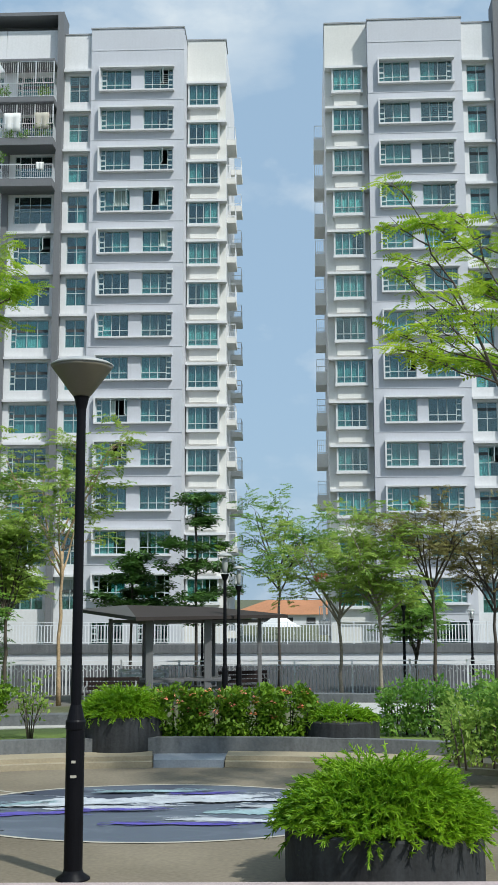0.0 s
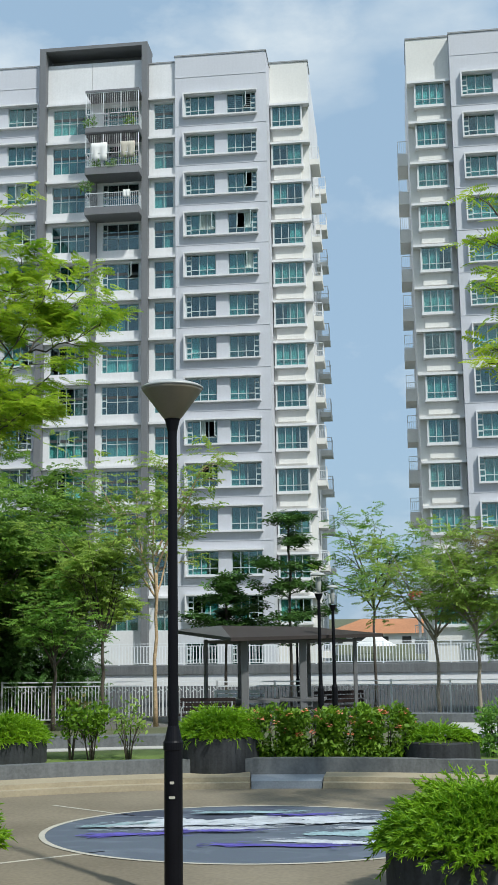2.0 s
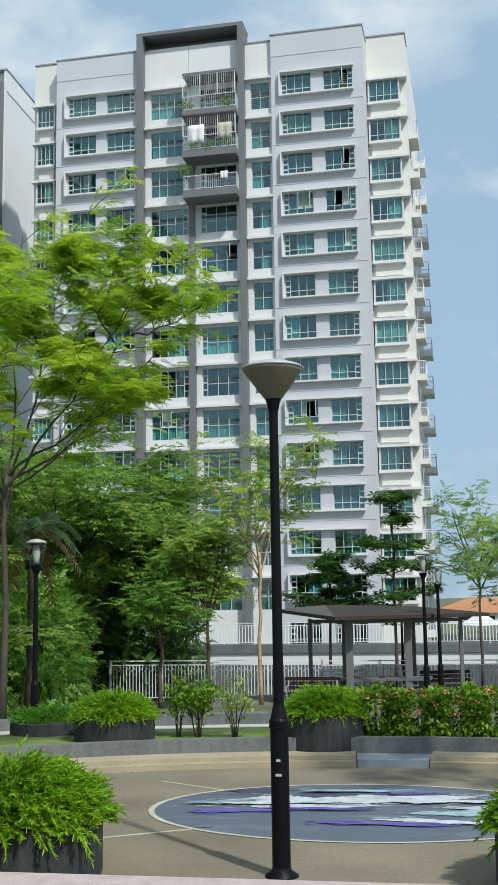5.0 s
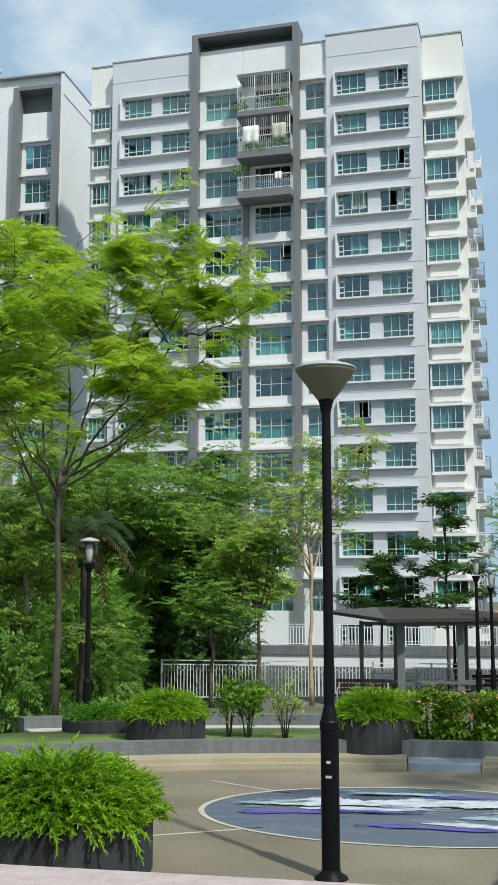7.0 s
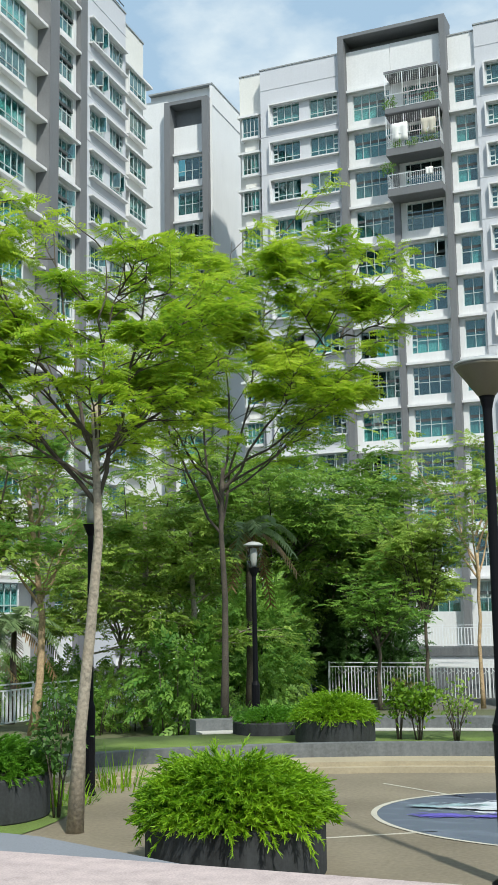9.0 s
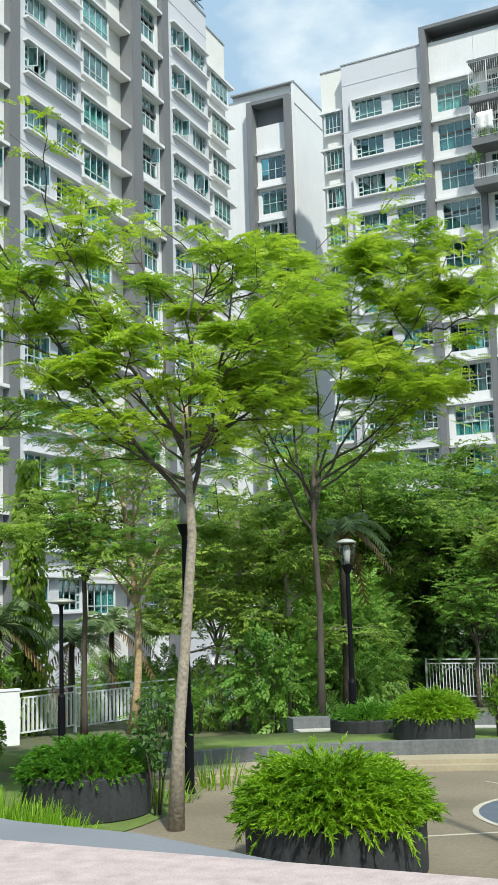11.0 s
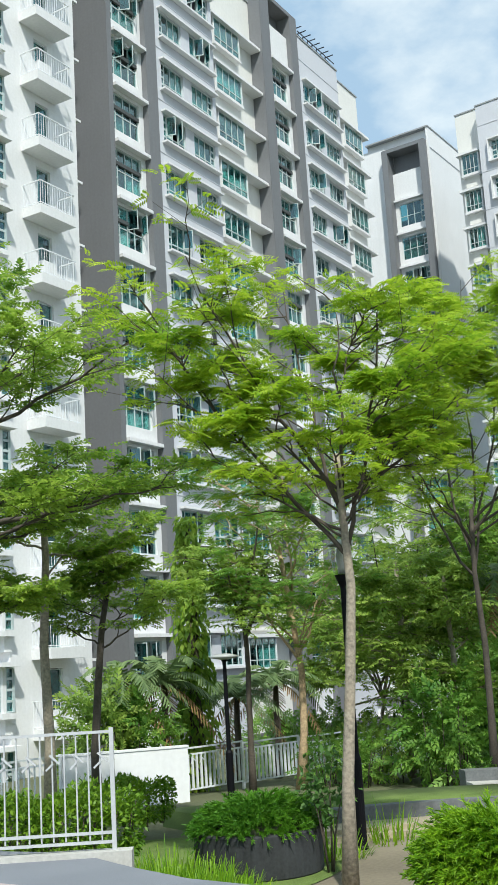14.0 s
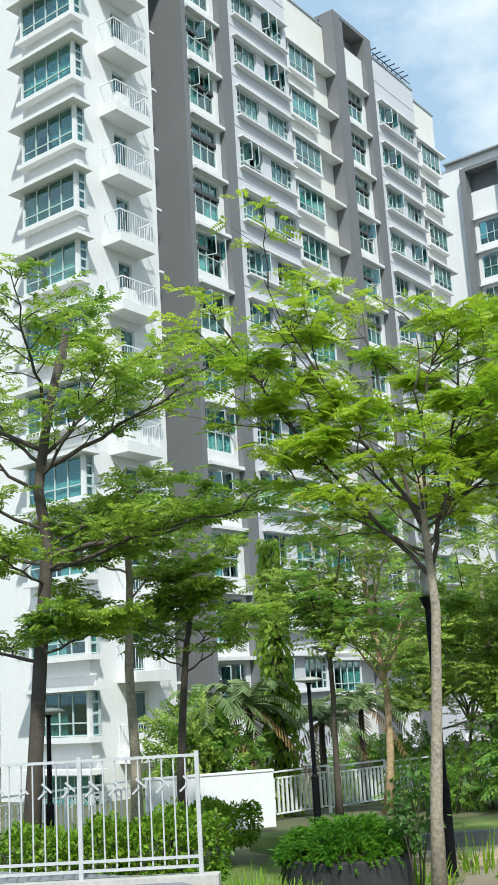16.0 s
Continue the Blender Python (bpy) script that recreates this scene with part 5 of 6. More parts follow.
def shrub(x, y, z, rx, ry, h, seed, mat, label, n=900, size=0.11, flowers=0, category="shrub", name="shrub", leaf="leaf", hollow=0.55, group=""):
    rg = np.random.default_rng(seed)
    t = thing(name, pose(x, y, z), label, category, group)
    bm = bmesh.new()
    rr = random.Random(seed)
    stems = max(5, int(rx * ry * 26))
    for i in range(min(stems, 26 if h < 1.1 else 7)):
        a, b = rr.uniform(-0.8, 0.8) * rx, rr.uniform(-0.8, 0.8) * ry
        tube(bm, [(a * 0.8, b * 0.8, 0), (a * 0.9, b * 0.95, h * 0.4), (a * 1.05, b * 1.0, h * 0.8)], [0.018, 0.013, 0.005], 5)
    part("branchwork", bm, BARK, t, flat=False)
    u = rg.normal(0, 1, (n, 3))
    u /= np.linalg.norm(u, axis=1, keepdims=True)
    q = rg.uniform(hollow, 1.0, (n, 1)) ** 0.7
    k = np.sign(u) * np.abs(u) ** 0.62
    P = k * q * np.array([rx, ry, h * 0.48]) + np.array([0, 0, h * 0.54])
    lump = 1 + 0.16 * np.sin(P[:, :1] * 5.1 + seed) * np.cos(P[:, 1:2] * 4.3 + seed)
    P[:, 2:] = np.maximum(0.03, P[:, 2:] * lump)
    D = u + rg.normal(0, 0.8, (n, 3))
    R = rot_from(D, rg.normal(0, 0.8, n))
    v, f = scatter(*TEMPL[leaf], P, R, size * rg.uniform(0.6, 1.3, n))
    part("leaves", arrays("leaves", v, f, mat), mat, t)
    if flowers:
        idx = rg.choice(n, flowers)
        Pf = P[idx] * np.array([1.02, 1.03, 1.0]) + np.array([0, 0, 0.04])
        Pf = Pf[Pf[:, 2] > h * 0.5]
        bm = bmesh.new()
        for c in Pf:
            for j in range(6):
                a = rr.uniform(0, 6.28)
                o = Vector((math.cos(a) * 0.045, math.sin(a) * 0.045, rr.uniform(-0.02, 0.04)))
                s = 0.032
                p = Vector(c) + o
                vs = [bm.verts.new(p + Vector(w)) for w in ((-s, 0, 0), (0, -s, 0.01), (s, 0, 0), (0, s, 0.01), (0, 0, 0.025))]
                for a0, b0 in ((0, 1), (1, 2), (2, 3), (3, 0)):
                    bm.faces.new((vs[a0], vs[b0], vs[4]))
        part("flowers", bm, FLOWER, t, "small clusters of orange-red flowers")
    return t


def palm(x, y, z, h, seed, n=16, length=2.3, label="feather palm with drooping dark fronds", dry=3):
    rg = random.Random(seed)
    t = thing("palm", pose(x, y, z), label, "palm", "palms by the fence")
    bm = bmesh.new()
    tube(bm, [(0, 0, 0), (0.05, 0.02, h * 0.35), (0.02, 0.05, h * 0.7), (0.08, 0, h)], [0.12, 0.1, 0.085, 0.07], 9)
    part("trunk", bm, BARK, t, flat=False)
    for grp, m, cnt in (("fronds", L_PALM, n), ("dry_fronds", L_DRY, dry)):
        V, Fc = [], []
        for i in range(cnt):
            a = 2 * math.pi * i / cnt + rg.uniform(-0.3, 0.3)
            e = rg.uniform(0.25, 1.25) if grp == "fronds" else rg.uniform(-0.3, 0.15)
            L = length * rg.uniform(0.75, 1.1)
            out = np.array([math.cos(a), math.sin(a), 0.0])
            side = np.array([-math.sin(a), math.cos(a), 0.0])
            m_ = 22
            last = np.array([0.05, 0, h])
            for j in range(m_):
                s = (j + 1) / m_
                q = np.array([0.05, 0, h]) + out * L * s * math.cos(e * 0.9) + np.array([0, 0, L * (math.sin(e) * s - 0.85 * s * s * (1.1 - 0.3 * e))])
                d = q - last
                d = d / np.linalg.norm(d)
                ln = 0.42 * (1 - 0.6 * abs(s - 0.4)) * (length / 2.3)
                for sg in (1, -1):
                    tip = q + side * sg * ln * 0.8 + d * ln * 0.55 - np.array([0, 0, ln * rg.uniform(0.2, 0.6)])
                    b = len(V)
                    V += [q - d * 0.035, q + d * 0.035, tip + d * 0.02, tip - d * 0.012]
                    Fc.append([b, b + 1, b + 2, b + 3])
                b = len(V)
                V += [last + side * 0.015, last - side * 0.015, q - side * 0.012, q + side * 0.012]
                Fc.append([b, b + 1, b + 2, b + 3])
                last = q
        part(grp, arrays(grp, V, Fc, m), m, t, "brown dead fronds" if grp != "fronds" else "")
    return t

# ---- lamps ----


def plaza_lamp(az, d, h, label, z0=0.0):
    x, y = at(az, d)
    t = thing("street_lamp", pose(x, y, z0), label, "lamp post", "plaza lamps")
    bm = bmesh.new()
    lathe(bm, [(0.17, 0), (0.165, 0.015), (0.105, 0.055), (0.092, 0.09)], 24)
    part("base_flange", bm, BLACKM, t, flat=False)
    bm = bmesh.new()
    lathe(bm, [(0.092, 0.05), (0.092, 1.42), (0.1, 1.43), (0.1, 1.5), (0.088, 1.52), (0.056, 1.66)], 24)
    part("lower_post", bm, BLACKM, t)
    bm = bmesh.new()
    lathe(bm, [(0.054, 1.6), (0.047, h - 0.62), (0.05, h - 0.55), (0.075, h - 0.44), (0.085, h - 0.42)], 20)
    part("upper_post", bm, BLACKM, t)
    for z, w in ((0.98, 0.03), (1.12, 0.02)):
        bm = bmesh.new()
        box(bm, -w, w, -0.098, -0.088, z - 0.012, z + 0.012)
        part("sticker", bm, LINEM, t, "small pale worn sticker")
    bm = bmesh.new()
    lathe(bm, [(0.08, h - 0.42), (0.1, h - 0.40), (0.30, h - 0.13), (0.318, h - 0.10), (0.3, h - 0.095)], 36)
    part("bowl", bm, LAMPG, t, "frosted cone-shaped lamp bowl", flat=False)
    bm = bmesh.new()
    lathe(bm, [(0.322, h - 0.098), (0.326, h - 0.085), (0.29, h - 0.062), (0.16, h - 0.02), (0.05, h), (0.02, h + 0.01)], 36)
    part("cap", bm, LAMPT, t, "shallow grey metal lid", flat=False)
    return t


def lantern_lamp(x, y, z0, h, label, r=0.15, head=0.46, post=0.055):
    t = thing("street_lamp", pose(x, y, z0), label, "lamp post", "lantern lamps")
    bm = bmesh.new()
    lathe(bm, [(post * 1.9, 0), (post * 1.9, 0.03), (post * 1.5, 0.06), (post * 1.5, h * 0.28), (post, h * 0.3), (post * 0.8, h - head - 0.2), (post * 1.2, h - head - 0.16), (r * 0.62, h - head - 0.02)], 16)
    part("post", bm, BLACKM, t)
    bm = bmesh.new()
    lathe(bm, [(r * 0.62, h - head), (r * 0.66, h - head + 0.02), (r, h - 0.08)], 24)
    part("shade", bm, CLEAR, t, "clear tapering lantern shade", flat=False).visible_shadow = False
    bm = bmesh.new()
    lathe(bm, [(r * 0.3, h - head), (r * 0.32, h - head + 0.1), (r * 0.42, h - head + 0.24), (r * 0.3, h - 0.12)], 16)
    part("inner_reflector", bm, LAMPT, t, flat=False)
    bm = bmesh.new()
    lathe(bm, [(r * 1.04, h - 0.08), (r * 1.06, h - 0.05), (r * 0.6, h - 0.01), (r * 0.2, h + 0.01)], 24)
    part("cap", bm, LAMPT, t, "pale metal lid", flat=False)
    return t


def disc_lamp(x, y, z0, h, label):
    t = thing("street_lamp", pose(x, y, z0), label, "lamp post", "disc lamps")
    bm = bmesh.new()
    lathe(bm, [(0.08, 0), (0.08, 0.9), (0.05, 0.95), (0.04, h - 0.12), (0.08, h - 0.06)], 14)
    part("post", bm, BLACKM, t)
    bm = bmesh.new()
    lathe(bm, [(0.08, h - 0.06), (0.3, h - 0.02), (0.32, h + 0.01), (0.2, h + 0.05), (0.05, h + 0.07)], 24)
    part("disc_head", bm, LAMPT, t, "flat pale disc-shaped lamp head", flat=False)
    return t


plaza_lamp(8.68, 11.45, 5.19, "tall black lamp post with a frosted cone bowl on the plaza")
x, y = at(20.84, 22.8)
lantern_lamp(x, y, 0.0, 3.97, "black lamp post with a clear lantern among the trees", r=0.19, head=0.5)
x, y = at(29.14, 16.9)
lantern_lamp(x, y, 0.0, 4.46, "black lamp post with a pale lantern behind a tree trunk", r=0.19, head=0.5, post=0.052)
for az, d, el_top, r in ((1.25, 31.0, 2.30, 0.2), (0.55, 33.0, 1.65, 0.17)):
    x, y = at(az, d)
    z = EYE + d * math.tan(radians(el_top))
    lantern_lamp(x, y, -0.4, z + 0.4, "black lamp post with a clear lantern beside the shelter", r=r, head=0.55)
for az, d, el_top, r in ((-11.15, 50.0, -0.55, 0.16), (-7.8, 40.0, 0.25, 0.16), (16.5, 46.0, 1.1, 0.14), (2.4, 46.0, 0.0, 0.13)):
    x, y = at(az, d)
    g = ground_z(x, y)
    lantern_lamp(x, y, g, EYE + d * math.tan(radians(el_top)) - g, "slim black lamp post with a small lantern by the fence", r=r, head=0.4)
x, y = at(35.4, 24.5)
disc_lamp(x, y, ground_z(x, y), EYE + 24.5 * math.tan(radians(0.45)) - ground_z(x, y), "thin black lamp post with a flat pale disc head")
x, y = at(48.4, 22.0)
disc_lamp(x, y, ground_z(x, y), 2.6, "thin black lamp post beside the white block")

# ---- round planters ----
round_planter(-6.6, 11.3, 0.96, 0.56, 3, L_GRASS, "dark grey round planter overflowing with fanning green grass", n=1350, length=1.0, hairs=46)
round_planter(21.95, 11.9, 0.93, 0.56, 4, L_GRASS, "dark grey round planter with a high dome of feathery grass", n=1350, length=1.08, hairs=46)
round_planter(34.2, 15.6, 0.86, 0.56, 5, L_GRASSD, "dark grey round planter with low dark green ferns", n=700, length=0.8, hairs=44)
round_planter(16.9, 20.6, 0.72, 0.42, 6, L_GRASS, "grey round planter with a cushion of short grass", z0=0.25, n=1000, length=0.8, hairs=16)
round_planter(6.45, 19.9, 0.72, 0.62, 8, L_GRASS, "grey round planter at the end of the flowering hedge", z0=0.1, n=1000, length=0.8, hairs=16)
round_planter(-4.6, 19.9, 0.66, 0.52, 9, L_GRASS, "grey round planter with low spreading leaves", z0=0.1, n=420, length=0.5, hairs=12)
round_planter(20.2, 22.0, 0.7, 0.3, 10, L_GRASSD, "low grey planter with dark cushions of grass", z0=0.2, n=600, length=0.46, hairs=9)

# ---- hedge and shrubs of the beds ----
for i, (az, d, rx, ry, h, f) in enumerate(((3.7, 20.1, 0.56, 0.5, 0.86, 46), (1.75, 20.0, 0.56, 0.5, 0.86, 50), (-0.1, 20.0, 0.56, 0.5, 0.86, 46), (-1.95, 20.0, 0.52, 0.5, 0.86, 36))):
    x, y = at(az, d)
    shrub(x, y, 0.22, rx, ry, h, 20 + i, L_HEDGE, "glossy green hedge shrub with orange flower clusters", n=3600, size=0.10, flowers=f, name="flowering_shrub", group="flowering hedge")
for i, (az, d, rx, h, mat, lab) in enumerate((
        (-7.4, 20.6, 0.36, 0.95, L_MID, "bushy green shrub in the bed"), (-9.0, 20.6, 0.4, 0.95, L_MID, "bushy green shrub with bare stems in the bed"),
        (-10.3, 20.8, 0.3, 0.9, L_MID, "bushy green shrub in the bed"), (-12.4, 20.4, 0.5, 1.05, L_HEDGE, "broad green shrub in the bed"), (-11.6, 17.2, 0.7, 0.95, L_OLIVE, "loose bright green shrub beside the kerb"), (-13.6, 17.6, 0.8, 1.3, L_MID, "loose green shrub beside the kerb"),
        (-5.6, 20.3, 0.16, 0.3, L_MID, "small low plant in the bed"))):
    x, y = at(az, d)
    shrub(x, y, 0.25, rx, rx, h, 60 + i, mat, lab, n=int(3000 * rx * h) + 260, size=0.095, hollow=0.2)

for az, d, sp, h, sd, mat, st, n, tp, lab in (
        (13.75, 20.7, 0.34, 1.0, 80, L_HEDGE, 5, 46, L_RUST, "thin upright shrub with reddish tips in the bed"),
        (12.75, 20.6, 0.34, 1.0, 81, L_HEDGE, 7, 80, None, "leafy shrub with bare lower stems in the bed"),
        (10.9, 20.4, 0.36, 0.95, 82, L_OLIVE, 6, 26, None, "sparse yellow-green shrub with bare stems in the bed")):
    x, y = at(az, d)
    stem_shrub(x, y, 0.25, sp, h, sd, mat, lab, st, n, 0.1, tp)

x, y = at(30.75, 15.2)
stem_shrub(x, y, 0.0, 0.3, 1.45, 83, L_DARK, "thin dark sapling between the planter and the pale trunk", 4, 46, 0.12)

# ---- shelter with tables ----


def shelter():
    x, y = at(3.4, 34.5)
    t = thing("shelter", pose(x, y, -0.4, 0, 0, 3.4), "open shelter with a thin brown roof on grey posts", "shelter")
    # corners: near, right, far, left; a short ridge between
    cs = [(-1.3, -2.95, 2.60), (3.2, -0.35, 2.62), (1.3, 2.95, 2.80), (-3.2, 0.35, 2.80)]
    rg = [(-1.7, -0.3, 2.92), (1.0, 0.8, 2.84)]
    for nm, mat, lab, pts in (("roof_sheet", ROOFM, "brown metal slope of the roof", (cs[0], cs[1], rg[1], rg[0])), ("roof_sheet", ROOFM, "", (cs[1], cs[2], rg[1])), ("roof_sheet", ROOFM, "", (cs[2], cs[3], rg[0], rg[1])), ("roof_sheet", ROOFL, "paler grey slope of the roof", (cs[3], cs[0], rg[0]))):
        bm = bmesh.new()
        k = len(pts)
        lo = [bm.verts.new((p[0], p[1], p[2] - 0.1)) for p in pts]
        hi = [bm.verts.new(p) for p in pts]
        bm.faces.new(lo[::-1])
        bm.faces.new(hi)
        for i in range(k):
            bm.faces.new((lo[i], lo[(i + 1) % k], hi[(i + 1) % k], hi[i]))
        part(nm, bm, mat, t, lab)
    for u, v, wd in ((-2.2, 0.2, 0.06), (-0.95, -1.75, 0.11), (0.75, -1.0, 0.11), (2.35, -0.1, 0.06), (-1.2, 0.9, 0.05), (1.0, 1.9, 0.06)):
        bm = bmesh.new()
        box(bm, u - wd, u + wd, v - wd, v + wd, 0, 2.5)
        bmesh.ops.bevel(bm, geom=bm.edges[:], offset=0.015, affect="EDGES")
        part("post", bm, POSTM, t, "square dark grey post")
    for p, q in (((-2.2, 0.2), (-0.95, -1.75)), ((-0.95, -1.75), (2.35, -0.1)), ((2.35, -0.1), (1.0, 1.9)), ((-2.2, 0.2), (1.0, 1.9))):
        bm = bmesh.new()
        d = Vector((q[0] - p[0], q[1] - p[1]))
        box(bm, 0, d.length, -0.05, 0.05, 2.38, 2.47, pose(p[0], p[1], 0, 0, 0, math.degrees(math.atan2(d.y, d.x))))
        part("beam", bm, POSTM, t)


shelter()


def table_set(az, d, rot, label):
    x, y = at(az, d)
    t = thing("picnic_table", pose(x, y, -0.4, 0, 0, rot), label, "table", "tables under the shelter")
    bm = bmesh.new()
    box(bm, -0.75, 0.75, -0.4, 0.4, 0.7, 0.78)
    part("tabletop", bm, POSTM, t)
    for sx in (-0.5, 0.5):
        bm = bmesh.new()
        box(bm, sx - 0.1, sx + 0.1, -0.12, 0.12, 0, 0.7)
        part("leg", bm, POSTM, t)
    for sy in (-0.72, 0.72):
        bm = bmesh.new()
        box(bm, -0.7, 0.7, sy - 0.16, sy + 0.16, 0.42, 0.48)
        box(bm, -0.55, -0.4, sy - 0.1, sy + 0.1, 0, 0.42)
        box(bm, 0.4, 0.55, sy - 0.1, sy + 0.1, 0, 0.42)
        part("bench", bm, POSTM, t)


table_set(4.6, 33.4, 4, "dark table with fixed benches under the shelter")
table_set(2.3, 33.8, -6, "dark table with fixed benches beside a lamp post")


def park_bench(az, d, rot, mat, label):
    x, y = at(az, d)
    t = thing("bench", pose(x, y, -0.4, 0, 0, rot), label, "bench", "park benches")
    for k in range(3):
        bm = bmesh.new()
        box(bm, -0.8, 0.8, -0.22 + 0.15 * k, -0.1 + 0.15 * k, 0.42, 0.46)
        part("seat_slat", bm, mat, t)
        bm = bmesh.new()
        box(bm, -0.8, 0.8, 0.24, 0.28, 0.52 + 0.13 * k, 0.62 + 0.13 * k)
        part("back_slat", bm, mat, t)
    for sx in (-0.7, 0.7):
        bm = bmesh.new()
        tube(bm, [(sx, -0.22, 0), (sx, -0.22, 0.62), (sx, 0.2, 0.64), (sx, 0.3, 0.9)], [0.025] * 4, 6)
        tube(bm, [(sx, 0.25, 0), (sx, 0.26, 0.6)], [0.025] * 2, 6)
        part("arm_frame", bm, GREYM, t)


park_bench(7.0, 32.5, 0, WOODR, "red-brown slatted bench under the shelter")
park_bench(0.2, 35.0, 20, WOODR, "red-brown slatted bench near a lamp post")
park_bench(5.4, 36.0, 0, WHITEM, "white slatted bench under the shelter")

# ---- fences ----


def fence(name, p0, p1, h, gap, label, group, bar=0.012, mat=None, deco=True, panel=2.0, zf=None, sub=0.10, barmat=None, joined=False, rail=0.018, post_w=0.03, open_top=False):
    """Posts, rails and upright bars between two places; bent ornaments under the top rail."""
    mat = mat or WHITEM
    barmat = barmat or mat
    d = Vector((p1[0] - p0[0], p1[1] - p0[1]))
    n = max(1, round(d.length / panel))
    L = d.length / n
    ang = math.degrees(math.atan2(d.y, d.x))
    zf = zf or ground_z

    def piece(nm, m, *boxes):
        bm = bmesh.new()
        for q in boxes:
            box(bm, *q)
        return mesh_of(bm, m, True, nm)

    ra = piece("rail", mat, (0, L, -0.018, 0.018, -rail, rail))
    ba = piece("bar", barmat, (-bar, bar, -bar, bar, sub + 0.02, h - (0.035 if open_top else 0.18)))
    po = piece("post", mat, (-post_w, post_w, -post_w, post_w, -0.2, h + 0.02))
    bm = bmesh.new()
    box(bm, -0.07, 0.07, -0.007, 0.007, -0.01, 0.01, pose(0.03, -0.02, h - 0.27, 0, 42, 0))
    box(bm, -0.05, 0.05, -0.007, 0.007, -0.01, 0.01, pose(-0.025, -0.02, h - 0.34, 0, -42, 0))
    orn = mesh_of(bm, barmat, True, "ornament")
    k = int(L / gap)
    f = thing(name, Matrix.Identity(4), label, "fence", group)
    for i in range(n + 1):
        x, y = p0[0] + d.x * i / n, p0[1] + d.y * i / n
        m = pose(x, y, zf(x, y), 0, 0, ang)
        part("post", po, mat, f, m=m)
        if i == n:
            break
        for z in (sub, sub + 0.09, h - 0.02) if open_top else (sub, h - 0.16, h - 0.02):
            part("rail", ra, mat, f, m=m @ pose(0, 0, z))
        if joined:
            me = cached((name, L, h, bar), lambda: piece("bar_panel", barmat, *[(L * j / k - bar, L * j / k + bar, -bar, bar, sub + 0.02, h - 0.18) for j in range(1, k)]))
            tagged(part("bar_panel", me, barmat, f, m=m), kind="stuff")
            continue
        for j in range(1, k):
            part("bar", ba, barmat, f, m=m @ pose(L * j / k, 0, 0))
            if deco and j % 2:
                part("ornament", orn, barmat, f, m=m @ pose(L * j / k, 0, 0))
    return f


fence("fence", (-11.7, 38.0), (-4.3, 38.0), 1.36, 0.115, "white metal bar fence with bent ornaments before dark trees", "park fences", zf=lambda x, y: -0.68)
# Same fence run on; the bars' grey colour stands in for backlight.
fence("fence", (-4.3, 38.0), (17.0, 38.0), 1.33, 0.115, "metal bar fence behind the shelter, its bars greyed for backlight", "park fences", bar=0.016, barmat=PALEM, zf=lambda x, y: -0.68)
fence("fence", (-11.7, 38.0), (-13.4, 44.0), 1.36, 0.115, "white metal bar fence that turns away under trees", "park fences")
fence("fence", (-40, 60), (30, 59), 1.15, 0.16, "white metal railing on the wall before the blocks", "road railings", zf=lambda x, y: 0.34, deco=False, bar=0.022, panel=3.5, joined=True)
bm = bmesh.new()
box(bm, -42, 32, 59.0, 59.5, -0.9, -0.1)
solid("road_wall", bm, WHITE, "long low white wall before the blocks", "wall", kind="structure")
bm = bmesh.new()
box(bm, -42, 32, 58.9, 60.4, -0.098, 0.34)
solid("road_wall_coping", bm, BEDWALL, "stained grey band on top of the low wall", "wall", kind="structure")
fence("fence", at(37.9, 25.8), at(25.0, 33.5), 1.02, 0.13, "white metal bar fence below the long block", "park fences", bar=0.021)

# fence at the head of the path, on a low white kerb
PZ = lambda x, y: 0.93
g0, g1 = at(41.2, 11.9), at(52.5, 12.4)
fence("gate_fence", g1, g0, 1.2, 0.12, "white metal railing with bent bars at the head of the path", "path railings", bar=0.0075, panel=1.24, mat=PALEM, zf=PZ, sub=0.1, rail=0.014, post_w=0.022, open_top=True)
d = Vector(g0) - Vector(g1)
bm = bmesh.new()
box(bm, -0.1, d.length + 0.18, -0.12, 0.12, 0.6, 0.95, pose(g1[0], g1[1], 0, 0, 0, math.degrees(math.atan2(d.y, d.x))))
solid("kerb_plinth", bm, STEPM, "pale stone kerb under the white railing", "kerb", kind="structure")

fence("fence", at(52.0, 21.5), at(43.7, 24.0), 1.15, 0.13, "white metal bar fence before the white end block", "park fences", bar=0.014)

# white garden wall beside the blocks
w0, w1 = at(43.6, 24.0), at(37.5, 24.5)
d = Vector(w1) - Vector(w0)
bm = bmesh.new()
box(bm, 0, d.length, -0.1, 0.1, -0.8, 1.06, pose(w0[0], w0[1], 0, 0, 0, math.degrees(math.atan2(d.y, d.x))))
box(bm, -0.02, d.length + 0.02, -0.12, 0.12, 1.062, 1.1, pose(w0[0], w0[1], 0, 0, 0, math.degrees(math.atan2(d.y, d.x))))
solid("garden_wall", bm, WHITE, "plain white garden wall by the long block", "wall", kind="structure")

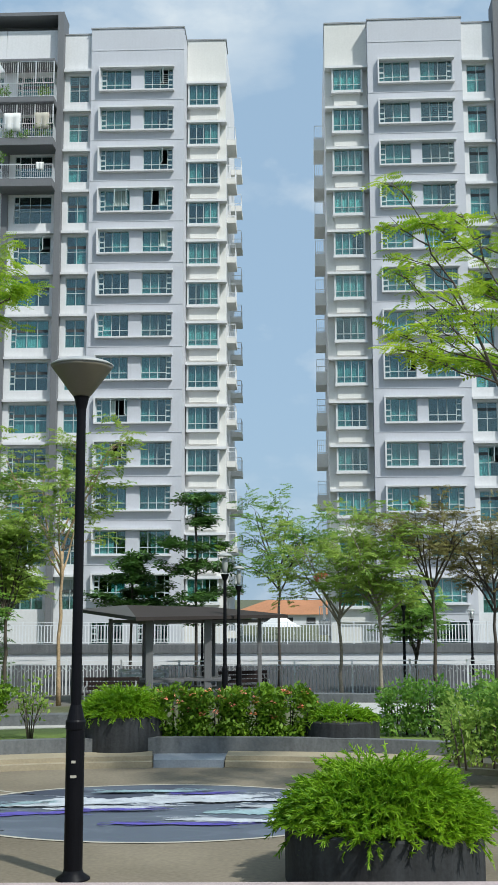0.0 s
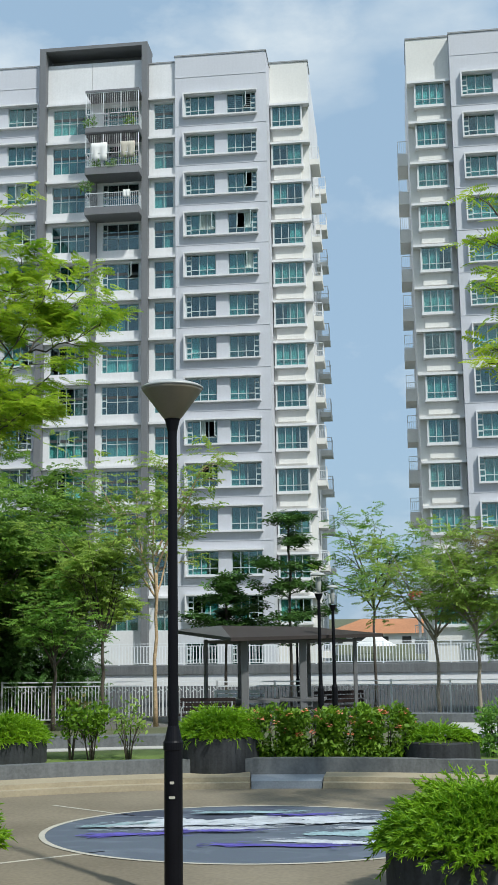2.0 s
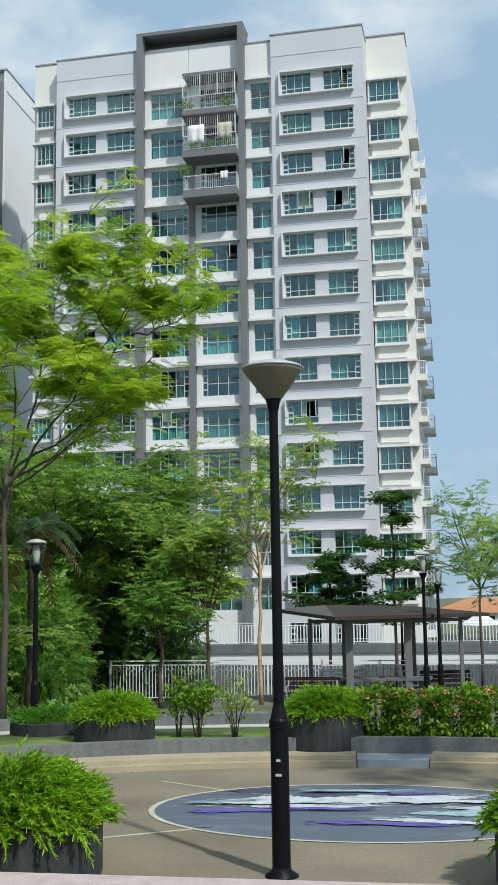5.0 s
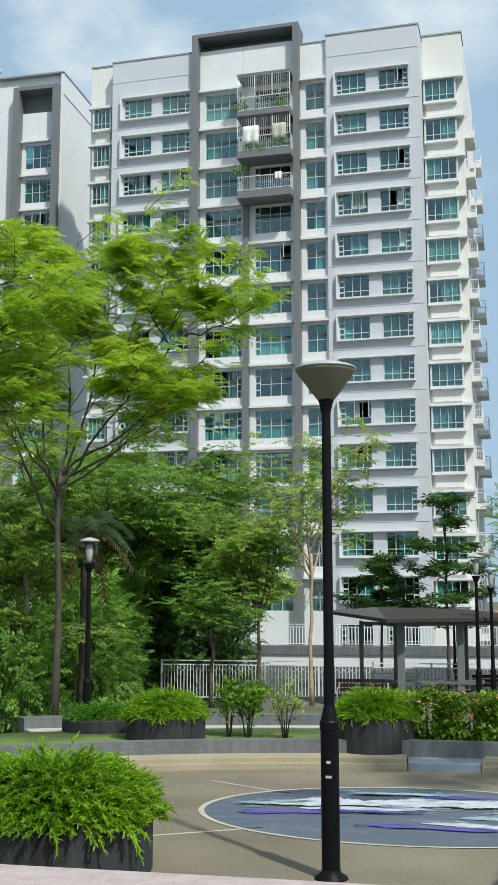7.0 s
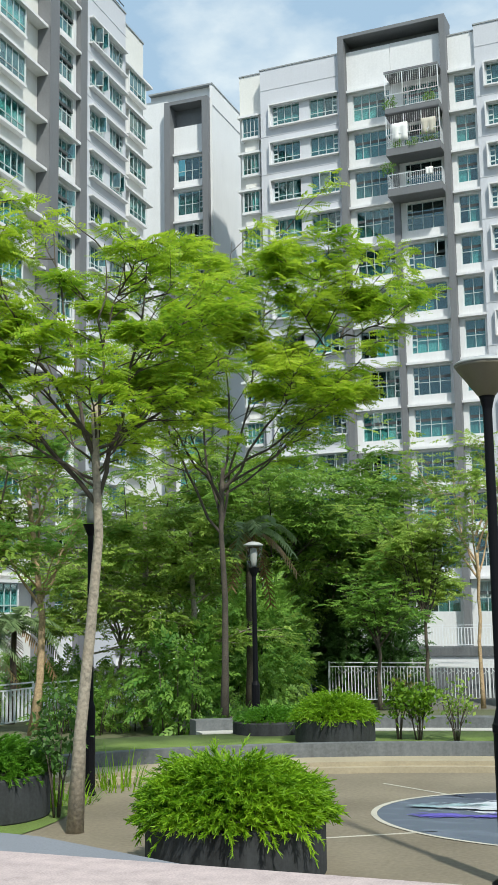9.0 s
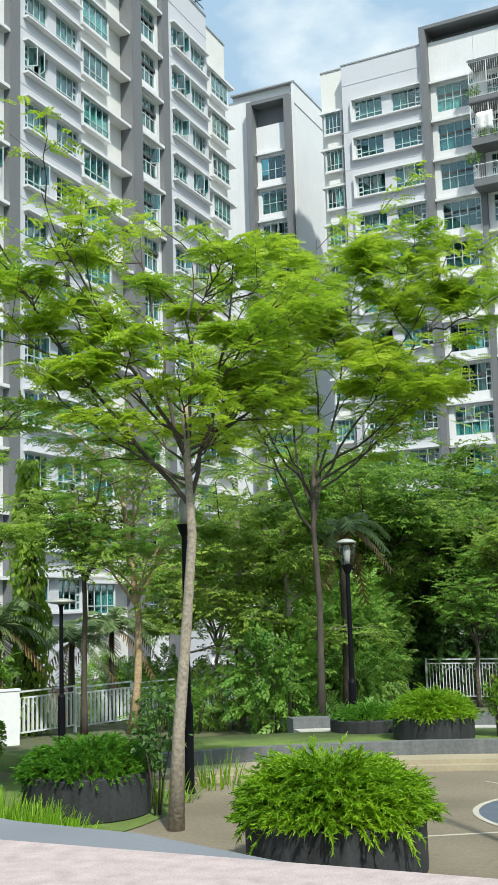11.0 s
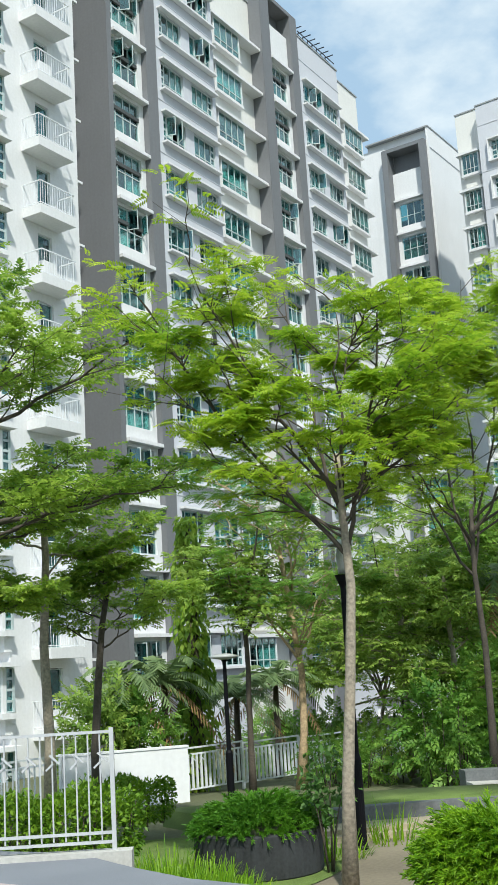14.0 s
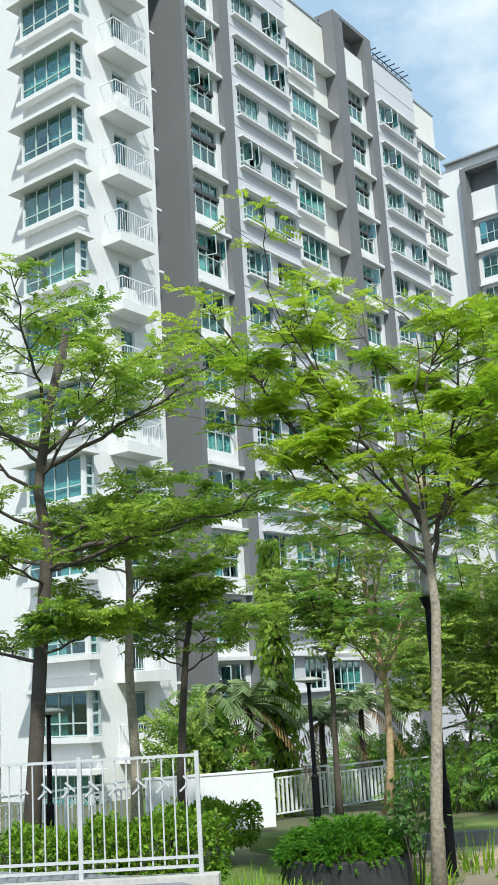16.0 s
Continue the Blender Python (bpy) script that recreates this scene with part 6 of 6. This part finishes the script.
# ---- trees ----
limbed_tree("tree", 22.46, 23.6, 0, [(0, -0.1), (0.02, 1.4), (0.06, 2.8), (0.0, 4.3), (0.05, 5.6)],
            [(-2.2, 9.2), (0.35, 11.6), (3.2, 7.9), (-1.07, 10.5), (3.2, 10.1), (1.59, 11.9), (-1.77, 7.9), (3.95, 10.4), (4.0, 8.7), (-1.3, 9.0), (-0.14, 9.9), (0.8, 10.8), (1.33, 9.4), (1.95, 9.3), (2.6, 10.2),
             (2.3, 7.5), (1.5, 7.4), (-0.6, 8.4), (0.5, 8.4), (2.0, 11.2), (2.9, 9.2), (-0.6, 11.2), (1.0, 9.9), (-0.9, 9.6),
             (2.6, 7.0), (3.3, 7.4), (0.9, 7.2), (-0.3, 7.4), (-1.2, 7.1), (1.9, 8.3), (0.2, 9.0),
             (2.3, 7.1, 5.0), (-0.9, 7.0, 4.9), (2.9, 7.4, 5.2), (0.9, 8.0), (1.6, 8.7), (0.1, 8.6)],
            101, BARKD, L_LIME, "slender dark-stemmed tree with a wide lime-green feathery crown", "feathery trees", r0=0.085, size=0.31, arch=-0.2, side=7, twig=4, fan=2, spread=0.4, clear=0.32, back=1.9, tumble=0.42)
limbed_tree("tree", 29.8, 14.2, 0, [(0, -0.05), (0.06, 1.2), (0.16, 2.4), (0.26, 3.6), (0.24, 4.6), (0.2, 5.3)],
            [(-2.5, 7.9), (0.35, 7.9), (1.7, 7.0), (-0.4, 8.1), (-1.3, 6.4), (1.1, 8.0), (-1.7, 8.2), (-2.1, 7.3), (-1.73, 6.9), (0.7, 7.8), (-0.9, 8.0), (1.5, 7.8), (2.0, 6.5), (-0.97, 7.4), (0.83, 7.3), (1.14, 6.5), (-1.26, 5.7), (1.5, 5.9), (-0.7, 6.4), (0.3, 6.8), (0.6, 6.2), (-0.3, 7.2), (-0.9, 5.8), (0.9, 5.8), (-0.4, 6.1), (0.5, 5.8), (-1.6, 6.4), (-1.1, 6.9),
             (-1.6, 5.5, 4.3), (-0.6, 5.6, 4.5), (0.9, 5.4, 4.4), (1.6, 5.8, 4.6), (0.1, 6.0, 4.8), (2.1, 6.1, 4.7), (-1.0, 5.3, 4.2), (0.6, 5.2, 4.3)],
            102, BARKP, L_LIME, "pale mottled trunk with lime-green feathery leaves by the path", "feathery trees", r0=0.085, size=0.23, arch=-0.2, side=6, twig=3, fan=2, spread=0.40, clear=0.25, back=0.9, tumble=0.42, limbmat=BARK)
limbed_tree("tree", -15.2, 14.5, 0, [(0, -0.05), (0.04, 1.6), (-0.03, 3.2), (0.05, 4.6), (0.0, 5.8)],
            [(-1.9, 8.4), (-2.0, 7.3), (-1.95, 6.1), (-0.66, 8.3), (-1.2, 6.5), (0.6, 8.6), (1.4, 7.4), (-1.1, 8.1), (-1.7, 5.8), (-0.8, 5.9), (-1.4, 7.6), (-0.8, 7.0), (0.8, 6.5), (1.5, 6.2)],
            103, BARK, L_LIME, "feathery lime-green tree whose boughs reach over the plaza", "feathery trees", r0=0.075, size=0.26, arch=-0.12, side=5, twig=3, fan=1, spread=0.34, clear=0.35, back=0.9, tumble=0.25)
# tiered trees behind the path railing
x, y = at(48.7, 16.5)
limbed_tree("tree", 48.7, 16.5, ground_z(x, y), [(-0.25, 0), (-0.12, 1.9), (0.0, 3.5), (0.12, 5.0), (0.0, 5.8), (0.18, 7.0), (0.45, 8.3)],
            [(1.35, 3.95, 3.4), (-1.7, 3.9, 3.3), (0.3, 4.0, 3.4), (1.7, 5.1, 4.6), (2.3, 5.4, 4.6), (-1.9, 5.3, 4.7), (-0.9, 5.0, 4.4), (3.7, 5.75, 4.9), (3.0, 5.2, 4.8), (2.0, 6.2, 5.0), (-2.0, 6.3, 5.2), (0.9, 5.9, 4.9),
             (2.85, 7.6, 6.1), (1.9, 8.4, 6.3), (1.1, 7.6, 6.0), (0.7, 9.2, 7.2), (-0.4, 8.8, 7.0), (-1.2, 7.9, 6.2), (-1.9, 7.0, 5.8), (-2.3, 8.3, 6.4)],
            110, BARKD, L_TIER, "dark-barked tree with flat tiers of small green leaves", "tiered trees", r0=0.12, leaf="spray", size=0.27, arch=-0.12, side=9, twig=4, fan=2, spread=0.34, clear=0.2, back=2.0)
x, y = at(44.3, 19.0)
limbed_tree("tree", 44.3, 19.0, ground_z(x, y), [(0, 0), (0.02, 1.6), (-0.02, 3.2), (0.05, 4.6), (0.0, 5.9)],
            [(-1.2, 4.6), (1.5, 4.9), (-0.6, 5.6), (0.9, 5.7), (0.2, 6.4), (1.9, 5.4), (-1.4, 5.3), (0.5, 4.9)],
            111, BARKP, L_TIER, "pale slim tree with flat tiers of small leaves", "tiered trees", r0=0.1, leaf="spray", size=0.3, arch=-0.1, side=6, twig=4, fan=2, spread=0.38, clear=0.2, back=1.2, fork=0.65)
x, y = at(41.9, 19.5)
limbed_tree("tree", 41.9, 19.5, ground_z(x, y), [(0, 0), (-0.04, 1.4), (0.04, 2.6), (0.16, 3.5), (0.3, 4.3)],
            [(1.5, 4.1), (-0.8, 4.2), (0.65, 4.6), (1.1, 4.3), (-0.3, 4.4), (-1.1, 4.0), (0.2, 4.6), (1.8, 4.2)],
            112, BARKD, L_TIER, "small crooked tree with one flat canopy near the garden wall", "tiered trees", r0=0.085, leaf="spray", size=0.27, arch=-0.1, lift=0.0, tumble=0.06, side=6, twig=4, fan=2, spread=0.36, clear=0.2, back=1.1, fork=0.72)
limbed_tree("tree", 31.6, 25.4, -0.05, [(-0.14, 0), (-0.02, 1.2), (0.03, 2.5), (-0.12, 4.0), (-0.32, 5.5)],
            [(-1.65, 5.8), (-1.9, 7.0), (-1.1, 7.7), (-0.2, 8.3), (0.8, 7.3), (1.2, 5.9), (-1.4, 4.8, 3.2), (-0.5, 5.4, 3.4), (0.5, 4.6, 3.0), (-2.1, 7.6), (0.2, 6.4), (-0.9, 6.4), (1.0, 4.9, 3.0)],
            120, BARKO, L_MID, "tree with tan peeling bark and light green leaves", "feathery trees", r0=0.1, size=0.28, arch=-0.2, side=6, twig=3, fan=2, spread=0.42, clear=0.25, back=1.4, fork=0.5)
# slim trees by the lower fence
for az, d, h, fk, sp, sd, bk, lm, lab, lf, sz, pr, sp2 in (
        (34.3, 25.2, 5.6, 3.6, 1.2, 121, BARK, L_OLIVE, "thin dark tree with few yellow-green leaves", "leaf", 0.14, 3, 0.4),
        (27.6, 34.5, 6.0, 2.2, 2.6, 122, BARKP, L_OLIVE, "spreading tree among the shrubs", "leaf", 0.17, 5, 0.7),
        (24.5, 36.0, 6.8, 2.0, 2.9, 123, BARKP, L_OLIVE, "broad soft green tree among the shrubs", "leaf", 0.17, 6, 0.75),
        (20.0, 34.5, 7.4, 3.2, 2.6, 124, BARKD, L_WOOD, "leafy tree behind the lantern lamp", "leaf", 0.17, 6, 1),
        (19.2, 38.5, 9.6, 3.0, 3.6, 125, BARKD, L_WOOD, "tall dense green tree at the fence", "leaf", 0.2, 7, 1),
        (15.6, 42.0, 9.0, 2.6, 3.0, 126, BARKD, L_WOOD, "dense mid-green tree behind the white fence", "leaf", 0.2, 7, 1),
        (13.3, 41.0, 6.4, 2.4, 1.9, 127, BARK, L_OLIVE, "yellow-green tree behind the white fence", "leaf", 0.17, 5, 1),
        (22.8, 38.0, 9.4, 2.6, 3.6, 128, BARKD, L_OLIVE, "green tree deep in the grove", "leaf", 0.2, 6, 1),
        (24.0, 25.6, 4.6, 1.7, 1.7, 130, BARKP, L_OLIVE, "light green tree with flat tiers of small leaves", "leaf", 0.13, 4, 0.8),
        (26.4, 26.2, 5.0, 1.9, 1.8, 131, BARKP, L_OLIVE, "light green tree with flat tiers of small leaves", "leaf", 0.13, 4, 0.8),
        (29.2, 33.5, 4.6, 1.8, 1.6, 132, BARKP, L_OLIVE, "low tree with pale flat tiers of leaves", "leaf", 0.13, 4, 0.8),
        (17.2, 41.0, 6.4, 2.6, 2.4, 133, BARKP, L_OLIVE, "yellow-green tree reaching over the white fence", "leaf", 0.14, 5, 0.9),
        (26.6, 37.0, 7.6, 2.6, 3.2, 129, BARKD, L_OLIVE, "soft green tree deep in the grove", "leaf", 0.2, 6, 1)):
    x, y = at(az, d)
    tree("tree", (x, y, ground_z(x, y)), h, fk, sp, sd, bk, lm, lab, "spray", sz * 2.7, 2 if sp2 < 1 or az > 21 else 3, 0.16, sparse=sp2, group="grove trees", limbs=9, levels=3, rise=0.6, r0=0.08, twigs=4, flat=0.5 if az < 21 else 0.85, leader=130 <= sd <= 132)
# thin trees in front of the far blocks
for az, d, h, fk, sp, sd, bk, lm, lab, sz, sp2, lf in (
        (9.55, 33.0, 8.0, 4.4, 2.2, 140, BARKO, L_OLIVE, "thin tan tree with open yellow-green crown", 0.17, 0.45, "leaf"),
        (12.2, 32.0, 5.6, 2.6, 1.3, 141, BARK, L_OLIVE, "small thin tree before the white fence", 0.14, 0.6, "leaf"),
        (2.7, 43.0, 7.4, 2.6, 1.7, 142, BARKD, L_DARK, "dark tiered tree behind the shelter", 0.2, 0.45, "whorl"),
        (6.0, 44.0, 5.2, 2.6, 1.6, 143, BARKD, L_DARK, "dark tiered tree behind the shelter", 0.2, 0.45, "whorl"),
        (-1.5, 44.0, 7.6, 4.2, 2.1, 144, BARKD, L_MID, "open thin-leaved tree against the sky", 0.18, 0.4, "leaf"),
        (-4.6, 36.0, 6.2, 2.9, 2.0, 145, BARKP, L_OLIVE, "bushy olive-green tree behind the terraces", 0.15, 0.8, "leaf"),
        (-6.6, 34.0, 5.8, 2.9, 1.6, 146, BARKP, L_OLIVE, "leaning olive-green tree behind the terraces", 0.15, 0.7, "leaf"),
        (-9.3, 35.0, 6.4, 3.4, 1.8, 147, BARK, L_RUST, "slender tree with sparse rusty leaves", 0.13, 0.5, "leaf"),
        (-12.3, 36.0, 6.6, 3.4, 1.8, 148, BARKD, L_RUST, "slender tree with dark rusty leaves", 0.14, 0.6, "leaf"),
        (-8.4, 41.0, 3.6, 1.4, 1.2, 149, BARK, L_MID, "small green tree by the fence", 0.15, 0.8, "leaf"),
        (14.6, 31.5, 4.2, 2.0, 1.0, 150, BARK, L_MID, "thin young tree before the white fence", 0.14, 0.4, "leaf")):
    x, y = at(az, d)
    tree("tree", (x, y, ground_z(x, y)), h, fk, sp, sd, bk, lm, lab, lf if lf == "whorl" else "spray", sz * (1.2 if lf == "whorl" else 2.3), 3, 0.15, sparse=min(1, sp2 * 1.5), group="thin trees", limbs=14 if lf == "whorl" else 8, levels=3, rise=0.62, r0=0.065, twigs=3, flat=0.85 if lf == "whorl" else 0.4, leader=lf == "whorl")

# ---- undergrowth ----
# Darkest leaf colour at the fence end stands in for deep shade.
for i, (az, d, rx, ry, h, mat, lab) in enumerate((
        (17.8, 41.0, 1.9, 1.0, 4.4, L_DARK, "leafy undergrowth at the end of the fence, coloured dark for shade"), (20.3, 35.0, 1.4, 1.2, 3.8, L_WOOD, "dark tall undergrowth in the grove"),
        (21.8, 33.0, 1.8, 1.2, 3.8, L_MID, "leafy undergrowth in the grove"), (24.7, 24.6, 0.9, 0.8, 2.2, L_MID, "leafy undergrowth in the grove"),
        (27.2, 26.0, 1.4, 0.9, 1.3, L_OLIVE, "leafy low undergrowth by the lawn"), (26.5, 34.0, 2.0, 1.2, 1.5, L_MID, "leafy tall undergrowth in the grove"),
        (29.6, 25.5, 1.1, 0.7, 1.0, L_MID, "clipped bright shrub on the lawn"), (15.4, 40.5, 2.3, 1.0, 3.6, L_DARK, "dark undergrowth behind the white fence"),
        (31.5, 36.0, 2.2, 1.2, 1.8, L_MID, "leafy shrubs before the long block"), (20.6, 23.5, 1.0, 0.6, 0.6, L_MID, "low green ground cover by the lamp"),
        (18.0, 24.0, 0.9, 0.6, 0.5, L_MID, "low green ground cover in the bed"),
        (41.6, 25.4, 0.9, 0.7, 2.6, L_OLIVE, "loose yellow-green shrub behind the garden wall"), (39.6, 25.6, 0.7, 0.6, 2.1, L_MID, "loose green shrub behind the garden wall"))):
    x, y = at(az, d)
    shrub(x, y, ground_z(x, y) - 0.02, rx, ry, h, 200 + i, mat, lab, n=int((330 if az < 23 else 210) * rx * h) + 90, size=0.4 if h > 1.5 else 0.28, hollow=0.1, leaf="spray")
for i, (az, d, rx, h, lab) in enumerate(((42.6, 15.2, 0.75, 1.0, "clipped green hedge shrub behind the railing"), (45.0, 15.0, 0.8, 0.95, "clipped green hedge shrub behind the railing"), (47.4, 15.0, 0.8, 0.9, "clipped green hedge shrub behind the railing"), (49.8, 15.2, 0.8, 0.9, "clipped green hedge shrub behind the railing"), (40.2, 19.0, 0.6, 0.72, "bright clipped shrub before the garden wall"))):
    x, y = at(az, d)
    shrub(x, y, 0.25, rx, 0.6, h, 230 + i, L_HEDGE, lab, n=4200, size=0.075, group="clipped hedge")
for i, (az, d, r, n) in enumerate(((38.6, 14.4, 1.0, 1500), (36.6, 13.4, 0.8, 800), (40.6, 13.6, 0.8, 900), (30.8, 16.4, 0.6, 160), (27.6, 17.6, 0.7, 160))):
    x, y = at(az, d)
    V, Fc = tuft_arrays(r, r, n, 0.42, 300 + i, droop=0.5, rise=0.85, hairs=0, width=0.012)
    ob = new("tall_grass", arrays("tall_grass", V, Fc, L_GRASS))
    ob.matrix_basis = pose(x, y, ground_z(x, y) - 0.03)
    tagged(ob, "loose tall bright green grass by the path", "grass", kind="stuff")
for i, (az, d, h, L) in enumerate(((40.6, 26.2, 2.6, 1.6), (38.6, 26.5, 2.5, 1.8), (35.0, 30.5, 2.2, 1.8), (33.0, 32.0, 2.6, 1.8))):
    x, y = at(az, d)
    palm(x, y, ground_z(x, y), h, 400 + i, length=L)
x, y = at(21.15, 26.0)
palm(x, y, ground_z(x, y), 4.4, 420, n=12, length=1.5, label="palm with hanging yellow-green fronds in the grove", dry=4)


def vine_column(az, d, h, r, seed):
    x, y = at(az, d)
    t = thing("vine_column", pose(x, y, ground_z(x, y)), "tall trunk wrapped in hanging green climbers", "climber")
    bm = bmesh.new()
    tube(bm, [(0, 0, 0), (0.05, 0, h * 0.5), (0, 0, h * 0.97)], [0.2, 0.16, 0.08], 9)
    part("trunk", bm, BARK, t, flat=False)
    rg = np.random.default_rng(seed)
    n = 2600
    z = rg.uniform(0.0, 1, n)
    a = rg.uniform(0, 2 * np.pi, n)
    rr = (r * (1.05 - 0.55 * z ** 3) * (1 + 0.25 * np.sin(z * 31 + a * 2))) * np.sqrt(rg.uniform(0.2, 1, n))
    P = np.stack([rr * np.cos(a), rr * np.sin(a), z * h], 1)
    D = np.stack([np.cos(a) * 0.5, np.sin(a) * 0.5, -np.ones(n)], 1) + rg.normal(0, 0.3, (n, 3))
    v, f = scatter(*TEMPL["leaf"], P, rot_from(D, rg.normal(0, 0.6, n)), 0.2 * rg.uniform(0.6, 1.3, n))
    part("climber_leaves", arrays("climber_leaves", v, f, L_TIER), L_TIER, t)


vine_column(37.0, 27.5, 6.6, 0.42, 77)

# ---- far buildings beyond the gap ----


def far_hall():
    t = thing("far_hall", pose(4.6, 150, -1.0), "distant hall with an orange roof between the blocks", "building")
    bm = bmesh.new()
    box(bm, -8, 10, 0, 14, 0, 1.6)
    part("wall", bm, WHITE, t)
    bm = bmesh.new()
    pts = [(-7.5, -0.5, 1.6), (9, -0.5, 1.6), (8.0, 6, 3.5), (-2.2, 6, 3.5)]
    pts2 = [(-7.5, 14, 1.6), (9, 14, 1.6)]
    v = [bm.verts.new(p) for p in pts + pts2]
    bm.faces.new((v[0], v[1], v[2], v[3]))
    bm.faces.new((v[3], v[2], v[5], v[4]))
    bm.faces.new((v[0], v[3], v[4]))
    bm.faces.new((v[1], v[5], v[2]))
    bm.faces.new((v[0], v[4], v[5], v[1]))
    part("roof", bm, ORANGE, t, "orange clay roof")
    for k in range(5):
        bm = bmesh.new()
        box(bm, -6 + 3 * k, -4.8 + 3 * k, -0.06, -0.003, 0.4, 1.2)
        part("window", bm, DULLBLACK, t)


far_hall()
t = thing("tent", pose(*at(-1.5, 110), -1.0), "small white peaked tent far off", "tent")
bm = bmesh.new()
lathe(bm, [(2.2, 1.0), (1.2, 1.5), (0.1, 2.3)], 4)
part("canopy", bm, CLOTH, t)
for sx, sy in ((-1.5, 0), (1.5, 0), (0, 1.5), (0, -1.5)):
    bm = bmesh.new()
    box(bm, sx - 0.05, sx + 0.05, sy - 0.05, sy + 0.05, 0, 1.05)
    part("pole", bm, WHITEM, t)
t = thing("sign_mast", pose(*at(-3.8, 120), -1.0), "red sign panel on a mast behind the trees", "sign")
bm = bmesh.new()
box(bm, -0.15, 0.15, -0.15, 0.15, 0, 6)
part("mast", bm, GREYM, t)
bm = bmesh.new()
box(bm, -1.0, 1.0, -0.3, -0.16, 5.4, 6.4)
part("panel", bm, RED, t, "plain red panel")

# ---- laundry and pot plants on the caged balconies ----
BM = pose(-10.1, 70.5, 0, 0, 0, -2.0)


def hung_cloth(u, z, w, h, seed, label, mat, v=-1.34, m=None):
    rg = random.Random(seed)
    bm = bmesh.new()
    n = 10
    rows = [[bm.verts.new((w * i / n, 0.05 * math.sin(i * 1.3 + seed) * (0.3 + k * 0.35), -h * k / 4 - 0.05 * rg.random() * (k == 4))) for i in range(n + 1)] for k in range(5)]
    for a, b in zip(rows, rows[1:]):
        for i in range(n):
            bm.faces.new((a[i], b[i], b[i + 1], a[i + 1]))
    out = bmesh.ops.extrude_face_region(bm, geom=bm.faces[:])
    bmesh.ops.translate(bm, vec=(0, 0.012, 0), verts=[g for g in out["geom"] if isinstance(g, bmesh.types.BMVert)])
    solid("laundry", bm, mat, label, "laundry", (m or BM) @ pose(u, v, z), "hung laundry", flat=False)


hung_cloth(-5.9, 34.35, 1.1, 1.25, 1, "white sheet hung out on the balcony bars", CLOTH)
hung_cloth(-3.9, 34.35, 1.0, 1.1, 2, "pale towel hung out on the balcony bars", LINEM)
hung_cloth(-3.7, 30.95, 0.5, 0.5, 3, "small white cloth on the balcony rail", CLOTH)
for i, (u, z, r) in enumerate(((-6.0, 35.5, 0.5), (-3.3, 35.5, 0.45), (-3.4, 32.7, 0.6), (-4.6, 32.5, 0.4), (-6.3, 30.9, 0.55), (-5.6, 32.6, 0.4))):
    p = BM @ Vector((u, -1.15, z))
    shrub(p.x, p.y, p.z, r, 0.25, r * 1.5, 500 + i, L_MID, "leafy pot plant on a high balcony", n=220, size=0.14, category="plant", name="balcony_plant", group="balcony plants", hollow=0.1)
DM = pose(-30.4, 36.9, 0, 0, 0, 92.0)
hung_cloth(5.3, 19.0, 0.8, 0.75, 4, "white cloth hung below an open window", CLOTH, v=-0.33, m=DM)
hung_cloth(6.0, 19.0, 0.5, 0.8, 5, "dark cloth hung below an open window", DULLBLACK, v=-0.34, m=DM)
